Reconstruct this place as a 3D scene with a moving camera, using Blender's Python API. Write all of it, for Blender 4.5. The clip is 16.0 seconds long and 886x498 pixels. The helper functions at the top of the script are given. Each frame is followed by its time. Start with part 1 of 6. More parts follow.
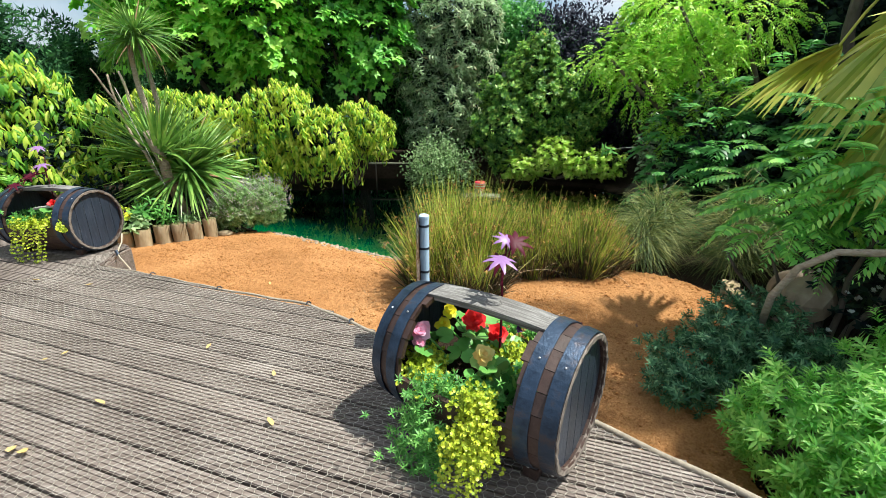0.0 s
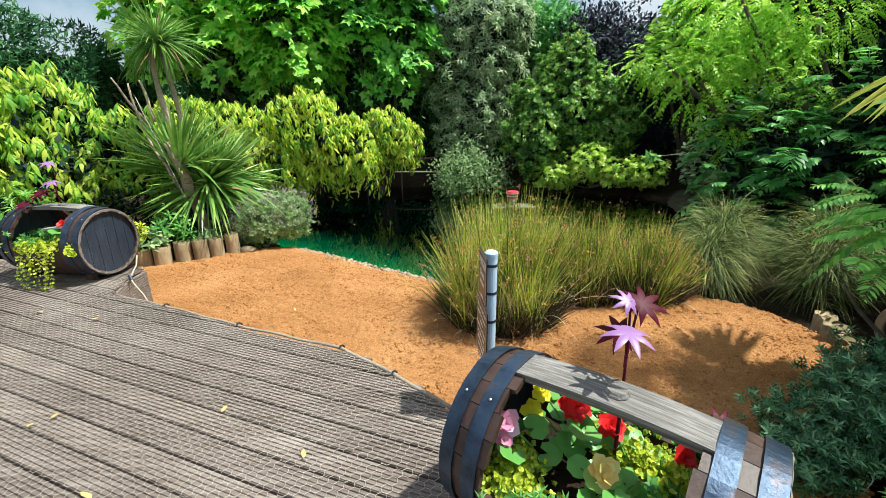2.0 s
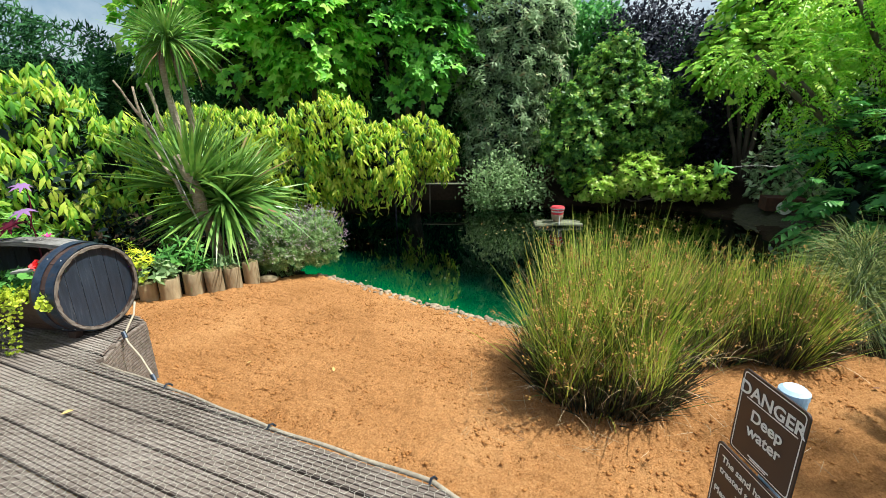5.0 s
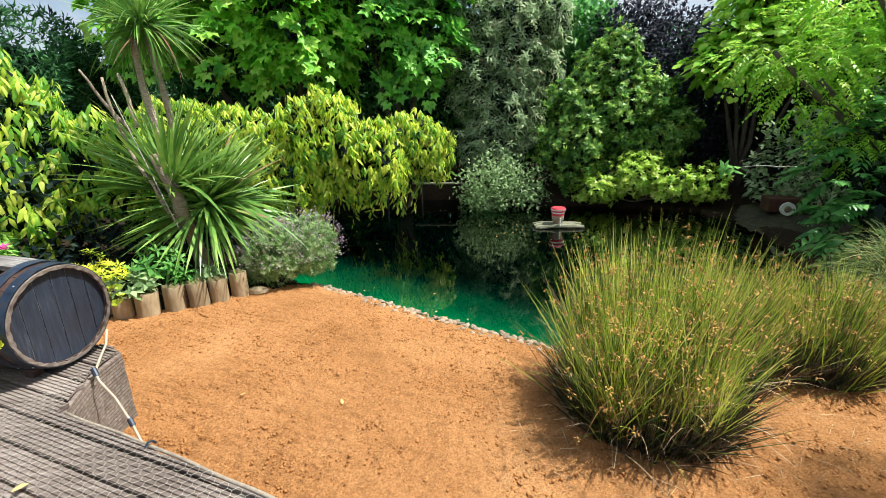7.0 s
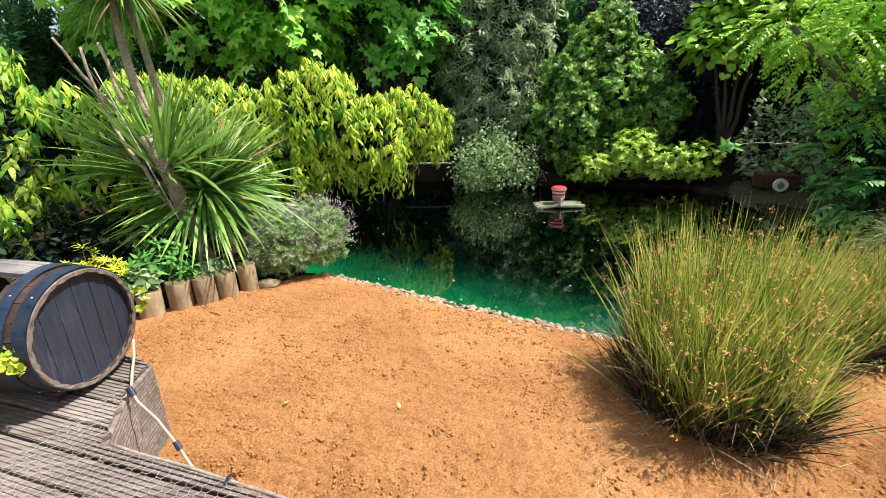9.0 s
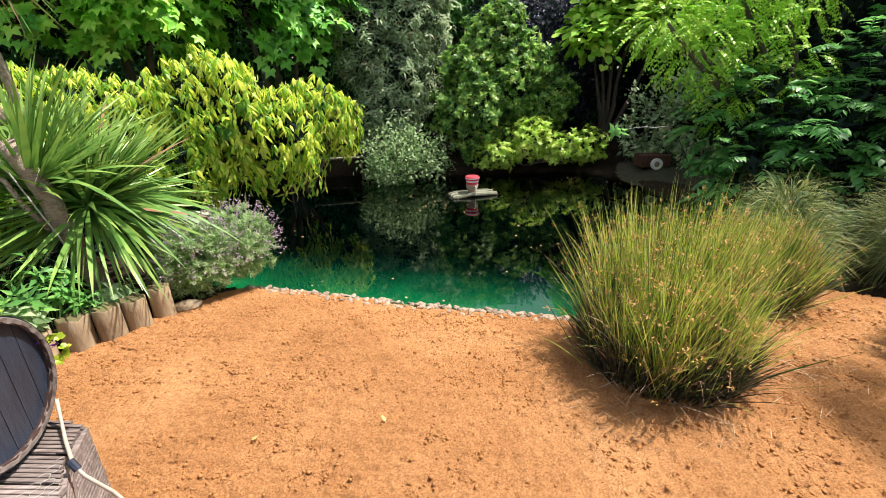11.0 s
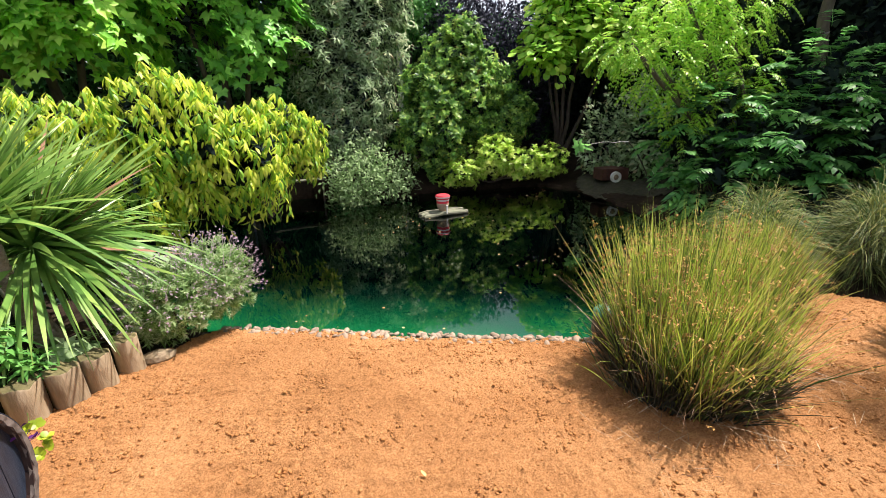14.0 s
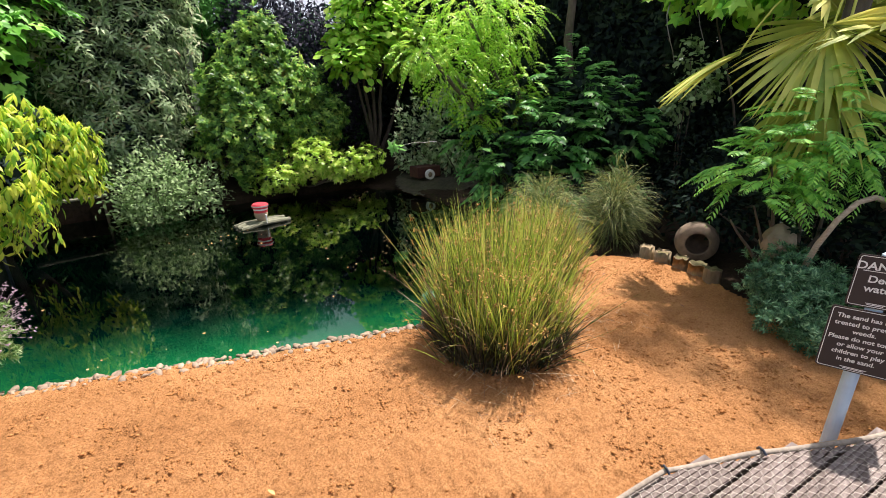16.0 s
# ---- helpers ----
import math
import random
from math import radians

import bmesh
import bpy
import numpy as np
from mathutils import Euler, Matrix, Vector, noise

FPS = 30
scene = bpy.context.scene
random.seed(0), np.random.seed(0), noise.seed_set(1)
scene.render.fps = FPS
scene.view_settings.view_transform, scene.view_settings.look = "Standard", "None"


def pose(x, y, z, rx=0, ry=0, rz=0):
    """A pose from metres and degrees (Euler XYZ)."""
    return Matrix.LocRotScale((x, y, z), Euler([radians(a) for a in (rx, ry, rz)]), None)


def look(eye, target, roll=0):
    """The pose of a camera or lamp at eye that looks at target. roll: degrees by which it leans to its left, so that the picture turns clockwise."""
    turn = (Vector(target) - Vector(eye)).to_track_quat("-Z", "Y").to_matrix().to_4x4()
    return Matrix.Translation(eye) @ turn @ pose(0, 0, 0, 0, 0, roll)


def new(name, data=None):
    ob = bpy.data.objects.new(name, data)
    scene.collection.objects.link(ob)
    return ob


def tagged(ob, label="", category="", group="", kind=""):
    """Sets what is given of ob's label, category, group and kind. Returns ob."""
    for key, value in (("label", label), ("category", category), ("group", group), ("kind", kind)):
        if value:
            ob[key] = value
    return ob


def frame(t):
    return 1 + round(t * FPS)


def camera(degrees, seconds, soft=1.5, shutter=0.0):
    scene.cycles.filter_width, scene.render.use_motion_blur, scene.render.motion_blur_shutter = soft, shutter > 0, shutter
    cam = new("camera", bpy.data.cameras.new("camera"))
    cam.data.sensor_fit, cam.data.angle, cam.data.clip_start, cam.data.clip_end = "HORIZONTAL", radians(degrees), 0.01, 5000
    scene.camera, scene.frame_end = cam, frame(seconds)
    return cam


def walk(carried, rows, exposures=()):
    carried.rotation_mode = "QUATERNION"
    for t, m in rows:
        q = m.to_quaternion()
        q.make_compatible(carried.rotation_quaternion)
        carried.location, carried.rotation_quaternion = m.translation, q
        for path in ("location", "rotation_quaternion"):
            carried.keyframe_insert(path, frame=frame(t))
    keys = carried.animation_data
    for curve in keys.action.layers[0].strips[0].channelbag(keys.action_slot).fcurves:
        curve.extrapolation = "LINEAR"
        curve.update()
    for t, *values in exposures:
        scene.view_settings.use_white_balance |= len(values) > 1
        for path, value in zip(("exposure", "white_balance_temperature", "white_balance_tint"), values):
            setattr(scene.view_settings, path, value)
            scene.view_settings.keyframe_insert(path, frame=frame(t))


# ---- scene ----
cam = camera(90.9, 16.0, 0.6)
PATH = [
    (0, (0.047, 0.132, 1.516), (0.037, 2.03, 0.884), -0.0),
    (0.5, (-0.085, 0.259, 1.524), (-0.107, 2.156, 0.889), -0.0),
    (1, (-0.179, 0.381, 1.525), (-0.224, 2.277, 0.89), -0.2),
    (1.5, (-0.202, 0.559, 1.532), (-0.269, 2.457, 0.906), -0.5),
    (2, (-0.215, 0.72, 1.527), (-0.314, 2.623, 0.918), -0.7),
    (2.5, (-0.312, 0.877, 1.518), (-0.43, 2.78, 0.915), -0.7),
    (3, (-0.474, 1.058, 1.526), (-0.586, 2.967, 0.938), -0.8),
    (3.5, (-0.534, 1.262, 1.501), (-0.633, 3.173, 0.918), -0.9),
    (4, (-0.57, 1.478, 1.51), (-0.682, 3.39, 0.933), -1.0),
    (4.5, (-0.687, 1.634, 1.505), (-0.825, 3.543, 0.926), -1.0),
    (4.7, (-0.768, 1.689, 1.513), (-0.913, 3.599, 0.936), -1.0),
    (6.8, (-1.141, 2.179, 1.514), (-1.21, 4.089, 0.925), -0.6),
    (7, (-1.206, 2.208, 1.517), (-1.265, 4.118, 0.926), -0.6),
    (7.5, (-1.43, 2.233, 1.528), (-1.473, 4.142, 0.934), -0.6),
    (8, (-1.578, 2.296, 1.521), (-1.604, 4.203, 0.919), -0.5),
    (8.5, (-1.73, 2.425, 1.491), (-1.689, 4.316, 0.844), -0.6),
    (9, (-1.852, 2.489, 1.507), (-1.769, 4.368, 0.826), -0.6),
    (9.5, (-1.961, 2.518, 1.516), (-1.76, 4.379, 0.812), -0.6),
    (10, (-2.109, 2.563, 1.522), (-1.732, 4.388, 0.796), -0.6),
    (10.2, (-2.167, 2.595, 1.52), (-1.743, 4.409, 0.792), -0.6),
    (12.3, (-2.509, 2.819, 1.54), (-1.894, 4.586, 0.836), -1.2),
    (12.5, (-2.542, 2.857, 1.516), (-1.922, 4.629, 0.828), -1.3),
    (13, (-2.61, 3.019, 1.517), (-1.972, 4.789, 0.838), -1.2),
    (13.5, (-2.665, 3.109, 1.523), (-2.008, 4.874, 0.85), -1.3),
    (14, (-2.739, 3.115, 1.529), (-1.961, 4.837, 0.874), -1.2),
    (14.5, (-2.799, 3.078, 1.531), (-1.793, 4.68, 0.883), -1.1),
    (15, (-2.795, 3.023, 1.531), (-1.619, 4.506, 0.886), -0.9),
    (15.5, (-2.758, 2.995, 1.535), (-1.44, 4.351, 0.884), -0.9),
    (16, (-2.764, 2.987, 1.548), (-1.374, 4.266, 0.889), -0.7),
]
EXPOSURE = [(0.0, 0.66, 6250, 3), (4.5, 0.52, 6250, 1), (7.0, 0.66, 6350, 7), (9.0, 0.76, 6450, 13), (16.0, 0.80, 6600, 20)]
walk(cam, [(t, look(eye, target, roll)) for t, eye, target, roll in PATH], EXPOSURE)

# ---- daylight ----
SUN_EL, SUN_AZ = radians(63), radians(86)   # azimuth clockwise from +y
world = bpy.data.worlds.new("sky")
scene.world = world
world.use_nodes = True
sky = world.node_tree.nodes.new("ShaderNodeTexSky")
sky.sky_type, sky.sun_disc, sky.sun_elevation, sky.sun_rotation = "NISHITA", False, SUN_EL, SUN_AZ
sky.air_density, sky.dust_density, sky.ozone_density = 1.0, 2.0, 1.0
background = world.node_tree.nodes["Background"]
background.inputs["Strength"].default_value = 0.092
wt = world.node_tree
way = wt.nodes.new("ShaderNodeTexCoord")
puff = wt.nodes.new("ShaderNodeTexNoise")
puff.inputs["Scale"].default_value, puff.inputs["Detail"].default_value, puff.inputs["Roughness"].default_value = 2.2, 7, 0.6
wt.links.new(way.outputs["Generated"], puff.inputs["Vector"])
cover = wt.nodes.new("ShaderNodeMapRange")
cover.inputs["From Min"].default_value, cover.inputs["From Max"].default_value = 0.40, 0.62
wt.links.new(puff.outputs["Fac"], cover.inputs["Value"])
clouds = wt.nodes.new("ShaderNodeMixRGB")
clouds.inputs["Color2"].default_value = (6.0, 6.3, 6.8, 1)
wt.links.new(cover.outputs["Result"], clouds.inputs["Fac"])
wt.links.new(sky.outputs["Color"], clouds.inputs["Color1"])
wt.links.new(clouds.outputs["Color"], background.inputs["Color"])
sun = new("sun", bpy.data.lights.new("sun", "SUN"))
sun.data.energy, sun.data.angle, sun.data.color = 5.0, radians(1.2), (1.0, 0.95, 0.87)
sun_way = Vector((math.sin(SUN_AZ) * math.cos(SUN_EL), math.cos(SUN_AZ) * math.cos(SUN_EL), math.sin(SUN_EL)))
sun.matrix_world = Matrix.Translation(sun_way * 30) @ sun_way.to_track_quat("Z", "Y").to_matrix().to_4x4()

# ---- materials ----
def nodes_of(name):
    m = bpy.data.materials.new(name)
    m.use_nodes = True
    t = m.node_tree
    return m, t, t.nodes["Principled BSDF"], t.links.new


def ramp(t, stops):
    r = t.nodes.new("ShaderNodeValToRGB")
    while len(r.color_ramp.elements) < len(stops):
        r.color_ramp.elements.new(0.5)
    for e, (at, col) in zip(r.color_ramp.elements, stops):
        e.position, e.color = at, (*col, 1)
    return r


def noise_tex(t, link, scale, detail=6, rough=0.6, stretch=None, turn=0.0):
    n = t.nodes.new("ShaderNodeTexNoise")
    n.inputs["Scale"].default_value, n.inputs["Detail"].default_value, n.inputs["Roughness"].default_value = scale, detail, rough
    c = t.nodes.new("ShaderNodeTexCoord")
    mp = t.nodes.new("ShaderNodeMapping")
    mp.inputs["Rotation"].default_value = (0, 0, turn)
    if stretch:
        mp.inputs["Scale"].default_value = stretch
    link(c.outputs["Object"], mp.inputs["Vector"])
    link(mp.outputs["Vector"], n.inputs["Vector"])
    return n


def surface(name, stops, scale=8.0, rough=0.7, metal=0.0, bump=0.3, bump_scale=60.0, bump_dist=0.004, stretch=None, turn=0.0, spec=0.5, blotch=1.5, vary=0.25, fine=0.0):
    """Two scales of noise in the colour, a third in the relief, and some variation from piece to piece."""
    m, t, p, link = nodes_of(name)
    a = noise_tex(t, link, scale, stretch=stretch, turn=turn)
    b = noise_tex(t, link, blotch, 3)
    mix = t.nodes.new("ShaderNodeMath")
    mix.operation = "MULTIPLY_ADD"
    mix.inputs[1].default_value = 0.6
    sub = t.nodes.new("ShaderNodeMath")
    sub.operation = "MULTIPLY"
    sub.inputs[1].default_value = 0.4
    link(b.outputs["Fac"], sub.inputs[0])
    link(a.outputs["Fac"], mix.inputs[0])
    link(sub.outputs[0], mix.inputs[2])
    r = ramp(t, stops)
    link(mix.outputs[0], r.inputs["Fac"])
    info = t.nodes.new("ShaderNodeObjectInfo")
    hsv = t.nodes.new("ShaderNodeHueSaturation")
    mr = t.nodes.new("ShaderNodeMapRange")
    mr.inputs["To Min"].default_value, mr.inputs["To Max"].default_value = 1 - vary, 1 + vary
    link(info.outputs["Random"], mr.inputs["Value"])
    link(mr.outputs["Result"], hsv.inputs["Value"])
    link(r.outputs["Color"], hsv.inputs["Color"])
    link(hsv.outputs["Color"], p.inputs["Base Color"])
    p.inputs["Roughness"].default_value, p.inputs["Metallic"].default_value = rough, metal
    p.inputs["Specular IOR Level"].default_value = spec
    if bump:
        n = noise_tex(t, link, bump_scale, 5, 0.65, stretch=stretch, turn=turn)
        bp = t.nodes.new("ShaderNodeBump")
        bp.inputs["Strength"].default_value, bp.inputs["Distance"].default_value = bump, bump_dist
        link(n.outputs["Fac"], bp.inputs["Height"])
        if fine:
            n2 = noise_tex(t, link, fine, 4, 0.7)
            b2_ = t.nodes.new("ShaderNodeBump")
            b2_.inputs["Strength"].default_value, b2_.inputs["Distance"].default_value = 0.9, 0.010
            link(n2.outputs["Fac"], b2_.inputs["Height"])
            link(bp.outputs["Normal"], b2_.inputs["Normal"])
            bp = b2_
        link(bp.outputs["Normal"], p.inputs["Normal"])
    return m


def leafy(name, stops, rough=0.42, through_light=0.48, spec=0.4):
    """Leaf: colour varied from leaf to leaf, veined a little, with light through it."""
    m, t, p, link = nodes_of(name)
    g = t.nodes.new("ShaderNodeNewGeometry")
    r = ramp(t, [(at, (min(0.85, 1.32 * col[0]), min(0.88, 1.38 * col[1]), min(0.8, 1.6 * col[2] + 0.008))) for at, col in stops])
    n = noise_tex(t, link, 2.2, 3)
    add = t.nodes.new("ShaderNodeMath")
    add.operation = "MULTIPLY_ADD"
    add.inputs[1].default_value = 0.55
    sub = t.nodes.new("ShaderNodeMath")
    sub.operation = "MULTIPLY_ADD"
    sub.inputs[1].default_value, sub.inputs[2].default_value = 0.9, -0.22
    link(n.outputs["Fac"], sub.inputs[0])
    link(g.outputs["Random Per Island"], add.inputs[0])
    link(sub.outputs[0], add.inputs[2])
    link(add.outputs[0], r.inputs["Fac"])
    link(r.outputs["Color"], p.inputs["Base Color"])
    p.inputs["Roughness"].default_value, p.inputs["Specular IOR Level"].default_value = rough, spec
    tr = t.nodes.new("ShaderNodeBsdfTranslucent")
    link(r.outputs["Color"], tr.inputs["Color"])
    mx = t.nodes.new("ShaderNodeMixShader")
    mx.inputs["Fac"].default_value = through_light
    link(p.outputs["BSDF"], mx.inputs[1])
    link(tr.outputs["BSDF"], mx.inputs[2])
    link(mx.outputs["Shader"], t.nodes["Material Output"].inputs["Surface"])
    return m


BOARD_TURN = radians(19)
M_SAND = surface("sand", [(0.3, (0.25, 0.112, 0.038)), (0.5, (0.50, 0.238, 0.09)), (0.68, (0.67, 0.365, 0.16))], 70, 0.95, bump=1.0, bump_scale=38, bump_dist=0.035, spec=0.12, blotch=0.9, vary=0.0, fine=130.0)
M_SOIL = surface("soil", [(0.3, (0.012, 0.009, 0.006)), (0.7, (0.05, 0.034, 0.022))], 14, 0.95, bump=0.9, bump_scale=40, bump_dist=0.03, spec=0.1, vary=0.0)
M_DECK = surface("weathered_decking", [(0.28, (0.06, 0.045, 0.038)), (0.48, (0.18, 0.145, 0.125)), (0.68, (0.33, 0.285, 0.255))], 14, 0.75, bump=0.5, bump_scale=30, bump_dist=0.004, stretch=(0.18, 3.0, 3.0), turn=BOARD_TURN, spec=0.25, vary=0.14)
M_WIRE = surface("galvanised_wire", [(0.3, (0.40, 0.36, 0.30)), (0.7, (0.6, 0.56, 0.48))], 30, 0.5, 0.3, bump=0.0)
M_HEM = surface("edging_rope", [(0.3, (0.13, 0.105, 0.08)), (0.7, (0.36, 0.31, 0.24))], 40, 0.9, bump=0.5)
M_STAVE = surface("barrel_stave", [(0.25, (0.018, 0.011, 0.009)), (0.55, (0.06, 0.032, 0.025)), (0.85, (0.17, 0.12, 0.10))], 16, 0.5, bump=0.5, bump_scale=50, stretch=(1, 1, 1), vary=0.14)
M_GREYWOOD = surface("grey_weathered_wood", [(0.2, (0.14, 0.13, 0.12)), (0.5, (0.36, 0.34, 0.32)), (0.8, (0.55, 0.53, 0.5))], 24, 0.75, bump=0.6, bump_scale=60, stretch=(0.2, 3, 3), turn=radians(36), vary=0.1)
M_PLANK = surface("silvery_plank", [(0.32, (0.045, 0.04, 0.036)), (0.5, (0.16, 0.15, 0.14)), (0.68, (0.38, 0.365, 0.35))], 16, 0.75, bump=0.8, bump_scale=40, bump_dist=0.006, stretch=(0.25, 6, 6), vary=0.1)
M_HEAD = surface("barrel_head_black", [(0.3, (0.012, 0.018, 0.03)), (0.55, (0.03, 0.042, 0.065)), (0.78, (0.12, 0.14, 0.17))], 18, 0.4, bump=0.4, bump_scale=50, stretch=(3, 3, 0.4), vary=0.2)
M_SEAM = surface("seam_caulk", [(0.42, (0.02, 0.02, 0.022)), (0.55, (0.42, 0.42, 0.42))], 34, 0.9, bump=0.0)
M_CHIME = surface("worn_chime", [(0.3, (0.035, 0.026, 0.02)), (0.7, (0.24, 0.20, 0.17))], 24, 0.75, bump=0.6)
M_HOOP = surface("hoop_steel", [(0.3, (0.012, 0.02, 0.035)), (0.52, (0.045, 0.072, 0.12)), (0.7, (0.12, 0.08, 0.06))], 16, 0.4, 0.65, bump=0.5, bump_scale=70)
M_RIVET = surface("rivet_steel", [(0.3, (0.4, 0.4, 0.42)), (0.7, (0.6, 0.6, 0.62))], 30, 0.35, 0.9, bump=0.0)
M_BARK = surface("bark", [(0.3, (0.045, 0.035, 0.026)), (0.7, (0.16, 0.13, 0.10))], 18, 0.9, bump=0.9, bump_scale=24, bump_dist=0.02, stretch=(1, 1, 0.3))
M_YTRUNK = surface("cordyline_trunk", [(0.3, (0.24, 0.17, 0.115)), (0.7, (0.64, 0.53, 0.40))], 24, 0.9, bump=1.0, bump_scale=36, bump_dist=0.02, stretch=(1, 1, 2.2))
M_STUMP = surface("log_edging", [(0.28, (0.10, 0.07, 0.035)), (0.5, (0.33, 0.25, 0.145)), (0.72, (0.54, 0.44, 0.29))], 12, 0.9, bump=0.8, bump_scale=30, bump_dist=0.01, stretch=(1, 1, 0.25))
M_STUMPTOP = surface("log_end_moss", [(0.3, (0.05, 0.05, 0.015)), (0.55, (0.15, 0.13, 0.05)), (0.8, (0.30, 0.23, 0.13))], 16, 0.95, bump=0.8)
M_STONE = surface("pale_stone", [(0.25, (0.17, 0.12, 0.08)), (0.55, (0.34, 0.26, 0.18)), (0.8, (0.50, 0.42, 0.33))], 9, 0.85, bump=0.4, vary=0.3)
M_POST = surface("painted_post", [(0.2, (0.36, 0.50, 0.64)), (0.55, (0.5, 0.66, 0.83)), (0.85, (0.6, 0.74, 0.88))], 12, 0.5, 0.0, bump=0.15, vary=0.0)
M_STRAP = surface("dark_clip", [(0.3, (0.03, 0.04, 0.06)), (0.7, (0.10, 0.12, 0.16))], 20, 0.4, 0.7, bump=0.0)
M_SIGN = surface("sign_brown_black", [(0.3, (0.022, 0.014, 0.014)), (0.7, (0.035, 0.022, 0.02))], 5, 0.35, bump=0.0, vary=0.0)
M_WHITE = surface("white_lettering", [(0.3, (0.74, 0.74, 0.72)), (0.7, (0.82, 0.82, 0.8))], 10, 0.5, bump=0.0, vary=0.0)
M_PIPE = surface("pale_hose", [(0.3, (0.28, 0.23, 0.17)), (0.7, (0.46, 0.39, 0.31))], 20, 0.55, bump=0.1)
M_TERRA = surface("old_terracotta", [(0.25, (0.07, 0.055, 0.04)), (0.55, (0.22, 0.16, 0.11)), (0.8, (0.34, 0.27, 0.2))], 10, 0.85, bump=0.6, bump_scale=30)
M_RED = surface("red_cloth", [(0.3, (0.5, 0.02, 0.04)), (0.7, (0.7, 0.06, 0.08))], 10, 0.7, bump=0.2)
M_DRIFT = surface("driftwood_raft", [(0.3, (0.08, 0.085, 0.05)), (0.7, (0.24, 0.25, 0.17))], 12, 0.85, bump=0.6)
M_GREENGLAZE = surface("green_glazed_pot", [(0.3, (0.03, 0.2, 0.13)), (0.7, (0.1, 0.42, 0.3))], 12, 0.3, bump=0.2)
M_RUST = surface("rusty_box", [(0.3, (0.03, 0.012, 0.008)), (0.7, (0.10, 0.036, 0.02))], 12, 0.8, bump=0.5)
M_GRAVEL = surface("mossy_gravel", [(0.3, (0.012, 0.013, 0.006)), (0.6, (0.055, 0.05, 0.028)), (0.8, (0.17, 0.155, 0.10))], 20, 0.95, bump=1.0, bump_scale=30, bump_dist=0.03, vary=0.3)

L_MAPLE = leafy("maple_leaf", [(0.15, (0.07, 0.26, 0.02)), (0.45, (0.24, 0.55, 0.04)), (0.8, (0.46, 0.74, 0.09))], 0.45, 0.45)
L_MAPLE_COOL = leafy("sycamore_leaf", [(0.15, (0.045, 0.18, 0.02)), (0.45, (0.15, 0.41, 0.04)), (0.8, (0.34, 0.63, 0.09))], 0.45, 0.4)
L_UMB = leafy("variegated_leaf", [(0.10, (0.05, 0.17, 0.014)), (0.36, (0.21, 0.39, 0.026)), (0.6, (0.58, 0.62, 0.05)), (0.82, (0.84, 0.76, 0.11))])
L_UMBGREEN = leafy("green_variegated_leaf", [(0.10, (0.06, 0.20, 0.02)), (0.42, (0.20, 0.40, 0.04)), (0.62, (0.48, 0.58, 0.05)), (0.85, (0.80, 0.74, 0.12))])
L_OLIVE = leafy("grey_narrow_leaf", [(0.15, (0.09, 0.14, 0.05)), (0.45, (0.26, 0.35, 0.15)), (0.72, (0.50, 0.58, 0.32)), (0.92, (0.48, 0.31, 0.15))], 0.65, 0.48, 0.2)
L_CAM = leafy("glossy_evergreen_leaf", [(0.12, (0.035, 0.105, 0.02)), (0.5, (0.14, 0.29, 0.045)), (0.78, (0.40, 0.54, 0.10)), (0.95, (0.60, 0.42, 0.11))], 0.42)
L_CHOISYA = leafy("golden_leaf", [(0.15, (0.18, 0.34, 0.03)), (0.5, (0.38, 0.54, 0.06)), (0.85, (0.62, 0.66, 0.15))])
L_SILVER = leafy("silver_leaf", [(0.2, (0.09, 0.155, 0.045)), (0.5, (0.24, 0.34, 0.125)), (0.85, (0.46, 0.56, 0.27))], 0.75, 0.48, 0.15)
L_LAV = leafy("lavender_leaf", [(0.2, (0.11, 0.20, 0.04)), (0.5, (0.26, 0.38, 0.12)), (0.8, (0.44, 0.50, 0.26))], 0.7)
L_LAVFLOWER = leafy("lavender_flower", [(0.2, (0.30, 0.21, 0.22)), (0.7, (0.54, 0.42, 0.42))], 0.8)
L_RUSH = leafy("rush_stem", [(0.2, (0.016, 0.035, 0.005)), (0.40, (0.12, 0.21, 0.02)), (0.58, (0.44, 0.54, 0.055)), (0.8, (0.74, 0.60, 0.15))], 0.5, 0.2)
# Brown old stem, with the shade at a clump's foot put into the colour.
L_DARKSTEM = leafy("old_stem_shade_colour", [(0.2, (0.012, 0.016, 0.005)), (0.6, (0.05, 0.05, 0.018)), (0.9, (0.14, 0.08, 0.035))], 0.8, 0.1)
L_STRAW = leafy("dry_straw", [(0.2, (0.16, 0.09, 0.04)), (0.6, (0.45, 0.32, 0.16)), (0.9, (0.65, 0.52, 0.33))], 0.8, 0.1)
L_RUSHHEAD = leafy("rush_seedhead", [(0.2, (0.13, 0.065, 0.012)), (0.7, (0.36, 0.19, 0.04))], 0.8, 0.1)
L_BROOM = leafy("fine_broom_stem", [(0.2, (0.025, 0.055, 0.010)), (0.5, (0.11, 0.15, 0.028)), (0.85, (0.36, 0.34, 0.09))], 0.6, 0.2)
L_DOG = leafy("dogwood_leaf", [(0.1, (0.03, 0.12, 0.025)), (0.5, (0.10, 0.29, 0.055)), (0.85, (0.25, 0.48, 0.12))], 0.38)
L_ROBINIA = leafy("lime_leaf", [(0.15, (0.14, 0.34, 0.022)), (0.5, (0.30, 0.54, 0.04)), (0.85, (0.54, 0.68, 0.09))], 0.45, 0.38)
L_SUMAC = leafy("ferny_leaf", [(0.15, (0.08, 0.26, 0.04)), (0.5, (0.20, 0.48, 0.07)), (0.85, (0.40, 0.64, 0.11))], 0.45, 0.3)
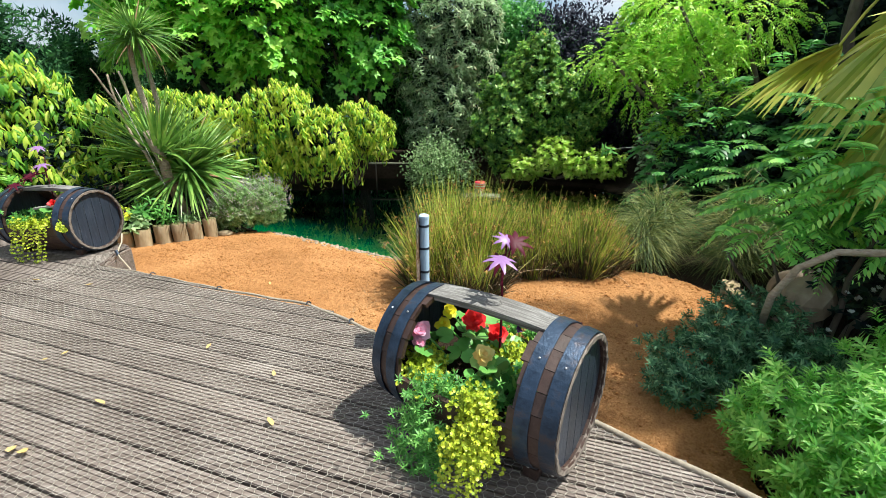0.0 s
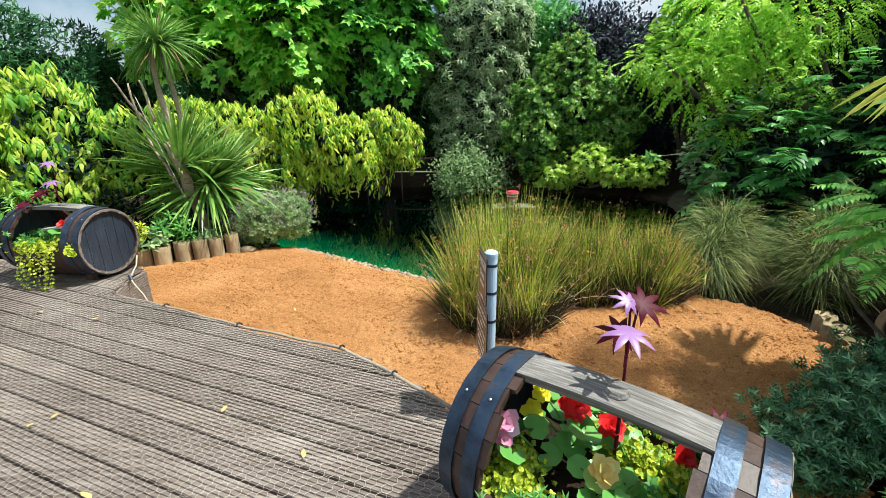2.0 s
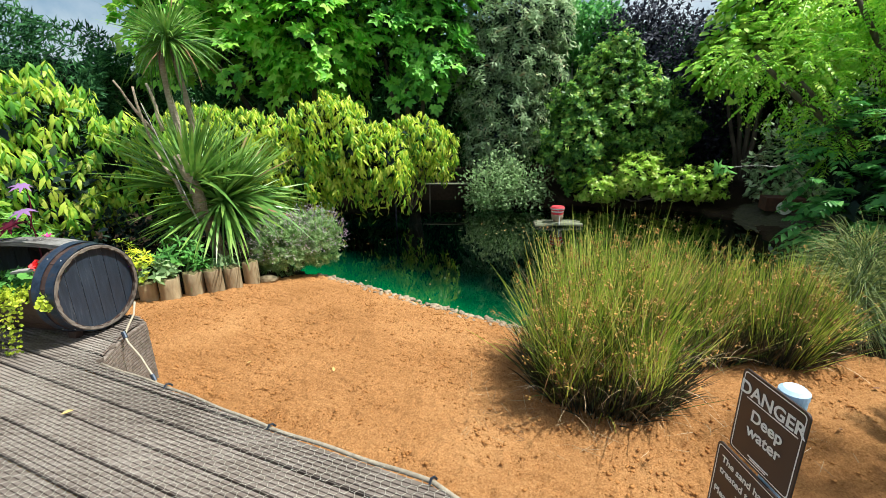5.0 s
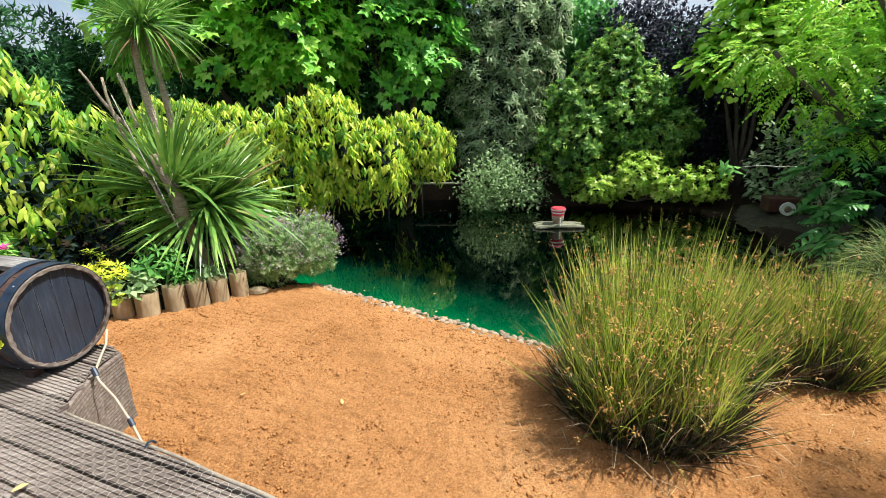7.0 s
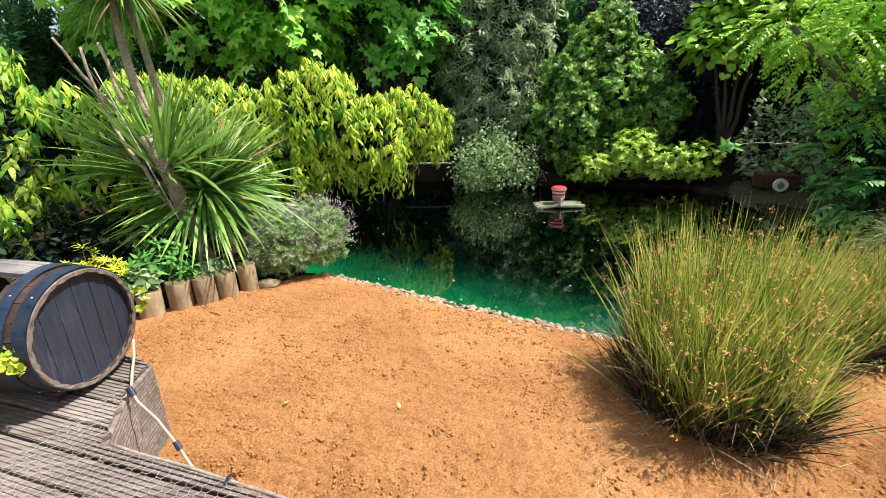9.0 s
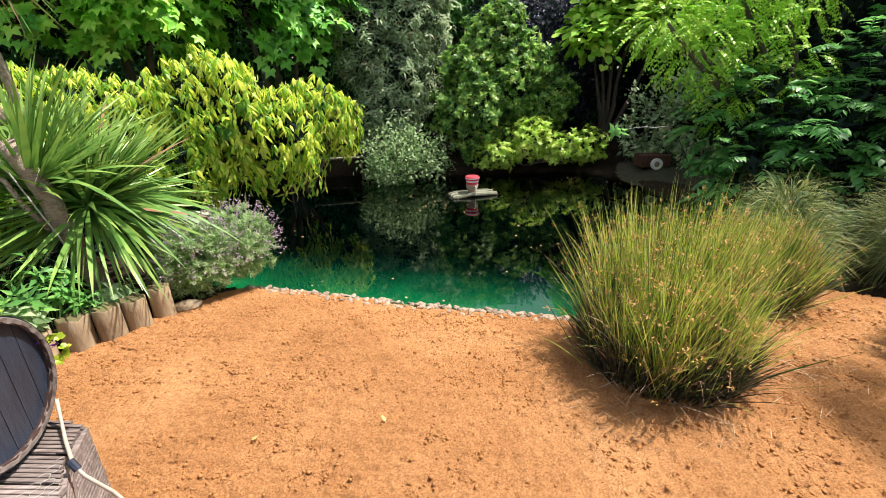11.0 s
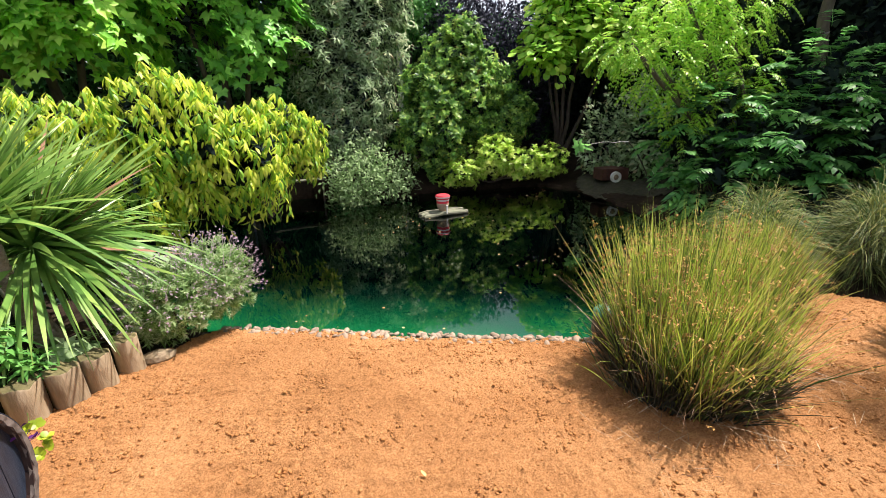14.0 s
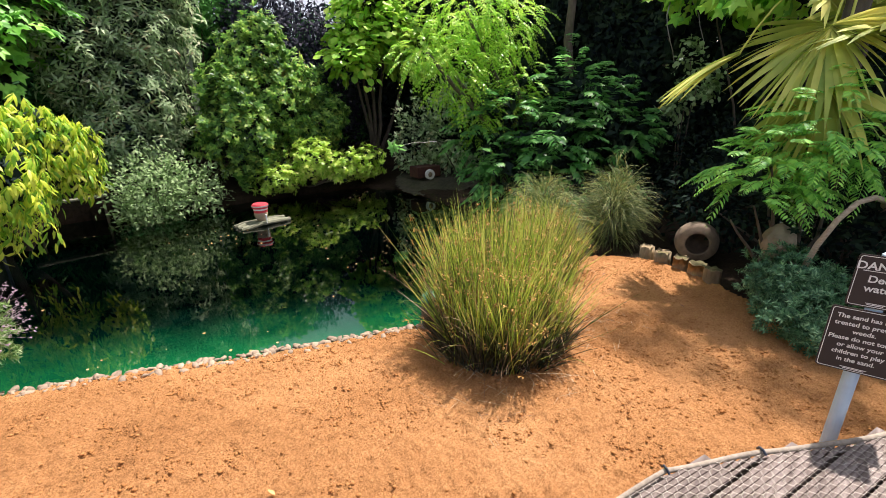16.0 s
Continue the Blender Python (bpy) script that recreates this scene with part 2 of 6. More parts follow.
L_JUNIPER = leafy("juniper_needle", [(0.2, (0.02, 0.075, 0.025)), (0.55, (0.085, 0.20, 0.075)), (0.85, (0.28, 0.43, 0.19))], 0.6, 0.15)
L_HEBE = leafy("whorled_leaf", [(0.15, (0.11, 0.30, 0.045)), (0.5, (0.25, 0.49, 0.085)), (0.85, (0.47, 0.65, 0.16))], 0.4)
L_PALM = leafy("fan_palm_leaf", [(0.15, (0.20, 0.28, 0.04)), (0.5, (0.45, 0.47, 0.09)), (0.85, (0.72, 0.56, 0.13))], 0.6, 0.3)
L_SWORD = leafy("sword_leaf", [(0.15, (0.025, 0.08, 0.014)), (0.5, (0.10, 0.21, 0.03)), (0.74, (0.29, 0.40, 0.07)), (0.90, (0.68, 0.62, 0.22))], 0.36, 0.2, 0.4)
L_DEAD = leafy("dead_leaf", [(0.2, (0.10, 0.03, 0.02)), (0.7, (0.28, 0.15, 0.07))], 0.8, 0.1)
L_HEDGE = leafy("dark_conifer", [(0.2, (0.016, 0.05, 0.015)), (0.55, (0.05, 0.14, 0.04)), (0.9, (0.13, 0.28, 0.08))], 0.8, 0.15, 0.1)
# Near-black leaf: shade inside and beneath foliage is put into its colour.
L_DARK = leafy("shade_dark_leaf", [(0.2, (0.006, 0.010, 0.006)), (0.55, (0.016, 0.028, 0.013)), (0.9, (0.045, 0.07, 0.03))], 0.9, 0.1, 0.05)
L_PURPLE = leafy("purple_shrub_leaf", [(0.2, (0.012, 0.014, 0.018)), (0.6, (0.034, 0.034, 0.04)), (0.9, (0.08, 0.08, 0.085))], 0.7, 0.1, 0.2)
L_LUPIN = leafy("fresh_green_leaf", [(0.15, (0.05, 0.16, 0.025)), (0.5, (0.11, 0.29, 0.045)), (0.85, (0.22, 0.42, 0.08))], 0.45, 0.3)
L_JENNY = leafy("creeping_jenny_leaf", [(0.1, (0.13, 0.22, 0.012)), (0.5, (0.34, 0.40, 0.02)), (0.9, (0.60, 0.58, 0.05))], 0.4, 0.3)
L_BEGLEAF = leafy("begonia_leaf", [(0.15, (0.03, 0.11, 0.018)), (0.5, (0.10, 0.26, 0.04)), (0.85, (0.28, 0.42, 0.09))], 0.4, 0.2)
L_REDFL = leafy("red_petal", [(0.2, (0.55, 0.008, 0.008)), (0.8, (0.85, 0.03, 0.02))], 0.5, 0.3)
L_PINKFL = leafy("pink_petal", [(0.2, (0.75, 0.14, 0.22)), (0.8, (0.9, 0.45, 0.48))], 0.5, 0.3)
L_YELFL = leafy("yellow_petal", [(0.2, (0.8, 0.5, 0.01)), (0.8, (0.95, 0.75, 0.04))], 0.5, 0.3)
L_PEACHFL = leafy("peach_petal", [(0.2, (0.85, 0.36, 0.08)), (0.8, (0.95, 0.6, 0.2))], 0.5, 0.3)
L_WHITEFL = leafy("white_petal", [(0.2, (0.55, 0.56, 0.55)), (0.8, (0.66, 0.66, 0.62))], 0.5, 0.3)
L_MAGENTA = leafy("magenta_petal", [(0.2, (0.7, 0.03, 0.2)), (0.8, (0.85, 0.12, 0.35))], 0.5, 0.3)
L_CASTOR = leafy("mauve_castor_leaf", [(0.2, (0.17, 0.07, 0.17)), (0.8, (0.31, 0.17, 0.31))], 0.4, 0.15)
L_CASTORRED = leafy("dark_red_castor_leaf", [(0.2, (0.04, 0.003, 0.006)), (0.8, (0.11, 0.008, 0.014))], 0.5, 0.3, 0.2)
L_VIOLET = leafy("dark_violet_petal", [(0.2, (0.03, 0.004, 0.03)), (0.8, (0.12, 0.02, 0.14))], 0.6, 0.1)
L_FALLEN = leafy("fallen_leaf", [(0.2, (0.36, 0.22, 0.06)), (0.6, (0.52, 0.36, 0.11)), (0.9, (0.55, 0.44, 0.24))], 0.7, 0.1)

# ---- helpers for meshes ----
rng = np.random.default_rng(7)


def mesh_of(name, verts, faces, mat, smooth=False):
    me = bpy.data.meshes.new(name)
    verts = np.asarray(verts, dtype=np.float32)
    if isinstance(faces, np.ndarray):
        k = faces.shape[1]
        me.vertices.add(len(verts))
        me.vertices.foreach_set("co", verts.ravel())
        me.loops.add(faces.size)
        me.loops.foreach_set("vertex_index", faces.astype(np.int32).ravel())
        me.polygons.add(len(faces))
        me.polygons.foreach_set("loop_start", np.arange(0, faces.size, k, dtype=np.int32))
        me.update(calc_edges=True)
        me.validate()
    else:
        me.from_pydata(verts.tolist(), [], faces)
    me.materials.append(mat)
    if smooth:
        me.polygons.foreach_set("use_smooth", [True] * len(me.polygons))
    return me


def thing(name, label, category, at=(0, 0, 0), group="", kind=""):
    ob = new(name)
    ob.empty_display_size = 0.1
    ob.location = at
    return tagged(ob, label, category, group, kind)


def part(name, geo, mat, parent, label="", smooth=False):
    """One mesh object under a thing or a part; geo in world metres, laid under the parent's base."""
    v, f = geo
    root = parent
    off = Vector((0, 0, 0))
    while root is not None:
        off += root.location
        root = root.parent
    v = np.asarray(v, dtype=np.float64) - np.array(off)
    ob = new(name, mesh_of(name, v, f, mat, smooth))
    ob.parent = parent
    return tagged(ob, label)


def join(*geos):
    vs, fs, n = [], [], 0
    for v, f in geos:
        v = np.asarray(v, dtype=np.float64).reshape(-1, 3)
        vs.append(v)
        if isinstance(f, np.ndarray):
            fs.append(f + n)
        else:
            fs.append([tuple(i + n for i in q) for q in f])
        n += len(v)
    if all(isinstance(f, np.ndarray) for f in fs):
        return np.concatenate(vs), np.concatenate(fs)
    out = []
    for f in fs:
        out += [tuple(int(i) for i in q) for q in f]
    return np.concatenate(vs), out


def box(x0, y0, z0, x1, y1, z1, bevel=0.0):
    bm = bmesh.new()
    bmesh.ops.create_cube(bm, size=1)
    for v in bm.verts:
        v.co = Vector(((x0 + x1) / 2 + v.co.x * (x1 - x0), (y0 + y1) / 2 + v.co.y * (y1 - y0), (z0 + z1) / 2 + v.co.z * (z1 - z0)))
    if bevel:
        bmesh.ops.bevel(bm, geom=bm.edges[:], offset=bevel, segments=2, affect="EDGES", profile=0.6)
    return taken(bm)


def taken(bm):
    bm.verts.index_update()
    v = np.array([tuple(q.co) for q in bm.verts])
    f = [tuple(q.index for q in p.verts) for p in bm.faces]
    bm.free()
    return v, f


def moved(geo, m):
    v, f = geo
    m = np.array(m)
    return np.asarray(v) @ m[:3, :3].T + m[:3, 3], f


def tube(points, radii, sides=8, caps=True):
    pts = np.asarray(points, dtype=float)
    radii = np.broadcast_to(np.asarray(radii, dtype=float), (len(pts),))
    tang = np.gradient(pts, axis=0)
    tang /= np.linalg.norm(tang, axis=1)[:, None] + 1e-9
    ref = np.array([0.0, 0.0, 1.0]) if abs(tang[0][2]) < 0.9 else np.array([1.0, 0.0, 0.0])
    a = np.linspace(0, 2 * math.pi, sides, endpoint=False)
    vs = []
    for p, t, r in zip(pts, tang, radii):
        s = np.cross(t, ref)
        s /= np.linalg.norm(s) + 1e-9
        u = np.cross(s, t)
        vs.append(p + r * (np.cos(a)[:, None] * s + np.sin(a)[:, None] * u))
    fs = []
    for i in range(len(pts) - 1):
        for j in range(sides):
            k = (j + 1) % sides
            fs.append((i * sides + j, i * sides + k, (i + 1) * sides + k, (i + 1) * sides + j))
    if caps:
        fs += [tuple(range(sides))[::-1], tuple(range((len(pts) - 1) * sides, len(pts) * sides))]
    return np.concatenate(vs), fs


def bend(p0, p1, sag=(0, 0, 0), n=8, wob=0.0):
    t = np.linspace(0, 1, n)[:, None]
    p = (1 - t) * np.array(p0, float) + t * np.array(p1, float) + 4 * t * (1 - t) * np.array(sag, float)
    if wob:
        p[1:-1] += rng.normal(size=(n - 2, 3)) * wob
    return p


# ---- leaves ----
OVATE = (np.array([(0, 0, 0), (.38, .26, .05), (.38, -.26, .05), (.5, 0, 0), (1, 0, -.14)]), np.array([(0, 1, 3), (0, 3, 2), (1, 4, 3), (2, 3, 4)]))
LANCE = (np.array([(0, 0, 0), (.4, .13, .03), (.4, -.13, .03), (.5, 0, 0), (1, 0, -.16)]), np.array([(0, 1, 3), (0, 3, 2), (1, 4, 3), (2, 3, 4)]))
SLASH = (np.array([(0, 0, 0), (.35, .17, .02), (.35, -.17, .02), (.5, 0, 0), (.7, .12, -.03), (.62, -.15, -.02), (1, 0, -.16)]), np.array([(0, 1, 3), (0, 3, 2), (1, 4, 3), (2, 3, 5), (4, 6, 3), (3, 6, 5)]))
NEEDLE = (np.array([(0, .05, 0), (0, -.05, 0), (1, 0, 0)]), np.array([(0, 1, 2)]))
ROUND = (np.array([(0, 0, 0), (.3, .42, .06), (.3, -.42, .06), (.75, .38, .04), (.75, -.38, .04), (1, 0, -.06), (.5, 0, 0)]), np.array([(0, 1, 6), (1, 3, 6), (3, 5, 6), (5, 4, 6), (4, 2, 6), (2, 0, 6)]))
CURLED = (np.array([(0, 0, 0), (.25, .22, .16), (.25, -.22, .10), (.3, 0, .02), (.65, .26, .22), (.65, -.2, .12), (.65, 0, .03), (1, .04, .2)]), np.array([(0, 1, 3), (0, 3, 2), (1, 4, 6), (1, 6, 3), (3, 6, 5), (3, 5, 2), (4, 7, 6), (6, 7, 5)]))
DROOP = (np.array([(0, 0, 0), (.35, .15, -.04), (.35, -.15, -.04), (.4, 0, .02), (.75, .10, -.16), (.75, -.10, -.16), (1, 0, -.32)]), np.array([(0, 1, 3), (0, 3, 2), (1, 4, 3), (3, 5, 2), (3, 4, 6), (3, 6, 5)]))


def star(lobes, inner, spread, tip_droop=-0.12, width=0.5):
    v, f = [(0.12, 0, 0)], []
    ang = np.linspace(-spread, spread, lobes)
    for i, a in enumerate(ang):
        r = 1.0 - 0.35 * abs(a) / spread
        half = (ang[1] - ang[0]) * width
        b = len(v)
        v += [(0.12 + inner * math.cos(a - half), inner * math.sin(a - half), 0.03), (0.12 + r * math.cos(a), r * math.sin(a), tip_droop), (0.12 + inner * math.cos(a + half), inner * math.sin(a + half), 0.03)]
        f += [(0, b, b + 1), (0, b + 1, b + 2)]
    return np.array(v), np.array(f)


MAPLE = star(5, 0.5, radians(130), -0.15)


def hand(lobes=8, spread=radians(160)):
    """A castor leaf: pointed lobes, cut about half way, each with a raised midrib."""
    v, f = [(0.1, 0, 0.02)], []
    ang = np.linspace(-spread, spread, lobes)
    half = (ang[1] - ang[0]) / 2
    for a in ang:
        r = 1.0 - 0.4 * (abs(a) / spread) ** 2
        b = len(v)
        for rad, off, z in ((0.36, -half, 0.0), (0.66 * r, -half * 0.42, -0.05), (r, 0, -0.2), (0.66 * r, half * 0.42, -0.05), (0.36, half, 0.0), (0.55 * r, 0, 0.03)):
            v.append((0.1 + rad * math.cos(a + off), rad * math.sin(a + off), z))
        f += [(0, b, b + 5), (b, b + 1, b + 5), (b + 1, b + 2, b + 5), (b + 2, b + 3, b + 5), (b + 3, b + 4, b + 5), (b + 4, 0, b + 5)]
    return np.array(v), np.array(f)


def scallop(n=15):
    """A rounded leaf with a scalloped, slightly wavy rim and a notch at the stalk."""
    v, f = [(0.38, 0, -0.05)], []
    for i in range(n):
        a = math.pi * (1 - 2 * (i + 0.5) / n) * 0.97
        r = 0.52 * (1 + 0.07 * (i % 2) - 0.35 * max(0, abs(a) / math.pi - 0.86) / 0.14)
        v.append((0.42 + r * math.cos(a), r * 1.05 * math.sin(a), 0.05 + 0.05 * math.sin(i * 2.1)))
    for i in range(n - 1):
        f.append((0, i + 2, i + 1))
    return np.array(v), np.array(f)


HAND = hand()
SCALLOP = scallop()
FINGER = star(8, 0.3, radians(170), -0.2, 0.36)


def unit(a):
    return a / (np.linalg.norm(a, axis=-1, keepdims=True) + 1e-9)


def leaves(P, D, N, L, T):
    """A leaf of shape T at each P, along D, its upper side towards N, L long."""
    tv, tf = T
    n = len(P)
    D = unit(D)
    S = unit(np.cross(N, D))
    U = np.cross(D, S)
    L = np.broadcast_to(L, (n,))
    tv = tv[None] * L[:, None, None]
    V = P[:, None] + tv[..., 0:1] * D[:, None] + tv[..., 1:2] * S[:, None] + tv[..., 2:3] * U[:, None]
    F = tf[None] + (np.arange(n) * tv.shape[1])[:, None, None]
    return V.reshape(-1, 3), F.reshape(-1, 3)


def blades(P, D, L, W, droop, seg=4, fold=0.0):
    """Curved tapering strips from P along D, sinking by droop of their length."""
    n = len(P)
    D = unit(D)
    L, W, droop = (np.broadcast_to(q, (n,)) for q in (L, W, droop))
    t = np.linspace(0, 1, seg + 1)
    C = P[:, None] + D[:, None] * (L[:, None] * t)[..., None]
    C[..., 2] -= (droop * L)[:, None] * t ** 2.2
    S = unit(np.cross(D, rng.normal(size=(n, 3)) * 0.6 + np.array([0, 0, 1.0])))
    w = np.minimum(1, 0.55 + 1.6 * t) * (1 - t ** 2.5) + 0.04
    off = S[:, None] * (W[:, None] * w)[..., None] * 0.5
    V = np.stack([C - off, C + off], 2).reshape(n, -1, 3)
    q = []
    for i in range(seg):
        a = 2 * i
        q += [(a, a + 1, a + 3), (a, a + 3, a + 2)]
    F = np.array(q)[None] + (np.arange(n) * V.shape[1])[:, None, None]
    return V.reshape(-1, 3), F.reshape(-1, 3)


def sphere_dirs(n):
    return unit(rng.normal(size=(n, 3)))


def shell(lobes, n, depth=0.35, ripple=0.18, freq=1.6, low=-1.0):
    """Points in the outer skin of a bumpy union of ellipsoids, with the way outwards."""
    lob = np.array(lobes, float)
    w = (lob[:, 3] * lob[:, 4] + lob[:, 4] * lob[:, 5] + lob[:, 3] * lob[:, 5])
    P, O = [], []
    total = 0
    while total < n:
        k = rng.choice(len(lob), size=n, p=w / w.sum())
        d = sphere_dirs(n)
        keep = d[:, 2] > low
        k, d = k[keep], d[keep]
        r = 1 - depth * rng.random(len(d)) ** 1.7
        bump = 1 + ripple * (np.sin(d[:, 0] * 5 * freq + k * 2.1) * np.cos(d[:, 1] * 4 * freq + k) + 0.6 * np.sin(d[:, 2] * 7 * freq + d[:, 0] * 9 + k * 1.3))
        p = lob[k, :3] + d * lob[k, 3:6] * (r * bump)[:, None]
        inside = np.zeros(len(p), bool)
        for i in range(len(lob)):
            q = (((p - lob[i, :3]) / lob[i, 3:6]) ** 2).sum(1)
            inside |= (q < (1 - depth - 0.08) ** 2) & (k != i)
        P.append(p[~inside])
        O.append(unit(d / lob[k, 3:6])[~inside])
        total += len(P[-1])
    return np.concatenate(P)[:n], np.concatenate(O)[:n]


def foliage(lobes, clusters, per, size, T, spread=0.25, out=0.8, up=0.3, wild=0.7, depth=0.35, ripple=0.18, low=-1.0, freq=1.6):
    """Clusters of leaves in the skin of lobes; up < 0 lets them hang."""
    C, O = shell(lobes, clusters, depth, ripple, freq, low)
    P = np.repeat(C, per, 0) + rng.normal(size=(clusters * per, 3)) * spread
    OO = np.repeat(O, per, 0)
    D = OO * out + rng.normal(size=P.shape) * wild + np.array([0, 0, up])
    N = np.array([0, 0, 1.0]) + OO * 0.7 + rng.normal(size=P.shape) * 0.35
    L = size * (0.65 + 0.6 * rng.random(len(P)))
    return leaves(P, D, N, L, T)


def sprays(lobes, n, per, size, T, R, flat=0.6, sag=0.3, depth=0.3, ripple=0.3, low=-0.75):
    """Layered sprays: flat tiers of leaves that face the light, with dark gaps between the tiers."""
    C, O = shell(lobes, n, depth, ripple, 1.6, low)
    M = unit(np.array([0, 0, flat]) + O * 0.75 + rng.normal(size=C.shape) * 0.15)
    s = unit(np.cross(M, rng.normal(size=C.shape)))
    u = np.cross(M, s)
    a, r = rng.random((n, per)) * 6.283, np.sqrt(rng.random((n, per)))
    off = np.cos(a)[..., None] * s[:, None] + np.sin(a)[..., None] * u[:, None]
    P = C[:, None] + off * (r * R)[..., None] - np.array([0, 0, 1.0]) * (sag * R * r ** 2)[..., None]
    D = off + O[:, None] * 0.6 + rng.normal(size=off.shape) * 0.25 + np.array([0, 0, -0.3])
    N = np.repeat(M, per, 0) + rng.normal(size=(n * per, 3)) * 0.24
    return leaves(P.reshape(-1, 3), D.reshape(-1, 3), N, size * (0.65 + 0.6 * rng.random(n * per)), T)


def whorls(C, A, per, size, T, tilt=0.5):
    """Rosettes of leaves at each tip C round the axis A."""
    n = len(C)
    A = unit(A)
    s = unit(np.cross(A, np.array([0.3, 0.2, 1.0])))
    u = np.cross(A, s)
    a = (np.arange(per) * 2.4)[None] + rng.random((n, 1)) * 6.28
    D = (np.cos(a)[..., None] * s[:, None] + np.sin(a)[..., None] * u[:, None]) + A[:, None] * (tilt + 0.35 * rng.random((n, per, 1)))
    P = np.repeat(C, per, 0) - np.repeat(A, per, 0) * (np.tile(np.arange(per), n)[:, None] * size * 0.07)
    L = size * (0.75 + 0.4 * rng.random(n * per))
    return leaves(P, D.reshape(-1, 3), np.repeat(A, per, 0) + rng.normal(size=(n * per, 3)) * 0.1, L, T)


def fronds(C, D, length, pairs, leaflet, T, droop=0.35, angle=1.0):
    """Pinnate leaves: leaflets in pairs along an arching midrib."""
    n = len(C)
    D = unit(D)
    L = length * (0.75 + 0.5 * rng.random(n))
    S = unit(np.cross(D, np.array([0, 0, 1.0])))
    t = np.linspace(0.12, 1, pairs)
    mid = C[:, None] + D[:, None] * (L[:, None] * t)[..., None]
    mid[..., 2] -= (droop * L)[:, None] * t ** 2
    tang = D[:, None] + np.array([0, 0, -2 * droop]) * t[None, :, None]
    Ps, Ds, Ls = [], [], []
    shape = np.sin(np.pi * (0.15 + 0.75 * t)) * leaflet
    for sgn in (-1, 1):
        Ps.append(mid.reshape(-1, 3))
        Ds.append((tang * 0.55 + sgn * angle * S[:, None] + np.array([0, 0, -0.15])).reshape(-1, 3))
        Ls.append(np.broadcast_to(shape, (n, pairs)).ravel())
    P, Dd, Ll = np.concatenate(Ps), np.concatenate(Ds), np.concatenate(Ls)
    N = np.array([0, 0, 1.0]) + rng.normal(size=P.shape) * 0.25
    a = leaves(P, Dd, N, Ll * (0.85 + 0.3 * rng.random(len(P))), T)
    b = blades(C, D, L, 0.008, droop, 4)
    return join(a, b)


def limbs(parent, base, lobes, mat, r0=0.05, name="branch", count=None):
    for i, l in enumerate(lobes[:count] if count else lobes):
        part(name, tube(bend(base, (l[0], l[1], l[2] - 0.1 * l[5]), (0, 0, -0.12 * l[5]), 7, 0.02), np.linspace(r0, r0 * 0.3, 7), 6), mat, parent, smooth=True)


def shrub(name, label, category, base, lobes, mat, geo, stem=0.04, bark=None, stems=None, core=False):
    ob = thing(name, label, category, base)
    limbs(ob, base, lobes, bark or M_BARK, stem, "stem", stems)
    part("foliage", geo, mat, ob)
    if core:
        # Core of near-black leaves, so gaps in the crown show painted shade.
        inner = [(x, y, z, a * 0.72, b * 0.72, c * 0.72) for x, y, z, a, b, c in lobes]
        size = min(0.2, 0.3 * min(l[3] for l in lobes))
        part("shade_core", foliage(inner, 90 * len(lobes), 7, size, OVATE, 0.08, 0.3, 0.0, 1.0, 0.5, 0.1), L_DARK, ob, "inner leaves coloured near-black to stand for the crown's shade")
    return ob

# ---- ground, sand, water ----
WATER = -0.78
POND = [(-3.15, 7.78), (-2.2, 7.22), (-1.12, 6.57), (0.05, 5.92), (0.7, 5.75), (1.6, 5.95), (2.6, 6.6), (3.4, 7.6), (4.3, 9.2), (4.65, 10.6), (4.75, 11.6), (4.3, 12.6), (2.0, 13.2), (0.0, 13.1), (-1.4, 14.2), (-3.6, 14.2), (-5.2, 12.4), (-5.2, 10.2), (-4.3, 8.6)]
SAND = [(2.6, 0.3), (1.8, 1.6), (1.88, 2.3), (2.15, 2.9), (2.4, 3.25), (2.75, 3.7), (3.02, 4.05), (3.2, 4.6), (2.95, 5.2), (2.5, 5.6), (1.9, 5.5), (0.9, 5.78), (0.1, 5.83), (-1.12, 6.50), (-2.2, 7.15), (-3.2, 7.72), (-3.7, 7.25), (-3.95, 7.0), (-4.3, 6.7), (-4.75, 6.42), (-5.3, 6.2), (-5.5, 4.5), (-3, 3.0), (0, 0.3)]


def inside(poly, X, Y):
    c = np.zeros(X.shape, bool)
    n = len(poly)
    for i in range(n):
        (x0, y0), (x1, y1) = poly[i], poly[(i + 1) % n]
        hit = ((y0 > Y) != (y1 > Y)) & (X < (x1 - x0) * (Y - y0) / (y1 - y0 + 1e-12) + x0)
        c ^= hit
    return c


def edge_far(poly, X, Y):
    d = np.full(X.shape, 1e9)
    n = len(poly)
    for i in range(n):
        (x0, y0), (x1, y1) = poly[i], poly[(i + 1) % n]
        t = np.clip(((X - x0) * (x1 - x0) + (Y - y0) * (y1 - y0)) / ((x1 - x0) ** 2 + (y1 - y0) ** 2), 0, 1)
        d = np.minimum(d, np.hypot(X - x0 - t * (x1 - x0), Y - y0 - t * (y1 - y0)))
    return d


def lie(X, Y):
    """Height of the sand: level by the deck, falling to the water."""
    d = np.where(inside(POND, X, Y), 0, edge_far(POND, X, Y))
    return -0.55 - 0.15 * np.exp(-(d / 0.55) ** 1.2) + 0.008 * np.sin(X * 2.1 + Y) + 0.008 * np.sin(Y * 3.3 - X)


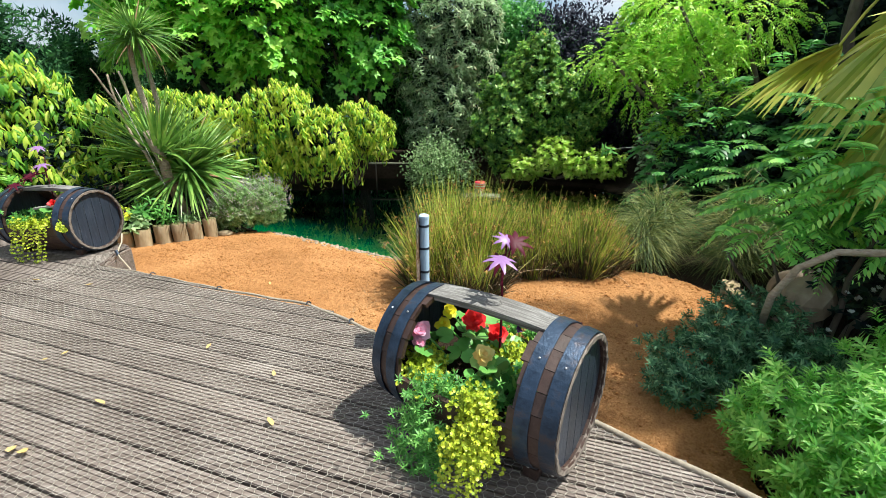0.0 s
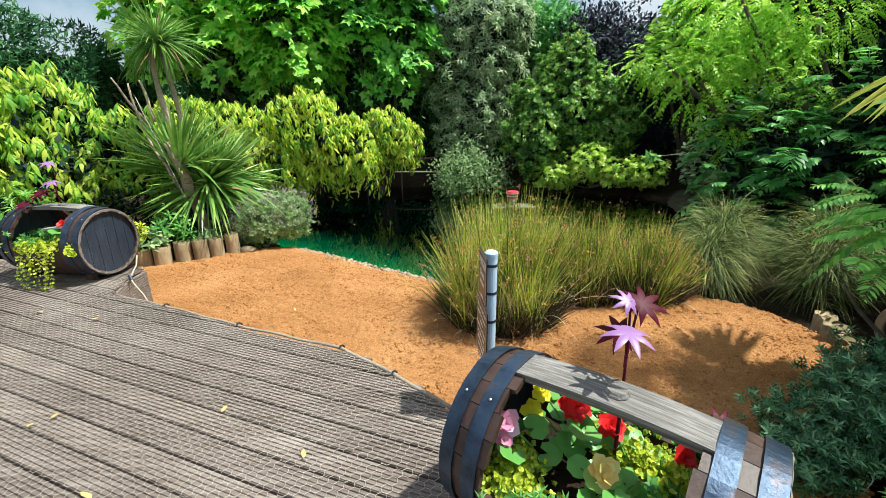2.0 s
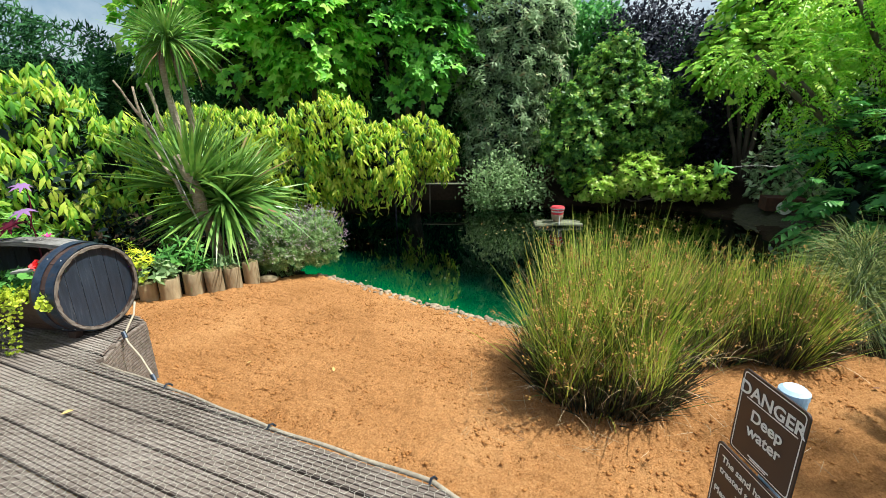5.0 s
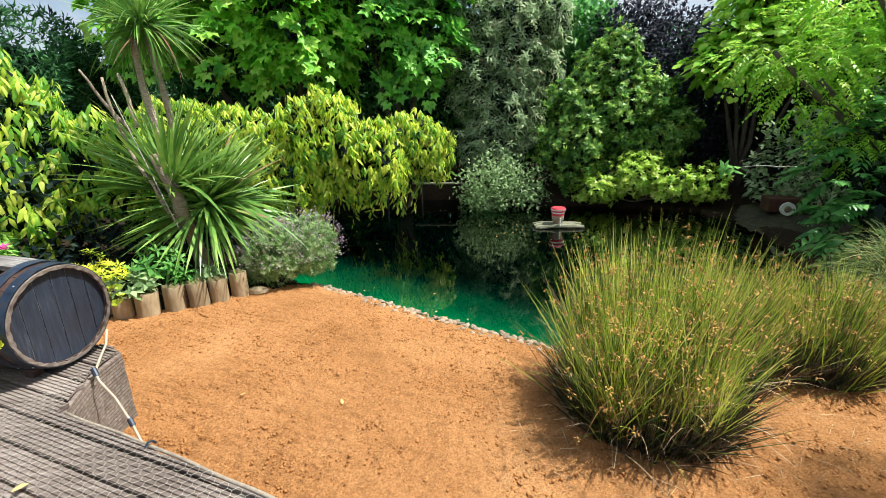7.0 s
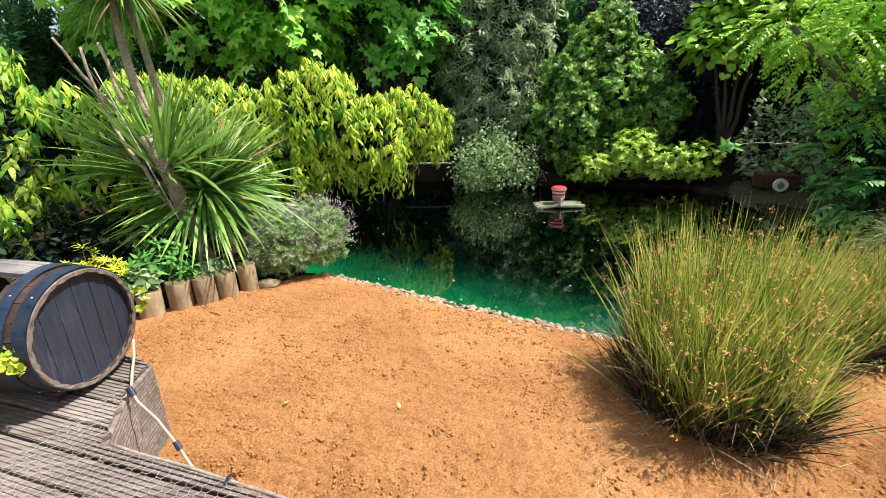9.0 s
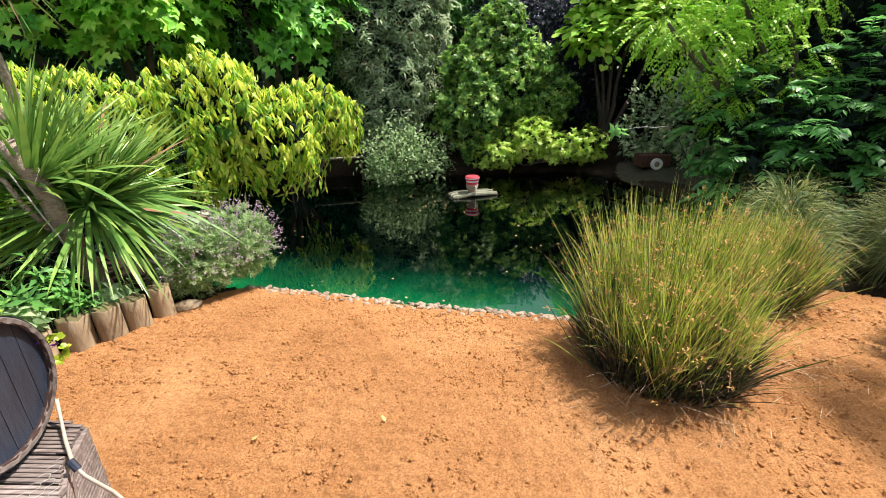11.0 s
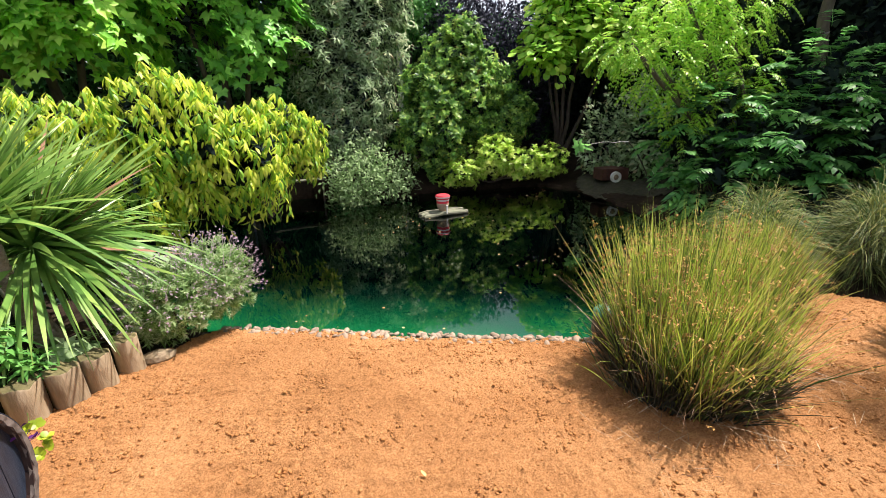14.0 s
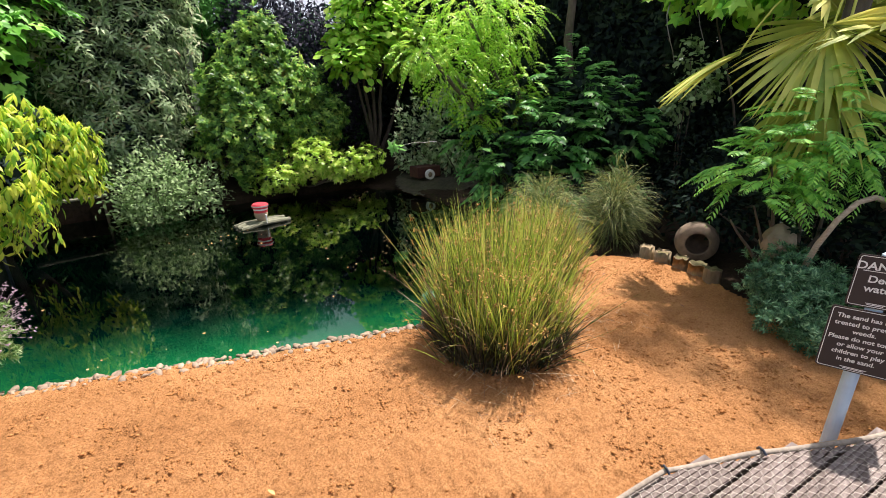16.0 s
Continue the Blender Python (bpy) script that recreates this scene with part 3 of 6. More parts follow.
def grid(xs, ys, zf, keep=None):
    X, Y = np.meshgrid(xs, ys)
    Z = zf(X, Y)
    V = np.stack([X, Y, Z], -1).reshape(-1, 3)
    nx = len(xs)
    i = (np.arange(len(ys) - 1)[:, None] * nx + np.arange(nx - 1)).ravel()
    F = np.stack([i, i + 1, i + nx + 1, i + nx], 1)
    if keep is not None:
        k = keep(X, Y).ravel()
        F = F[k[F].all(1)]
    return V, F


def ground_height(X, Y):
    d = edge_far(POND, X, Y)
    inn = inside(POND, X, Y)
    near_sand = inside(SAND, X, Y)
    z = np.where(inn, -3.0, -0.62 - 0.14 * np.exp(-d / 0.25))
    bank = np.clip((Y - 12.8) / 3, 0, 1) * 0.5
    return np.where(inn, z, np.where(near_sand, -0.75, z + bank + 0.02 * np.sin(X * 3) * np.cos(Y * 2.4)))


def bed_height(X, Y):
    """Shelves gently from the sandy shore, deeper by the rushes."""
    s = np.clip((X + 3.1) * 0.5 + (Y - 7.75) * 0.866, -0.4, 4.5)
    return -0.83 - 0.07 * s - np.clip((X - 0.6) / 1.2, 0, 1) * 0.1 + 0.004 * np.sin(X * 5) * np.sin(Y * 4.1)


axis_x = np.concatenate([[-400, -120, -40, -20], np.arange(-10, 12, 0.16), [20, 40, 120, 400]])
axis_y = np.concatenate([[-400, -120, -40, -15], np.arange(-3, 19, 0.16), [24, 40, 120, 400]])
ground = new("ground", mesh_of("ground", *grid(axis_x, axis_y, ground_height), M_SOIL, True))
tagged(ground, "dark garden soil under the planting beds", "ground", kind="structure")


def sand_height(X, Y):
    z = lie(X, Y)
    r = np.random.default_rng(3).normal(size=X.shape)
    soft = (r + np.roll(r, 1, 0) + np.roll(r, 1, 1) + np.roll(r, -1, 0) + np.roll(r, -1, 1)) / 5
    rake = np.sin((X * 0.9 + Y * 0.45) * 9 + 2 * np.sin(Y * 1.3)) * np.sin(Y * 26 + X * 5)
    w = Y * 0.95 + X * 0.28 + 0.05 * np.sin(X * 2.3 + Y) + 0.03 * np.sin(X * 5.1)
    patchy = np.clip(0.5 + 0.8 * np.sin(X * 2.7 + 1.9 * np.sin(Y * 1.7)) * np.sin(Y * 2.9 - X * 0.6), 0, 1)
    rake = rake * 0.7 + 0.55 * patchy * np.sin(w * 88)
    smooth = np.ones(X.shape)
    for fx, fy in ((-2.82, 6.58), (-2.98, 6.72), (-3.32, 6.24), (-3.12, 6.02), (-3.62, 6.05)):
        a, b = (X - fx) * 0.62 + (Y - fy) * 0.78, -(X - fx) * 0.78 + (Y - fy) * 0.62
        smooth *= 1 - np.exp(-((a / 0.16) ** 4 + (b / 0.05) ** 4))
    return z - 0.006 * (1 - smooth) + smooth * (0.016 * soft + 0.013 * rake)


sand = new("sand_bed", mesh_of("sand_bed", *grid(np.arange(-5.5, 3.3, 0.02), np.arange(0.3, 7.9, 0.02), sand_height, lambda X, Y: inside(SAND, X, Y)), M_SAND, True))
tagged(sand, "raked orange-ochre sand sloping down to the pond", "sand", kind="structure")

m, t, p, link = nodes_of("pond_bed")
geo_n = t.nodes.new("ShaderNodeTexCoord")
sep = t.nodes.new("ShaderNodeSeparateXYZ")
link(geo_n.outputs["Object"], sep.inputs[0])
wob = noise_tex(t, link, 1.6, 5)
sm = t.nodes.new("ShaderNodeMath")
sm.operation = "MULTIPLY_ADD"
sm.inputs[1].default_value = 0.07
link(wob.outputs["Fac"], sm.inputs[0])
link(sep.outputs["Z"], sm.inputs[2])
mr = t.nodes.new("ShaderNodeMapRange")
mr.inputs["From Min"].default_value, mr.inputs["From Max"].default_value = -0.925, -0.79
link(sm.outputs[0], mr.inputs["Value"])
# Bed colour falls to black with depth: light lost in the water, painted in.
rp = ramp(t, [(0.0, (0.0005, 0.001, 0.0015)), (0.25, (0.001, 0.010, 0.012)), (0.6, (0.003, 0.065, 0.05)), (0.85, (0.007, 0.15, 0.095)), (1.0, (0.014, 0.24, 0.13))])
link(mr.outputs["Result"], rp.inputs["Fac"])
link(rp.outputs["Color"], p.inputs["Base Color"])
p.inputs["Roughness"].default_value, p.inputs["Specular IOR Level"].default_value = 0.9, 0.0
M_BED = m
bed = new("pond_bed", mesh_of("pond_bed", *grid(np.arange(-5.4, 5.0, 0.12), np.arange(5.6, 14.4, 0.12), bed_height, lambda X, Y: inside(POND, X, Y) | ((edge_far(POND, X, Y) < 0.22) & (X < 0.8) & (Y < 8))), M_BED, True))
tagged(bed, "green algae-covered pond bed, light lost with depth painted in", "pond bed", kind="structure")

m, t, p, link = nodes_of("pond_water")
for n in list(t.nodes):
    if n.type == "BSDF_PRINCIPLED":
        t.nodes.remove(n)
tp = t.nodes.new("ShaderNodeBsdfTransparent")
tp.inputs["Color"].default_value = (0.28, 0.84, 0.60, 1)
gl = t.nodes.new("ShaderNodeBsdfGlossy")
gl.inputs["Roughness"].default_value = 0.004
fr = t.nodes.new("ShaderNodeFresnel")
fr.inputs["IOR"].default_value = 1.8
bp = t.nodes.new("ShaderNodeBump")
bp.inputs["Strength"].default_value, bp.inputs["Distance"].default_value = 0.02, 0.02
rn = noise_tex(t, link, 5.5, 2, stretch=(1, 1.6, 1))
link(rn.outputs["Fac"], bp.inputs["Height"])
link(bp.outputs["Normal"], gl.inputs["Normal"])
link(bp.outputs["Normal"], fr.inputs["Normal"])
mx = t.nodes.new("ShaderNodeMixShader")
link(fr.outputs["Fac"], mx.inputs["Fac"])
link(tp.outputs["BSDF"], mx.inputs[1])
link(gl.outputs["BSDF"], mx.inputs[2])
link(mx.outputs["Shader"], t.nodes["Material Output"].inputs["Surface"])
M_WATER = m
outline = [(-0.3 + (x + 0.3) * 1.05, 9.8 + (y - 9.8) * 1.05, WATER) for x, y in POND]
water = new("water", mesh_of("water", outline, [tuple(range(len(outline)))], M_WATER))
tagged(water, "still dark teal pond water mirroring the trees", "pond", kind="structure")

fx, fy = rng.uniform(-4.5, 4.5, 900), rng.uniform(6, 13, 900)
drift = np.sin(fx * 1.3 + fy * 0.7) + np.sin(fy * 1.9 - fx * 0.5) + rng.normal(size=900) * 0.5 > 0.6
drift &= inside(POND, fx, fy) & (edge_far(POND, fx, fy) > 0.15)
fx, fy = fx[drift], fy[drift]
flotsam = thing("floating_litter", "pale petals and bits of leaf floating on the pond", "litter", (0, 9, WATER), kind="stuff")
part("bits", leaves(np.column_stack([fx, fy, np.full(len(fx), WATER + 0.006)]), rng.normal(size=(len(fx), 3)) * np.array([1, 1, 0.02]), np.tile((0, 0, 1.0), (len(fx), 1)), 0.012 + 0.03 * rng.random(len(fx)) ** 2, ROUND), L_FALLEN, flotsam)

# ---- timber deck ----
DECK = [(2.4, 0.55), (1.29, 1.5), (0.81, 1.92), (-0.3, 2.70), (-0.64, 2.99), (-1.04, 3.28), (-1.9, 3.58), (-2.68, 3.90), (-3.36, 4.15), (-3.50, 4.55), (-3.52, 4.80), (-3.66, 4.87), (-7.0, 5.2), (-7.0, -4.0), (2.4, -4.0)]
U = np.array([math.cos(BOARD_TURN), -math.sin(BOARD_TURN)])
W = np.array([math.sin(BOARD_TURN), math.cos(BOARD_TURN)])
deck_uw = [(np.dot(U, q), np.dot(W, q)) for q in DECK]


def spans(w):
    cut = []
    for i in range(len(deck_uw)):
        (u0, w0), (u1, w1) = deck_uw[i], deck_uw[(i + 1) % len(deck_uw)]
        if (w0 > w) != (w1 > w):
            cut.append(u0 + (u1 - u0) * (w - w0) / (w1 - w0))
    cut.sort()
    return list(zip(cut[::2], cut[1::2]))


def strip(u0, u1, w0, w1, z0, z1, chamfer=0.0):
    c = chamfer
    prof = [(w0, z0), (w1, z0), (w1, z1 - c), (w1 - c, z1), (w0 + c, z1), (w0, z1 - c)]
    v, f = [], []
    for u in (u0, u1):
        v += [(U[0] * u + W[0] * w, U[1] * u + W[1] * w, z) for w, z in prof]
    for i in range(6):
        k = (i + 1) % 6
        f.append((i, k, 6 + k, 6 + i))
    f += [(5, 4, 3, 2, 1, 0), (6, 7, 8, 9, 10, 11)]
    return np.array(v), f


deck = thing("deck", "weathered grey-brown grooved timber decking under wire netting", "deck", kind="structure")
PITCH, RIDGES = 0.153, 6
for k in range(-30, 38):
    w0 = k * PITCH
    geos = []
    step = (PITCH - 0.013) / RIDGES
    jit = float(rng.normal()) * 0.0015
    for s0, s1 in spans(w0 + PITCH / 2):
        geos.append(strip(s0 + 0.03, s1 - 0.03, w0, w0 + PITCH - 0.013, -0.028, -0.0065 + jit))
    for r in range(RIDGES):
        a = w0 + r * step
        for s0, s1 in spans(a + step / 2):
            geos.append(strip(s0 + 0.004, s1 - 0.004, a + 0.003, a + step - 0.004, -0.012 + jit, jit, 0.002))
    if geos:
        part("board", join(*geos), M_DECK, deck)

# grooved fascia boards under the deck's edge
for i in range(0, 12):
    p0, p1 = np.array(DECK[i]), np.array(DECK[i + 1])
    d = (p1 - p0) / np.linalg.norm(p1 - p0)
    nrm = np.array([d[1], -d[0]])
    for row in range(4):
        z1 = -0.034 - row * 0.145
        geos = []
        for g in range(6):
            za = z1 - g * 0.0240
            a, b = p0 + nrm * 0.0, p1 + nrm * 0.0
            o = nrm * (0.010 + 0.002 * math.sin(i * 3 + row + g))
            q = [a - nrm * 0.02, b - nrm * 0.02, b + o, a + o]
            v = [(x, y, za) for x, y in q] + [(x, y, za - 0.0165) for x, y in q]
            geos.append((np.array(v), [(0, 1, 2, 3), (7, 6, 5, 4), (0, 4, 5, 1), (1, 5, 6, 2), (2, 6, 7, 3), (3, 7, 4, 0)]))
        part("fascia_board", join(*geos), M_DECK, deck)

edge_pts = []
for i in range(0, 8):
    p0, p1 = np.array(DECK[i]), np.array(DECK[i + 1])
    n = max(2, int(np.linalg.norm(p1 - p0) / 0.06))
    for k in range(n):
        q = p0 + (p1 - p0) * k / n
        edge_pts.append((q[0], q[1], 0.002 + 0.004 * math.sin(len(edge_pts) * 0.8)))
hem = thing("deck_edging", "pale rope-like hem along the deck edge with dark ties", "edging", (-1, 3.3, 0), kind="structure")
part("cord", tube(edge_pts, np.linspace(0.019, 0.007, len(edge_pts)), 7), M_HEM, hem, smooth=True)
for x, y in ((-0.64, 2.99), (-1.04, 3.28), (-1.9, 3.58), (0.3, 2.27), (-2.68, 3.90)):
    part("tie", tube([(x - 0.012, y - 0.022, 0.008), (x - 0.006, y - 0.004, 0.024), (x + 0.006, y + 0.008, 0.022), (x + 0.016, y + 0.016, 0.004)], 0.006, 6), M_STRAP, hem)


def netting():
    """Hexagonal wire mesh stretched over the deck."""
    cell = 0.052
    V, F = [], []
    h = cell * math.sqrt(3) / 2
    us = np.arange(-4.8, 2.3, cell * 0.75)
    ws = np.arange(0.6, 4.2, h)
    uu, ww, dd = [], [], []
    for i, u in enumerate(us):
        for w in ws:
            c = (u, w + (h / 2 if i % 2 else 0))
            s = cell / 2
            uu += [((c[0] - s, c[1]), (c[0] - s / 2, c[1] + h / 2)), ((c[0] - s / 2, c[1] + h / 2), (c[0] + s / 2, c[1] + h / 2)), ((c[0] + s / 2, c[1] + h / 2), (c[0] + s, c[1]))]
    E = np.array(uu)
    wob = lambda q: np.stack([q[..., 0] + 0.006 * np.sin(q[..., 1] * 9 + q[..., 0] * 3), q[..., 1] + 0.006 * np.sin(q[..., 0] * 7)], -1)
    E = wob(E)
    A = E[:, 0, 0:1] * U + E[:, 0, 1:2] * W
    B = E[:, 1, 0:1] * U + E[:, 1, 1:2] * W
    ok = inside(DECK, A[:, 0], A[:, 1]) & inside(DECK, B[:, 0], B[:, 1])
    A, B = A[ok], B[ok]
    za = 0.0062 + 0.002 * np.sin(A[:, 0] * 17 + A[:, 1] * 11)
    zb = 0.0062 + 0.002 * np.sin(B[:, 0] * 17 + B[:, 1] * 11)
    A, B = np.column_stack([A, za]), np.column_stack([B, zb])
    d = unit(B - A)
    s = unit(np.cross(d, np.array([0, 0, 1.0])))
    r = 0.0012
    ring = [s * r, -s * 0.5 * r + np.array([0, 0, 0.87 * r]), -s * 0.5 * r - np.array([0, 0, 0.87 * r])]
    V = np.stack([A + q for q in ring] + [B + q for q in ring], 1)
    q = np.array([(0, 1, 4, 3), (1, 2, 5, 4), (2, 0, 3, 5)])
    F = q[None] + (np.arange(len(A)) * 6)[:, None, None]
    return V.reshape(-1, 3), F.reshape(-1, 4)


net = thing("wire_netting", "fine galvanised hexagonal chicken wire laid over the decking", "wire netting", kind="stuff")
part("mesh", netting(), M_WIRE, net)

# ---- barrels ----
def barrel_planter(name, at, az, opened, label, length=0.93, belly=0.335, head=0.298, group="barrel planters"):
    """A cask on its side, cut open round the middle but for one top stave."""
    ob = thing(name, label, "planter", at, group)
    ob.rotation_euler = (0, 0, az)
    n = 22
    wall = 0.024

    def rad(x):
        return belly - (belly - head) * (2 * x / length) ** 2

    def stave(i, x0, x1, seg=8, outer=0.0, half=0.485):
        a0, a1 = 2 * math.pi * (i - half) / n, 2 * math.pi * (i + half) / n
        v, f = [], []
        for x in np.linspace(x0, x1, seg + 1):
            for r, a in ((rad(x) + outer, a0), (rad(x) + outer, a1), (rad(x) - wall, a1), (rad(x) - wall, a0)):
                v.append((x, -r * math.sin(a), belly + r * math.cos(a)))
        for k in range(seg):
            b = 4 * k
            for j in range(4):
                f.append((b + j, b + (j + 1) % 4, b + 4 + (j + 1) % 4, b + 4 + j))
        f += [(3, 2, 1, 0), (4 * seg, 4 * seg + 1, 4 * seg + 2, 4 * seg + 3)]
        return np.array(v), f

    def local(pname, geo, mat, plabel="", parent=None, smooth=False):
        v, f = geo
        o = new(pname, mesh_of(pname, v, f, mat, smooth))
        o.parent = parent or ob
        return tagged(o, plabel)

    h = length / 2
    gap = h - 0.19
    for i in range(n):
        ang = (i / n * 360 + 180) % 360 - 180
        if abs(ang) < 1:
            local("top_plank", stave(i, -gap - 0.035, gap + 0.045, 10, 0.010, 0.78), M_PLANK, "silvery weathered plank with a knot")
            local("stave", stave(i, -h, -gap - 0.037, 4), M_STAVE)
            local("stave", stave(i, gap + 0.047, h, 4), M_STAVE)
        elif abs(ang) < opened:
            local("stave", stave(i, -h, -gap + 0.012 * math.sin(i * 2.3), 4), M_STAVE)
            local("stave", stave(i, gap + 0.012 * math.cos(i * 1.7), h, 4), M_STAVE)
        else:
            local("stave", stave(i, -h, h, 8), M_STAVE)
    local("knot", tube([(0.02, 0.0, 2 * belly + 0.004), (0.02, 0.0, 2 * belly + 0.018)], [0.04, 0.032], 9), M_PLANK)

    def hoop(x0, x1, mat=M_HOOP):
        v, f, seg = [], [], 56
        for k in range(seg):
            a = 2 * math.pi * k / seg
            for x, o in ((x0, 0.001), (x1, 0.001), (x1, 0.0065), (x0, 0.0065)):
                r = rad(x) + o + (0.004 if abs(math.sin(a / 2)) < 0.15 else 0.0)
                v.append((x, -r * math.sin(a), belly + r * math.cos(a)))
        for k in range(seg):
            b, c = 4 * k, 4 * ((k + 1) % seg)
            for j in range(4):
                f.append((b + j, b + (j + 1) % 4, c + (j + 1) % 4, c + j))
        hp = local("hoop", (np.array(v), f), mat, "dark blue-grey steel hoop", smooth=False)
        for a in (0.62, -0.9, 2.4, 2.9):
            x = (x0 + x1) / 2
            r = rad(x) + 0.006
            c = Vector((x, -r * math.sin(a), belly + r * math.cos(a)))
            nn = Vector((0, -math.sin(a), math.cos(a)))
            local("rivet", tube([c, c + nn * 0.003, c + nn * 0.005], [0.006, 0.005, 0.002], 8), M_RIVET, parent=hp)

    hoop(h - 0.165, h - 0.105)
    hoop(-h + 0.105, -h + 0.165)
    hoop(h - 0.062, h - 0.002)
    hoop(-h + 0.002, -h + 0.062)
    for side in (-1, 1):
        x = side * (h - 0.035)
        rr = rad(x) - wall + 0.002
        hd = tagged(new("head"), "black-painted barrel head of six boards")
        hd.parent = ob
        hd.empty_display_size = 0.05
        cuts = np.linspace(-rr, rr, 7)
        seam = [(x + side * 0.0045, rr * math.sin(2 * math.pi * k / 40), belly + rr * math.cos(2 * math.pi * k / 40)) for k in range(40)]
        local("seam_filler", (np.array(seam), [tuple(range(40))]), M_SEAM, "pale caulking in the seams", parent=hd)
        for b0, b1 in zip(cuts[:-1], cuts[1:]):
            b0, b1 = b0 + 0.0022, b1 - 0.0022
            ys = np.linspace(b0, b1, 6)
            prof = [(y, math.sqrt(max(0, rr * rr - y * y))) for y in ys]
            ring = prof + [(y, -z) for y, z in reversed(prof)]
            m_ = len(ring)
            v = [(x + side * 0.009, y, belly + z) for y, z in ring] + [(x - side * 0.009, y, belly + z) for y, z in ring]
            f = [tuple(range(m_)), tuple(range(2 * m_ - 1, m_ - 1, -1))] + [(k, (k + 1) % m_, m_ + (k + 1) % m_, m_ + k) for k in range(m_)]
            local("head_board", (np.array(v), f), M_HEAD, parent=hd)
        # worn end-grain rim
        v, f = [], []
        for k in range(66):
            a = 2 * math.pi * k / 66
            w_ = 0.004 * math.sin(k * 2.7) + 0.003 * math.sin(k * 5.1)
            for xx, r in ((side * h, rad(h) + 0.001), (side * (h + 0.004 + w_ * 0.5), rad(h) - 0.004), (side * (h + 0.003), rad(h) - wall + 0.002 + w_), (side * (h - 0.012), rad(h) - wall - 0.001)):
                v.append((xx, -r * math.sin(a), belly + r * math.cos(a)))
        for k in range(66):
            b, c = 4 * k, 4 * ((k + 1) % 66)
            for j in range(3):
                f.append((b + j, b + j + 1, c + j + 1, c + j))
        local("chime", (np.array(v), f), M_CHIME, "worn pale rim of stave ends")
    # soil in the trough
    xs = np.linspace(-h + 0.06, h - 0.06, 20)
    ys = np.linspace(-0.29, 0.29, 14)
    local("soil", grid(xs, ys, lambda X, Y: belly - 0.06 + 0.02 * np.sin(X * 21) * np.cos(Y * 17) - 0.25 * Y ** 2, lambda X, Y: np.abs(Y) < 0.285), M_SOIL, "dark potting soil", smooth=True)
    for x, y in ((h - 0.14, -0.15), (-h + 0.14, -0.15), (h - 0.14, 0.15), (-h + 0.14, 0.15)):
        local("chock", box(x - 0.035, y - 0.03, 0, x + 0.035, y + 0.03, 0.055, 0.006), M_STAVE, "small wooden chock")
    return ob


B1, AZ1 = (0.25, 1.925, 0.0), radians(-36)
barrel_planter("barrel_planter", B1, AZ1, 95, "old oak barrel on its side cut open and planted with flowers")
B2, AZ2 = (-4.11, 4.68, 0.0), radians(-8)
barrel_planter("barrel_planter", B2, AZ2, 95, "old oak barrel planter with slate-black head on the deck edge", 0.93, 0.345, 0.315)

# ---- hedges that close the garden ----
def hedge(name, label, x0, y0, x1, y1, height, n, mat=L_HEDGE, size=0.22, thick=0.5, shape=LANCE):
    ob = thing(name, label, "hedge", ((x0 + x1) / 2, (y0 + y1) / 2, -0.6))
    d = np.array([x1 - x0, y1 - y0, 0.0])
    ln = np.linalg.norm(d)
    nrm = np.array([-d[1], d[0], 0]) / ln
    t, hgt = rng.random(n), rng.random(n) ** 0.85
    z = height * hgt
    bump = 0.30 * np.sin(t * ln * 1.9 + z) + 0.22 * np.sin(t * ln * 4.3 + z * 2.6) - thick * rng.random(n) ** 2
    top = height + 0.3 * np.sin(t * ln * 1.1) + 0.15 * np.sin(t * ln * 3.7)
    P = np.array([x0, y0, -0.6]) + d * t[:, None] + nrm * bump[:, None] + np.array([0, 0, 1.0]) * (top * hgt)[:, None]
    D = nrm * 0.6 + rng.normal(size=(n, 3)) * 0.6 + np.array([0, 0, 0.4])
    part("foliage", leaves(P, D, nrm + rng.normal(size=(n, 3)) * 0.5, size * (0.6 + 0.7 * rng.random(n)), shape), mat, ob)
    # Near-black leaves set behind the face paint in the hedge's inner shade.
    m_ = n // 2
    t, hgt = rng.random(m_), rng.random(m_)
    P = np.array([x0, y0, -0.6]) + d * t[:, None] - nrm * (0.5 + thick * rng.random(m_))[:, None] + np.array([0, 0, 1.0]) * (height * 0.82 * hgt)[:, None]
    part("shade_core", leaves(P, rng.normal(size=(m_, 3)), nrm + rng.normal(size=(m_, 3)) * 0.4, 0.3, ROUND), L_DARK, ob, "dense inner growth coloured near-black to stand for shade")
    for k in range(int(ln / 1.6)):
        q = np.array([x0, y0, -0.65]) + d * (k + 0.5) / int(ln / 1.6) - nrm * 0.5
        part("trunk", tube(bend(q, q + np.array([0.1, 0, height * 0.8]), (0.08, 0.05, 0), 6), np.linspace(0.07, 0.03, 6), 6), M_BARK, ob, smooth=True)
    return ob


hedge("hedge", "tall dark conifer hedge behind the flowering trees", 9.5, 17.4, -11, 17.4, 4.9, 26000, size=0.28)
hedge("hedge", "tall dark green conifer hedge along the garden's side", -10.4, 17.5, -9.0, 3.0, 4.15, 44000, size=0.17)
# This hedge takes the near-black leaf, so its shade lies in the colour.
hedge("hedge", "dark leafy boundary hedge, shade put into its leaf colour, with gaps of light", 7.6, 0.5, 8.4, 17.5, 7.6, 40000, L_DARK, 0.2, 0.7, OVATE)

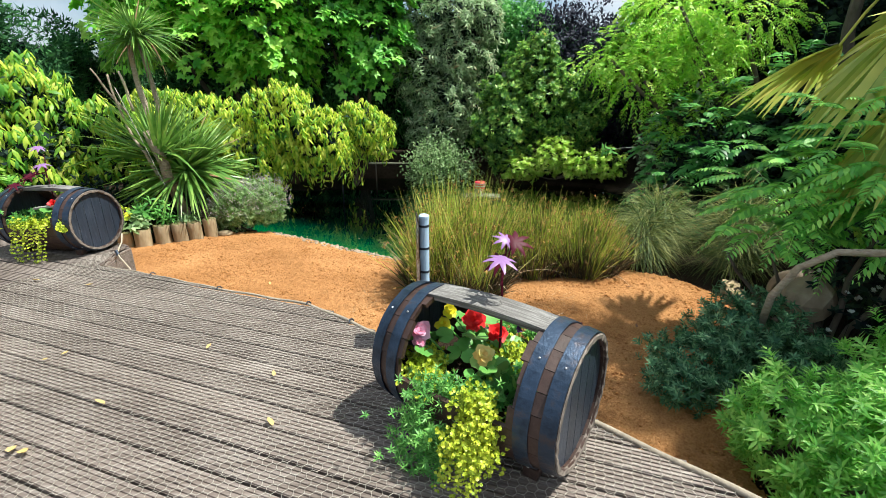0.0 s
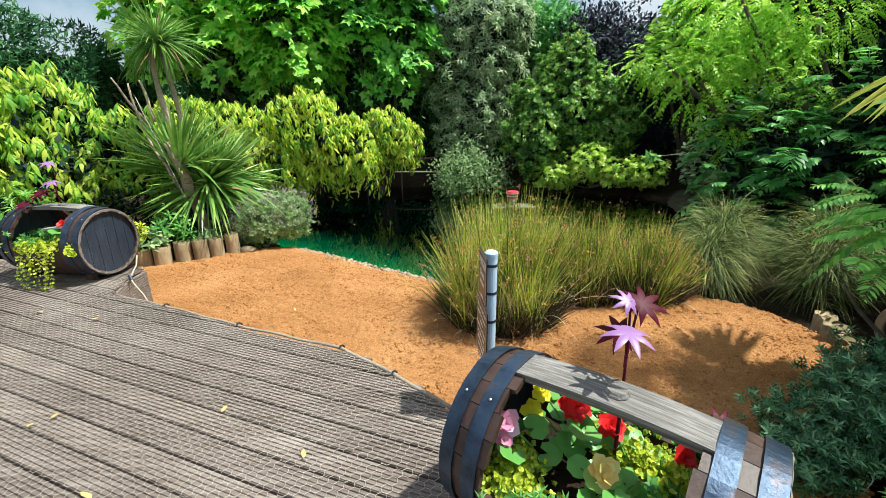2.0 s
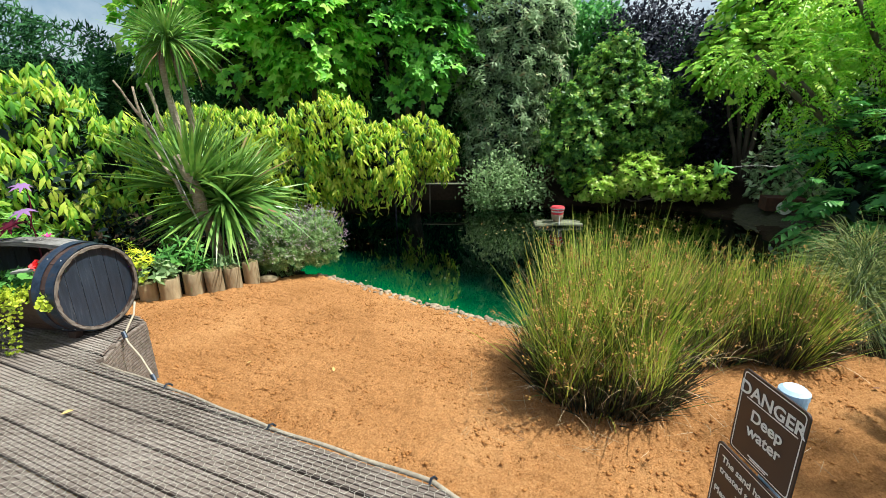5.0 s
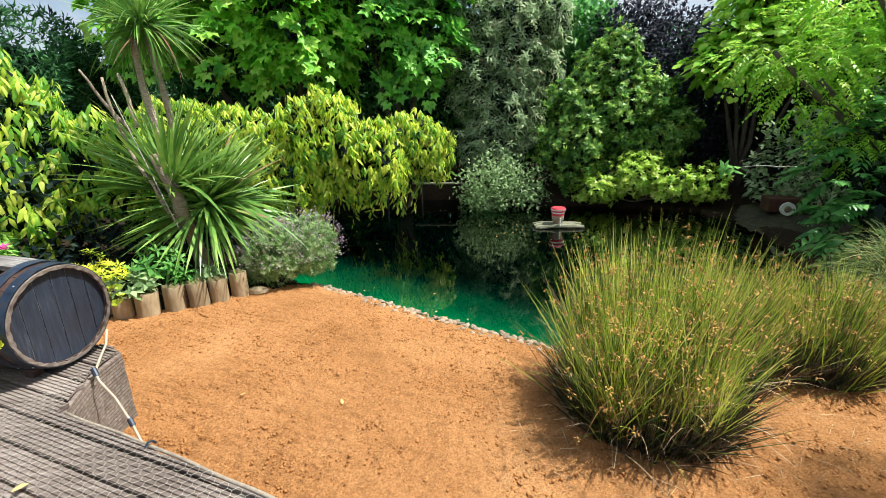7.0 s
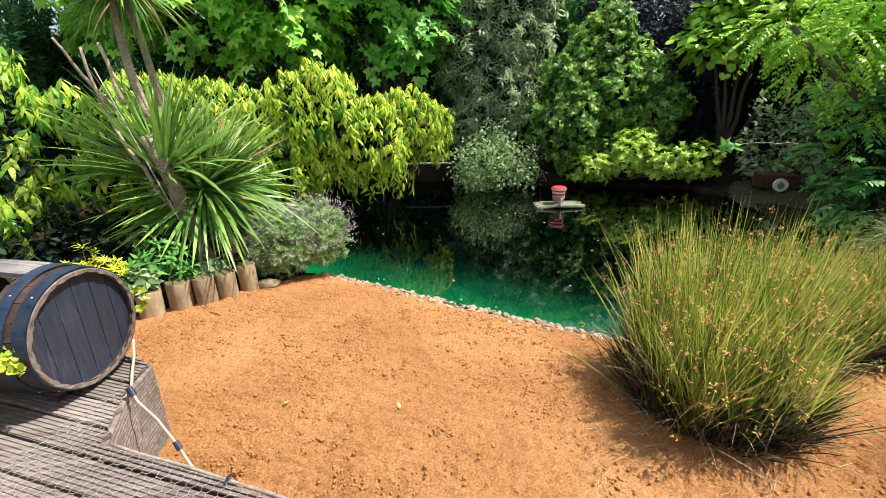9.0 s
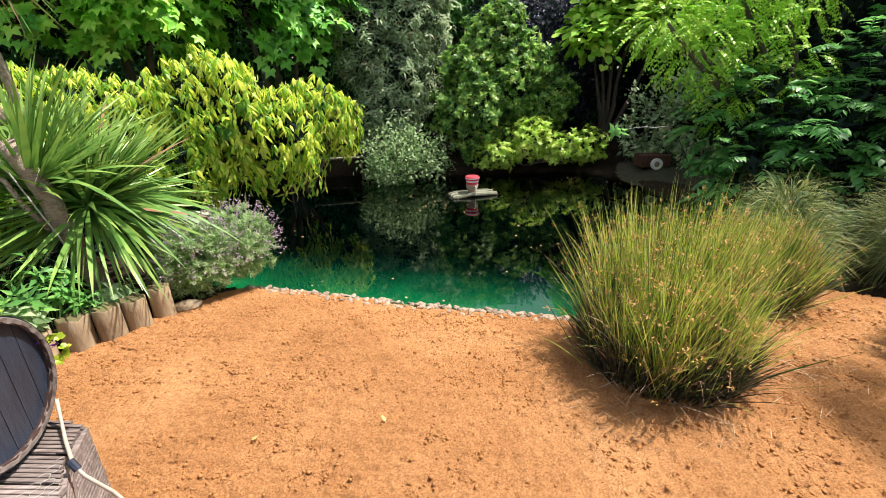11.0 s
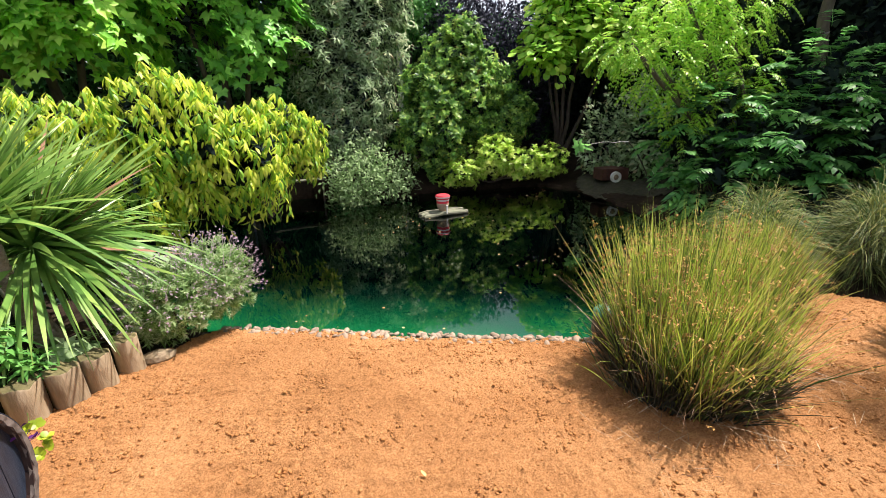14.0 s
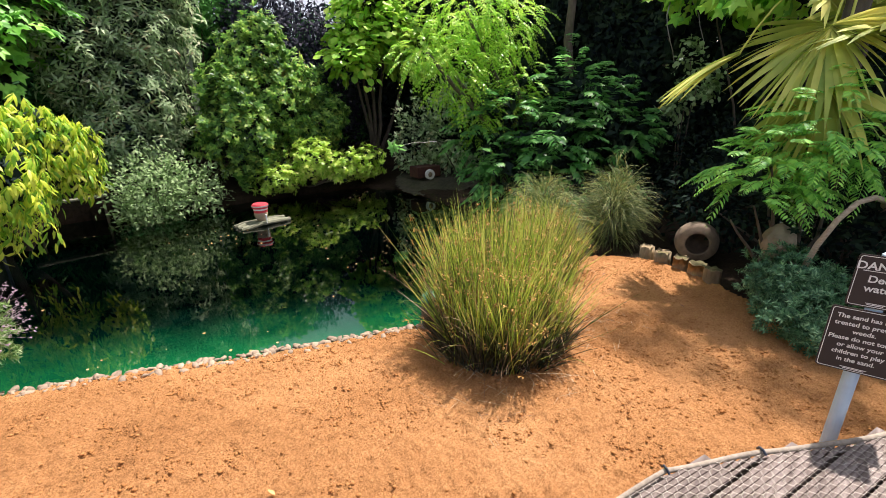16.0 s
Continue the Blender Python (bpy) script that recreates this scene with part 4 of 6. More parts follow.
# ---- far bank ----
lob = [(-6.8, 14.0, 4.0, 1.5, 1.3, 2.1), (-5.0, 13.7, 3.8, 1.3, 1.2, 1.9), (-6.0, 14.3, 5.6, 2.2, 1.4, 1.5), (-8.3, 13.6, 4.4, 1.2, 1.2, 1.8)]
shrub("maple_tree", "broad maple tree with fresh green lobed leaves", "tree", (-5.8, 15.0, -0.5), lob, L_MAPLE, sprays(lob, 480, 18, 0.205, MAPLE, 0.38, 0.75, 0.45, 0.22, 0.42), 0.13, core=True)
lob = [(-3.4, 14.2, 4.0, 1.1, 1.1, 1.9), (-2.1, 14.5, 3.7, 1.0, 1.0, 1.8), (-2.9, 14.6, 5.5, 1.6, 1.2, 1.4)]
shrub("maple_tree", "maple tree with darker cool green lobed leaves", "tree", (-2.7, 15.1, -0.5), lob, L_MAPLE_COOL, sprays(lob, 280, 17, 0.205, MAPLE, 0.37, 0.75, 0.45, 0.22, 0.42), 0.11, core=True)
lob = [(0.1, 14.7, 1.6, 1.0, 0.9, 1.3), (-0.7, 14.7, 2.6, 0.85, 0.8, 1.2), (0.5, 14.8, 3.0, 1.05, 0.9, 1.3), (-0.1, 14.9, 4.0, 1.2, 0.9, 1.0), (-0.4, 14.5, 0.7, 0.8, 0.7, 0.9), (1.1, 14.9, 3.9, 0.7, 0.7, 0.8)]
C, O = shell(lob, 2600, 0.25, 0.24)
shrub("grey_leaved_tree", "dense grey-green tree with narrow hanging leaves", "tree", (0.1, 15.0, -0.5), lob, L_OLIVE, whorls(C, O * 0.7 + rng.normal(size=C.shape) * 0.4 + np.array([0, 0, 0.6]), 8, 0.19, LANCE, -0.25), 0.09, core=True)
lob = [(1.75, 13.6, 0.8, 0.9, 0.8, 1.0), (2.8, 13.8, 1.4, 1.0, 0.8, 1.0), (2.6, 14.0, 2.4, 0.8, 0.7, 0.7), (2.85, 14.0, 3.0, 0.45, 0.5, 0.5), (3.7, 13.8, 0.8, 0.9, 0.7, 0.9), (4.2, 13.7, 1.2, 0.55, 0.55, 0.55), (3.5, 13.9, 1.9, 0.7, 0.6, 0.6), (1.9, 13.8, 1.7, 0.75, 0.6, 0.6)]
C, O = shell(lob, 3600, 0.22, 0.28)
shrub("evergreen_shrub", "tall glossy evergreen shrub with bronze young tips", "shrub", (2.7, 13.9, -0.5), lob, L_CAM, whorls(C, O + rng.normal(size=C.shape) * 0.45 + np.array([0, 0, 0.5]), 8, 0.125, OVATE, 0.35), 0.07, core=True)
lob = [(2.3, 13.0, -0.25, 0.55, 0.45, 0.33), (3.1, 12.8, 0.05, 0.5, 0.5, 0.42), (3.9, 12.7, -0.12, 0.55, 0.5, 0.36), (4.6, 12.6, -0.10, 0.5, 0.45, 0.38), (3.3, 12.9, 0.35, 0.36, 0.35, 0.28)]
C, O = shell(lob, 1300, 0.22, 0.34, 2.2)
shrub("golden_shrub", "low golden-yellow leaved shrub on the pond bank", "shrub", (3.3, 13.1, -0.6), lob, L_CHOISYA, whorls(C, O + rng.normal(size=C.shape) * 0.4 + np.array([0, 0, 0.7]), 7, 0.115, OVATE, 0.25), 0.03, core=True)
lob = [(-0.3, 13.1, -0.2, 0.75, 0.5, 0.6), (0.4, 13.2, -0.3, 0.6, 0.45, 0.5), (-0.5, 13.0, -0.5, 0.5, 0.4, 0.35)]
shrub("silver_shrub", "low silver-grey leaved shrub hanging over the water", "shrub", (0.0, 13.4, -0.6), lob, L_SILVER, foliage(lob, 520, 9, 0.10, OVATE, 0.11, 0.8, 0.2, 0.7, 0.3, 0.4), 0.03)
lob = [(4.6, 15.6, 2.6, 1.3, 1.1, 1.8), (3.6, 15.8, 3.3, 1.0, 1.0, 1.1), (5.6, 15.6, 1.8, 1.2, 1.0, 1.8)]
shrub("purple_shrub", "dark purple-leaved tall shrub in shade", "shrub", (4.2, 15.9, -0.5), lob, L_PURPLE, foliage(lob, 1400, 8, 0.15, OVATE, 0.12, 0.7, 0.1, 0.8, 0.3), 0.08)
lob = [(1.6, 16.2, 3.9, 1.0, 0.8, 0.9), (2.5, 16.4, 3.9, 1.0, 0.8, 0.8)]
shrub("background_tree", "green tree crown showing above the shrubs", "tree", (2.0, 16.6, -0.5), lob, L_DOG, foliage(lob, 500, 8, 0.18, OVATE, 0.14, 0.7, 0.1, 0.7, 0.3), 0.07)
lob = [(5.6, 13.8, 3.1, 0.75, 0.8, 0.55), (5.1, 13.5, 2.6, 0.6, 0.5, 0.45), (6.4, 13.6, 3.5, 0.9, 0.9, 0.6), (7.0, 13.1, 2.9, 0.8, 0.8, 0.6), (6.1, 13.9, 4.1, 0.9, 0.8, 0.5)]
shrub("catalpa_tree", "lime-green broad-leaved small tree", "tree", (6.3, 14.2, -0.5), lob, L_ROBINIA, sprays(lob, 330, 11, 0.2, ROUND, 0.36, 0.7, 0.4, 0.3, 0.25), 0.08, core=True)
lob = [(6.6, 11.0, 0.6, 0.8, 0.9, 1.3), (6.0, 12.0, 0.4, 0.7, 0.6, 1.0)]
shrub("shade_shrub", "dull grey-green shrub in deep shade behind the gravel", "shrub", (6.4, 11.6, -0.6), lob, L_OLIVE, foliage(lob, 420, 8, 0.16, OVATE, 0.1, 0.8, 0, 0.7, 0.3), 0.04)
lob = [(4.6, 8.9, 2.4, 0.7, 0.7, 0.6), (3.6, 8.5, 1.95, 0.55, 0.5, 0.5), (5.4, 8.8, 3.0, 0.9, 0.8, 0.7), (4.2, 8.4, 1.3, 0.35, 0.35, 0.55), (3.0, 8.6, 2.3, 0.5, 0.5, 0.4), (4.9, 8.0, 1.7, 0.4, 0.4, 0.7), (4.2, 8.8, 3.2, 0.9, 0.8, 0.6)]
C, O = shell(lob, 1000, 0.5, 0.25)
shrub("robinia_tree", "lime-yellow feathery-leaved robinia tree overhanging the pond", "tree", (6.35, 7.9, -0.6), lob, L_ROBINIA, fronds(C, O + rng.normal(size=C.shape) * 0.5, 0.32, 8, 0.085, OVATE, 0.6), 0.09)
rob = bpy.data.objects["robinia_tree"]
part("trunk", tube(bend((6.35, 7.75, -0.6), (6.45, 7.8, 4.6), (0.06, 0, 0), 9, 0.03), np.linspace(0.12, 0.07, 9), 9), M_BARK, rob, "grey fissured trunk", True)
for p0, p1, sg in (((6.4, 7.7, 2.2), (5.6, 7.4, 2.35), (0, 0, 0.1)), ((7.0, 6.0, 3.4), (6.6, 5.7, 2.0), (-0.5, 0, 0.1)), ((7.0, 6.0, 3.4), (6.4, 5.2, 2.15), (0.3, 0, 0.25))):
    part("bare_twig", tube(bend(p0, p1, sg, 8, 0.02), np.linspace(0.014, 0.005, 8), 5), M_GREYWOOD, rob)
lob = [(4.3, 7.6, 0.1, 0.7, 0.6, 0.6), (4.9, 7.2, 0.6, 0.8, 0.7, 0.8), (5.6, 7.2, 1.2, 0.8, 0.7, 0.9), (5.2, 6.9, 0.0, 0.9, 0.7, 0.7), (5.8, 6.5, 0.8, 0.7, 0.7, 0.8), (4.6, 8.3, 0.9, 0.7, 0.7, 0.7)]
C, O = shell(lob, 620, 0.25, 0.26)
shrub("dogwood_shrub", "layered deep green dogwood shrub with pointed leaves", "shrub", (5.3, 7.3, -0.6), lob, L_DOG, fronds(C, O * 0.8 + rng.normal(size=C.shape) * 0.35 + np.array([0, 0, 0.4]), 0.46, 7, 0.19, OVATE, 0.55, 0.7), 0.045, core=True)
# Near-black leaves stand for the shade beneath the hedge.
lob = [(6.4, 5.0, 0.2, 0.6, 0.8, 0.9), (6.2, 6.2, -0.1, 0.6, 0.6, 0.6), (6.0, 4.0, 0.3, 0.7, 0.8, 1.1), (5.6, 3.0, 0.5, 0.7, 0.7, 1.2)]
shrub("shade_shrub", "dark small-leaved shrub beneath the hedge, shade coloured into its leaves", "shrub", (6.3, 5.0, -0.6), lob, L_DARK, foliage(lob, 620, 8, 0.11, OVATE, 0.1, 0.8, 0, 0.8, 0.4), 0.035)
lob = [(6.3, 5.2, 1.7, 0.45, 0.4, 0.35), (6.5, 5.5, 1.3, 0.4, 0.3, 0.25), (6.4, 5.4, 2.2, 0.3, 0.25, 0.3)]
shrub("silver_sapling", "slender sapling with pale silvery round leaves", "sapling", (6.6, 5.4, -0.6), lob, L_SILVER, foliage(lob, 90, 6, 0.09, ROUND, 0.06, 0.7, 0, 0.8, 0.6), 0.02)
lob = [(6.2, 4.3, 3.2, 0.8, 0.9, 0.5), (5.8, 3.6, 3.5, 0.8, 0.7, 0.5), (6.6, 5.3, 3.4, 0.6, 0.7, 0.4)]
shrub("climbing_vine", "climbing vine with broad pale green leaves on the hedge", "vine", (7.0, 4.2, -0.6), lob, L_MAPLE, foliage(lob, 150, 6, 0.2, MAPLE, 0.15, 0.7, -0.2, 0.5, 0.5), 0.03)

# ---- weeping shrubs beside the water ----
def parasols(lobes, n, size, per=7, low=-0.75):
    """Rosettes of leaves that hang round each shoot's tip."""
    C, O = shell(lobes, n, 0.18, 0.13, 1.6, low)
    A = O * 0.45 + np.array([0, 0, 1.0]) + rng.normal(size=C.shape) * 0.2
    return whorls(C, A, per, size, DROOP, -1.1)


def strings(lobes, n, size, drop):
    """Leaves along hanging shoots below the skin of lobes."""
    C, O = shell(lobes, n, 0.1, 0.13, 1.6, -0.9)
    per = 11
    t = np.linspace(0.05, 1, per)
    L = drop * (0.5 + 0.8 * rng.random(n))
    P = np.repeat(C[:, None], per, 1)
    P[..., 2] -= L[:, None] * t
    P = P.reshape(-1, 3) + rng.normal(size=(n * per, 3)) * 0.03
    D = rng.normal(size=P.shape) * 0.4 + np.array([0, 0, -0.9])
    return leaves(P, D, rng.normal(size=P.shape) * 0.35 + np.repeat(O, per, 0) + np.array([0, 0, 0.4]), size * (0.6 + 0.6 * rng.random(len(P))), DROOP)


lob = [(-6.4, 10.6, 1.15, 0.9, 0.8, 0.75), (-5.4, 10.5, 1.05, 0.9, 0.8, 0.72), (-4.5, 10.4, 0.9, 0.9, 0.8, 0.75), (-3.55, 10.3, 1.15, 0.85, 0.8, 0.85), (-2.85, 10.3, 0.8, 0.7, 0.6, 0.75), (-4.3, 10.0, 0.5, 0.9, 0.6, 0.7)]
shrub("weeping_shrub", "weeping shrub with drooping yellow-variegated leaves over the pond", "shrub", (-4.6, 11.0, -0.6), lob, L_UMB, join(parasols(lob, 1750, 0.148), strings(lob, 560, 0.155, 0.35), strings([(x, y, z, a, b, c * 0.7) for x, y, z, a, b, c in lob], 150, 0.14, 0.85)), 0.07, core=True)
lob = [(-2.2, 11.7, 0.95, 0.65, 0.55, 0.65), (-1.75, 11.6, 0.8, 0.5, 0.45, 0.55), (-2.6, 11.5, 0.8, 0.5, 0.45, 0.5)]
shrub("weeping_shrub", "smaller weeping shrub with yellow-variegated leaves over water", "shrub", (-2.4, 12.0, -0.6), lob, L_UMB, join(parasols(lob, 620, 0.16, 7, -0.4), strings(lob, 190, 0.15, 0.14), strings([(-2.3, 11.4, 0.4, 0.3, 0.3, 0.3)], 16, 0.15, 0.8)), 0.05, core=True)
lob = [(-7.1, 7.9, 1.3, 0.75, 0.8, 1.0), (-6.1, 8.3, 0.85, 0.8, 0.7, 0.8), (-6.7, 7.3, 0.6, 0.6, 0.6, 0.65), (-7.9, 7.0, 1.4, 0.85, 0.8, 1.1), (-8.4, 6.0, 0.9, 0.85, 0.8, 0.95)]
shrub("variegated_shrub", "tall shrub with hanging yellow and green leaves", "shrub", (-7.2, 8.4, -0.6), lob, L_UMBGREEN, join(parasols(lob, 900, 0.20), strings(lob, 260, 0.19, 0.35), strings(lob, 60, 0.18, 0.7)), 0.06, core=True)

# ---- cordyline ----
YB = np.array((-4.8, 7.6, -0.58))
yucca = thing("cordyline", "cordyline palm with sword leaves and a cut pale trunk", "palm", YB)
for pts, r0, r1, lab in ((bend((-4.42, 7.45, -0.5), (-4.72, 7.32, 1.10), (0.05, -0.03, 0.0), 12, 0.010), 0.10, 0.072, "ringed pale sawn-off trunk"),
                         (bend(YB + np.array([0.05, 0.3, 0.2]), (-4.93, 7.9, 2.45), (0.0, 0.05, 0), 10, 0.006), 0.048, 0.036, ""),
                         (bend((-4.90, 7.75, 1.2), (-5.08, 7.85, 2.4), (-0.05, 0.02, 0), 8, 0.005), 0.05, 0.04, ""),
                         (bend((-4.62, 7.3, 0.3), (-5.18, 7.35, 1.95), (-0.12, 0, 0.05), 9, 0.008), 0.024, 0.014, "bare grey dead stem"),
                         (bend((-5.05, 7.45, 1.35), (-5.40, 7.32, 2.03), (-0.02, 0, 0), 7, 0.006), 0.022, 0.012, "bare grey dead stem"),
                         (bend((-5.0, 7.5, 1.4), (-5.10, 7.5, 2.0), (0.02, 0, 0), 7, 0.006), 0.03, 0.016, "bare grey dead stem"),
                         (bend((-4.45, 7.1, 0.2), (-5.0, 7.2, 1.75), (0.0, 0, 0), 6), 0.008, 0.005, "straight pale dry stalk")):
    part("trunk" if r0 > 0.06 else "stem", tube(pts, np.linspace(r0, r1, len(pts)), 10), M_YTRUNK if r0 > 0.01 else M_GREYWOOD, yucca, lab, True)
sword = {}
for mat, tag in ((L_SWORD, "g"), (L_DEAD, "d")):
    for i in range(8):
        v, f = blades(np.zeros((1, 3)), np.array([[0, 1.0, 0.0]]), 1.0, 0.034, (0.02, 0.1, 0.2, 0.3, 0.42, 0.55, 0.08, 0.7)[i], 7)
        sword[tag, i] = mesh_of("leaf", v, f, mat)


def rosette(c, n, length, low, lift=0.0, dead=0.0, clear=False):
    d = sphere_dirs(n * 4)
    d = d[(d[:, 2] > low)]
    if clear:
        d = d[~((d[:, 1] < -0.35) & (d[:, 2] > -0.05) & (d[:, 0] < 0.45) & (rng.random(len(d)) < 0.75))]
    d = d[:n]
    for k, w in enumerate(d):
        w = Vector(w)
        flat = 1 - abs(w.z)
        kind_ = "d" if (w.z < -0.35 and rng.random() < 0.8 * dead) or rng.random() < 0.12 * dead else "g"
        i = int(rng.integers(0, 3)) if w.z > 0.45 else int(rng.integers(1, 8))
        ob = new("leaf", sword[kind_, i])
        ob.parent = yucca
        s = length * (0.7 + 0.5 * rng.random())
        ob.matrix_local = Matrix.Translation(Vector(c) - Vector(YB) + w * 0.05 + Vector((0, 0, rng.random() * 0.15))) @ w.to_track_quat("Y", "Z").to_matrix().to_4x4() @ Matrix.Diagonal((s * 1.4, s, s, 1))


rosette((-4.45, 7.72, 0.32), 460, 1.12, -0.42, dead=0.2, clear=True)
rosette((-4.75, 7.52, 0.55), 230, 1.12, 0.3, clear=True)
rosette((-4.95, 7.85, 2.5), 250, 0.66, -0.8, dead=0.1)

# ---- rushes and broom ----
def rush(name, label, c, rx, ry, h, n, foot=0.5, tufts=16):
    """Many small leaning tufts that make one uneven clump."""
    ob = thing(name, label, "rush", (c[0], c[1], -0.58), "rush clumps")
    ta, tr = np.arange(tufts) * 2.4, np.sqrt((np.arange(tufts) + 0.5) / tufts)
    tc = np.stack([np.cos(ta) * tr, np.sin(ta) * tr], 1)
    th = 0.8 + 0.35 * rng.random(tufts)
    tl = rng.normal(size=(tufts, 2)) * 0.16
    k = rng.integers(0, tufts, n)
    loc = tc[k] + rng.normal(size=(n, 2)) * 0.13
    P = np.column_stack([c[0] + loc[:, 0] * rx * foot, c[1] + loc[:, 1] * ry * foot, np.full(n, -0.64)])
    lean = tc[k] * np.array([rx, ry]) * 0.10 / h + 0.8 * tl[k] + rng.normal(size=(n, 2)) * 0.15
    out = np.linalg.norm(loc, axis=1)
    L = h * th[k] * (0.35 + 0.75 * rng.random(n) ** 0.7) * (1 - 0.2 * np.minimum(out, 1.2) ** 2)
    loose = rng.random(n) < 0.12
    lean = lean + np.where(loose, 1.0, 0.0)[:, None] * (loc * 0.3 + rng.normal(size=(n, 2)) * 0.2)
    D = np.column_stack([lean, np.ones(n)])
    bendy = 0.05 * out + 0.5 * rng.random(n) ** 5
    dry = rng.random(n) < 0.2
    wide = 0.005 + 0.0055 * rng.random(n) ** 2
    tagged(part("stem_tuft", blades(P[~dry], D[~dry], L[~dry], wide[~dry], bendy[~dry], 5), L_RUSH, ob), kind="stuff")
    tagged(part("dry_stem_tuft", blades(P[dry], D[dry] + rng.normal(size=(int(dry.sum()), 3)) * 0.16, L[dry] * 0.9, 0.006, bendy[dry] + 0.1, 6), L_STRAW, ob), kind="stuff")
    q = rng.random(n) < 0.27
    up = 0.72 + 0.2 * rng.random(int(q.sum()))
    tip = P[q] + unit(D[q]) * (L[q] * up)[:, None]
    tip[:, 2] -= bendy[q] * L[q] * up ** 2.2
    m_ = len(tip)
    tagged(part("seed_head", leaves(np.repeat(tip, 7, 0) + rng.normal(size=(7 * m_, 3)) * 0.011, rng.normal(size=(7 * m_, 3)), np.tile((0, 0, 1.0), (7 * m_, 1)), 0.023, OVATE), L_RUSHHEAD, ob), kind="stuff")
    m_ = n // 90
    a = rng.random(m_) * 6.283
    P2 = np.array([c[0], c[1], -0.56]) + np.stack([np.cos(a) * rx, np.sin(a) * ry, 0 * a], 1) * foot
    D2 = np.stack([np.cos(a), np.sin(a), 0.3 + 1.6 * rng.random(m_)], 1) + rng.normal(size=(m_, 3)) * 0.7
    tagged(part("loose_straw", blades(P2, D2, 0.2 + 0.45 * rng.random(m_), 0.005, 0.4 + 0.6 * rng.random(m_), 6), L_STRAW, ob), kind="stuff")
    # Thatch of old stems, coloured dark to stand for shade at the foot.
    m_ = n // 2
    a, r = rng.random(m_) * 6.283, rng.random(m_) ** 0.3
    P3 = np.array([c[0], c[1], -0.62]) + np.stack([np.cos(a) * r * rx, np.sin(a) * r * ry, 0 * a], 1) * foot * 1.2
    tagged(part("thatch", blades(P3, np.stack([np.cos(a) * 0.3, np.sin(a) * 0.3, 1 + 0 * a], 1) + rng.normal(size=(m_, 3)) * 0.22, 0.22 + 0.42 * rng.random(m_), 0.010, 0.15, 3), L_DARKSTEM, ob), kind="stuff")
    return ob


rush("rush_clump", "large clump of green and straw-coloured soft rush", (0.18, 5.0), 0.80, 0.78, 1.42, 8200, 0.58, 34)
rush("rush_clump", "tall soft rush clump with brown seed heads at the water", (1.2, 5.62), 0.55, 0.45, 1.1, 3400, 0.7)
rush("rush_clump", "tall soft rush clump standing in the pond margin", (1.9, 5.55), 0.48, 0.4, 1.12, 3200, 0.7)


def broom(label, c, r, h, n, mat, up):
    ob = thing("broom_shrub", label, "shrub", (c[0], c[1], -0.6))
    C, O = shell([(c[0], c[1], -0.6 + h * 0.5, r * 0.65, r * 0.65, h * 0.45)], n, 0.7, 0.2)
    D = O * np.array([1, 1, 0.4]) + np.array([0, 0, up]) + rng.normal(size=O.shape) * 0.35
    part("foliage", blades(C, D, 0.3 + 0.25 * rng.random(n), 0.006, 0.25 + 0.5 * rng.random(n), 5), mat, ob)
    for k in range(9):
        a = k * 2.4
        part("stem", tube(bend((c[0], c[1], -0.62), (c[0] + r * 0.6 * math.cos(a), c[1] + r * 0.6 * math.sin(a), -0.6 + h * (0.5 + 0.05 * k)), (0, 0, 0.12), 6), np.linspace(0.012, 0.004, 6), 5), M_BARK, ob)
    return ob


broom("fine-stemmed green broom shrub arching over the bank", (3.1, 6.3), 0.5, 0.95, 2600, L_BROOM, 0.25)
broom("yellow-green fine-stemmed broom shrub with a tall shoot", (3.75, 5.45), 0.5, 1.05, 2600, L_BROOM, 0.5)
brm = bpy.data.objects["broom_shrub.001"]
sp = np.column_stack([3.72 + rng.normal(size=60) * 0.06, 5.42 + rng.normal(size=60) * 0.06, np.linspace(0.05, 0.75, 60)])
part("shoot", blades(sp, rng.normal(size=(60, 3)) * np.array([0.5, 0.5, 0.2]) + np.array([0, 0, 0.9]), 0.2, 0.009, 0.15, 4), L_BROOM, brm, "upright leafy shoot")
broom("fine-stemmed green broom shrub arching over the bank", (2.75, 5.9), 0.4, 0.7, 1500, L_BROOM, 0.2)

def herb(name, label, c, r, h, n, per, size, T, mat, flowers=None, tilt=0.25):
    ob = thing(name, label, "plant", (c[0], c[1], c[2]))
    a, q = rng.random(n) * 6.283, np.sqrt(rng.random(n))
    tip = np.stack([c[0] + np.cos(a) * q * r, c[1] + np.sin(a) * q * r, c[2] + h * (0.45 + 0.6 * rng.random(n)) * (1 - 0.35 * q)], 1)
    ax = np.stack([np.cos(a) * q, np.sin(a) * q, 1.0 + 0 * a], 1) + rng.normal(size=(n, 3)) * 0.15
    part("foliage", whorls(tip, ax, per, size, T, tilt), mat, ob)
    part("stems", blades(np.tile(np.array(c), (n, 1)) + (tip - np.array(c)) * np.array([0.3, 0.3, 0]), tip - np.array(c) - (tip - np.array(c)) * np.array([0.3, 0.3, 0]), np.linalg.norm(tip - np.array(c), axis=1), 0.006, 0.0, 2), mat, ob)
    if flowers:
        fm, k, fs, fT = flowers
        for i in range(k):
            p = tip[i % n] + np.array([rng.normal() * 0.02, rng.normal() * 0.02, 0.03])
            part("flower", whorls(p[None], np.array([[0.15, -0.5, 0.8]]), 11, fs, fT, 0.25), fm, ob)
    return ob


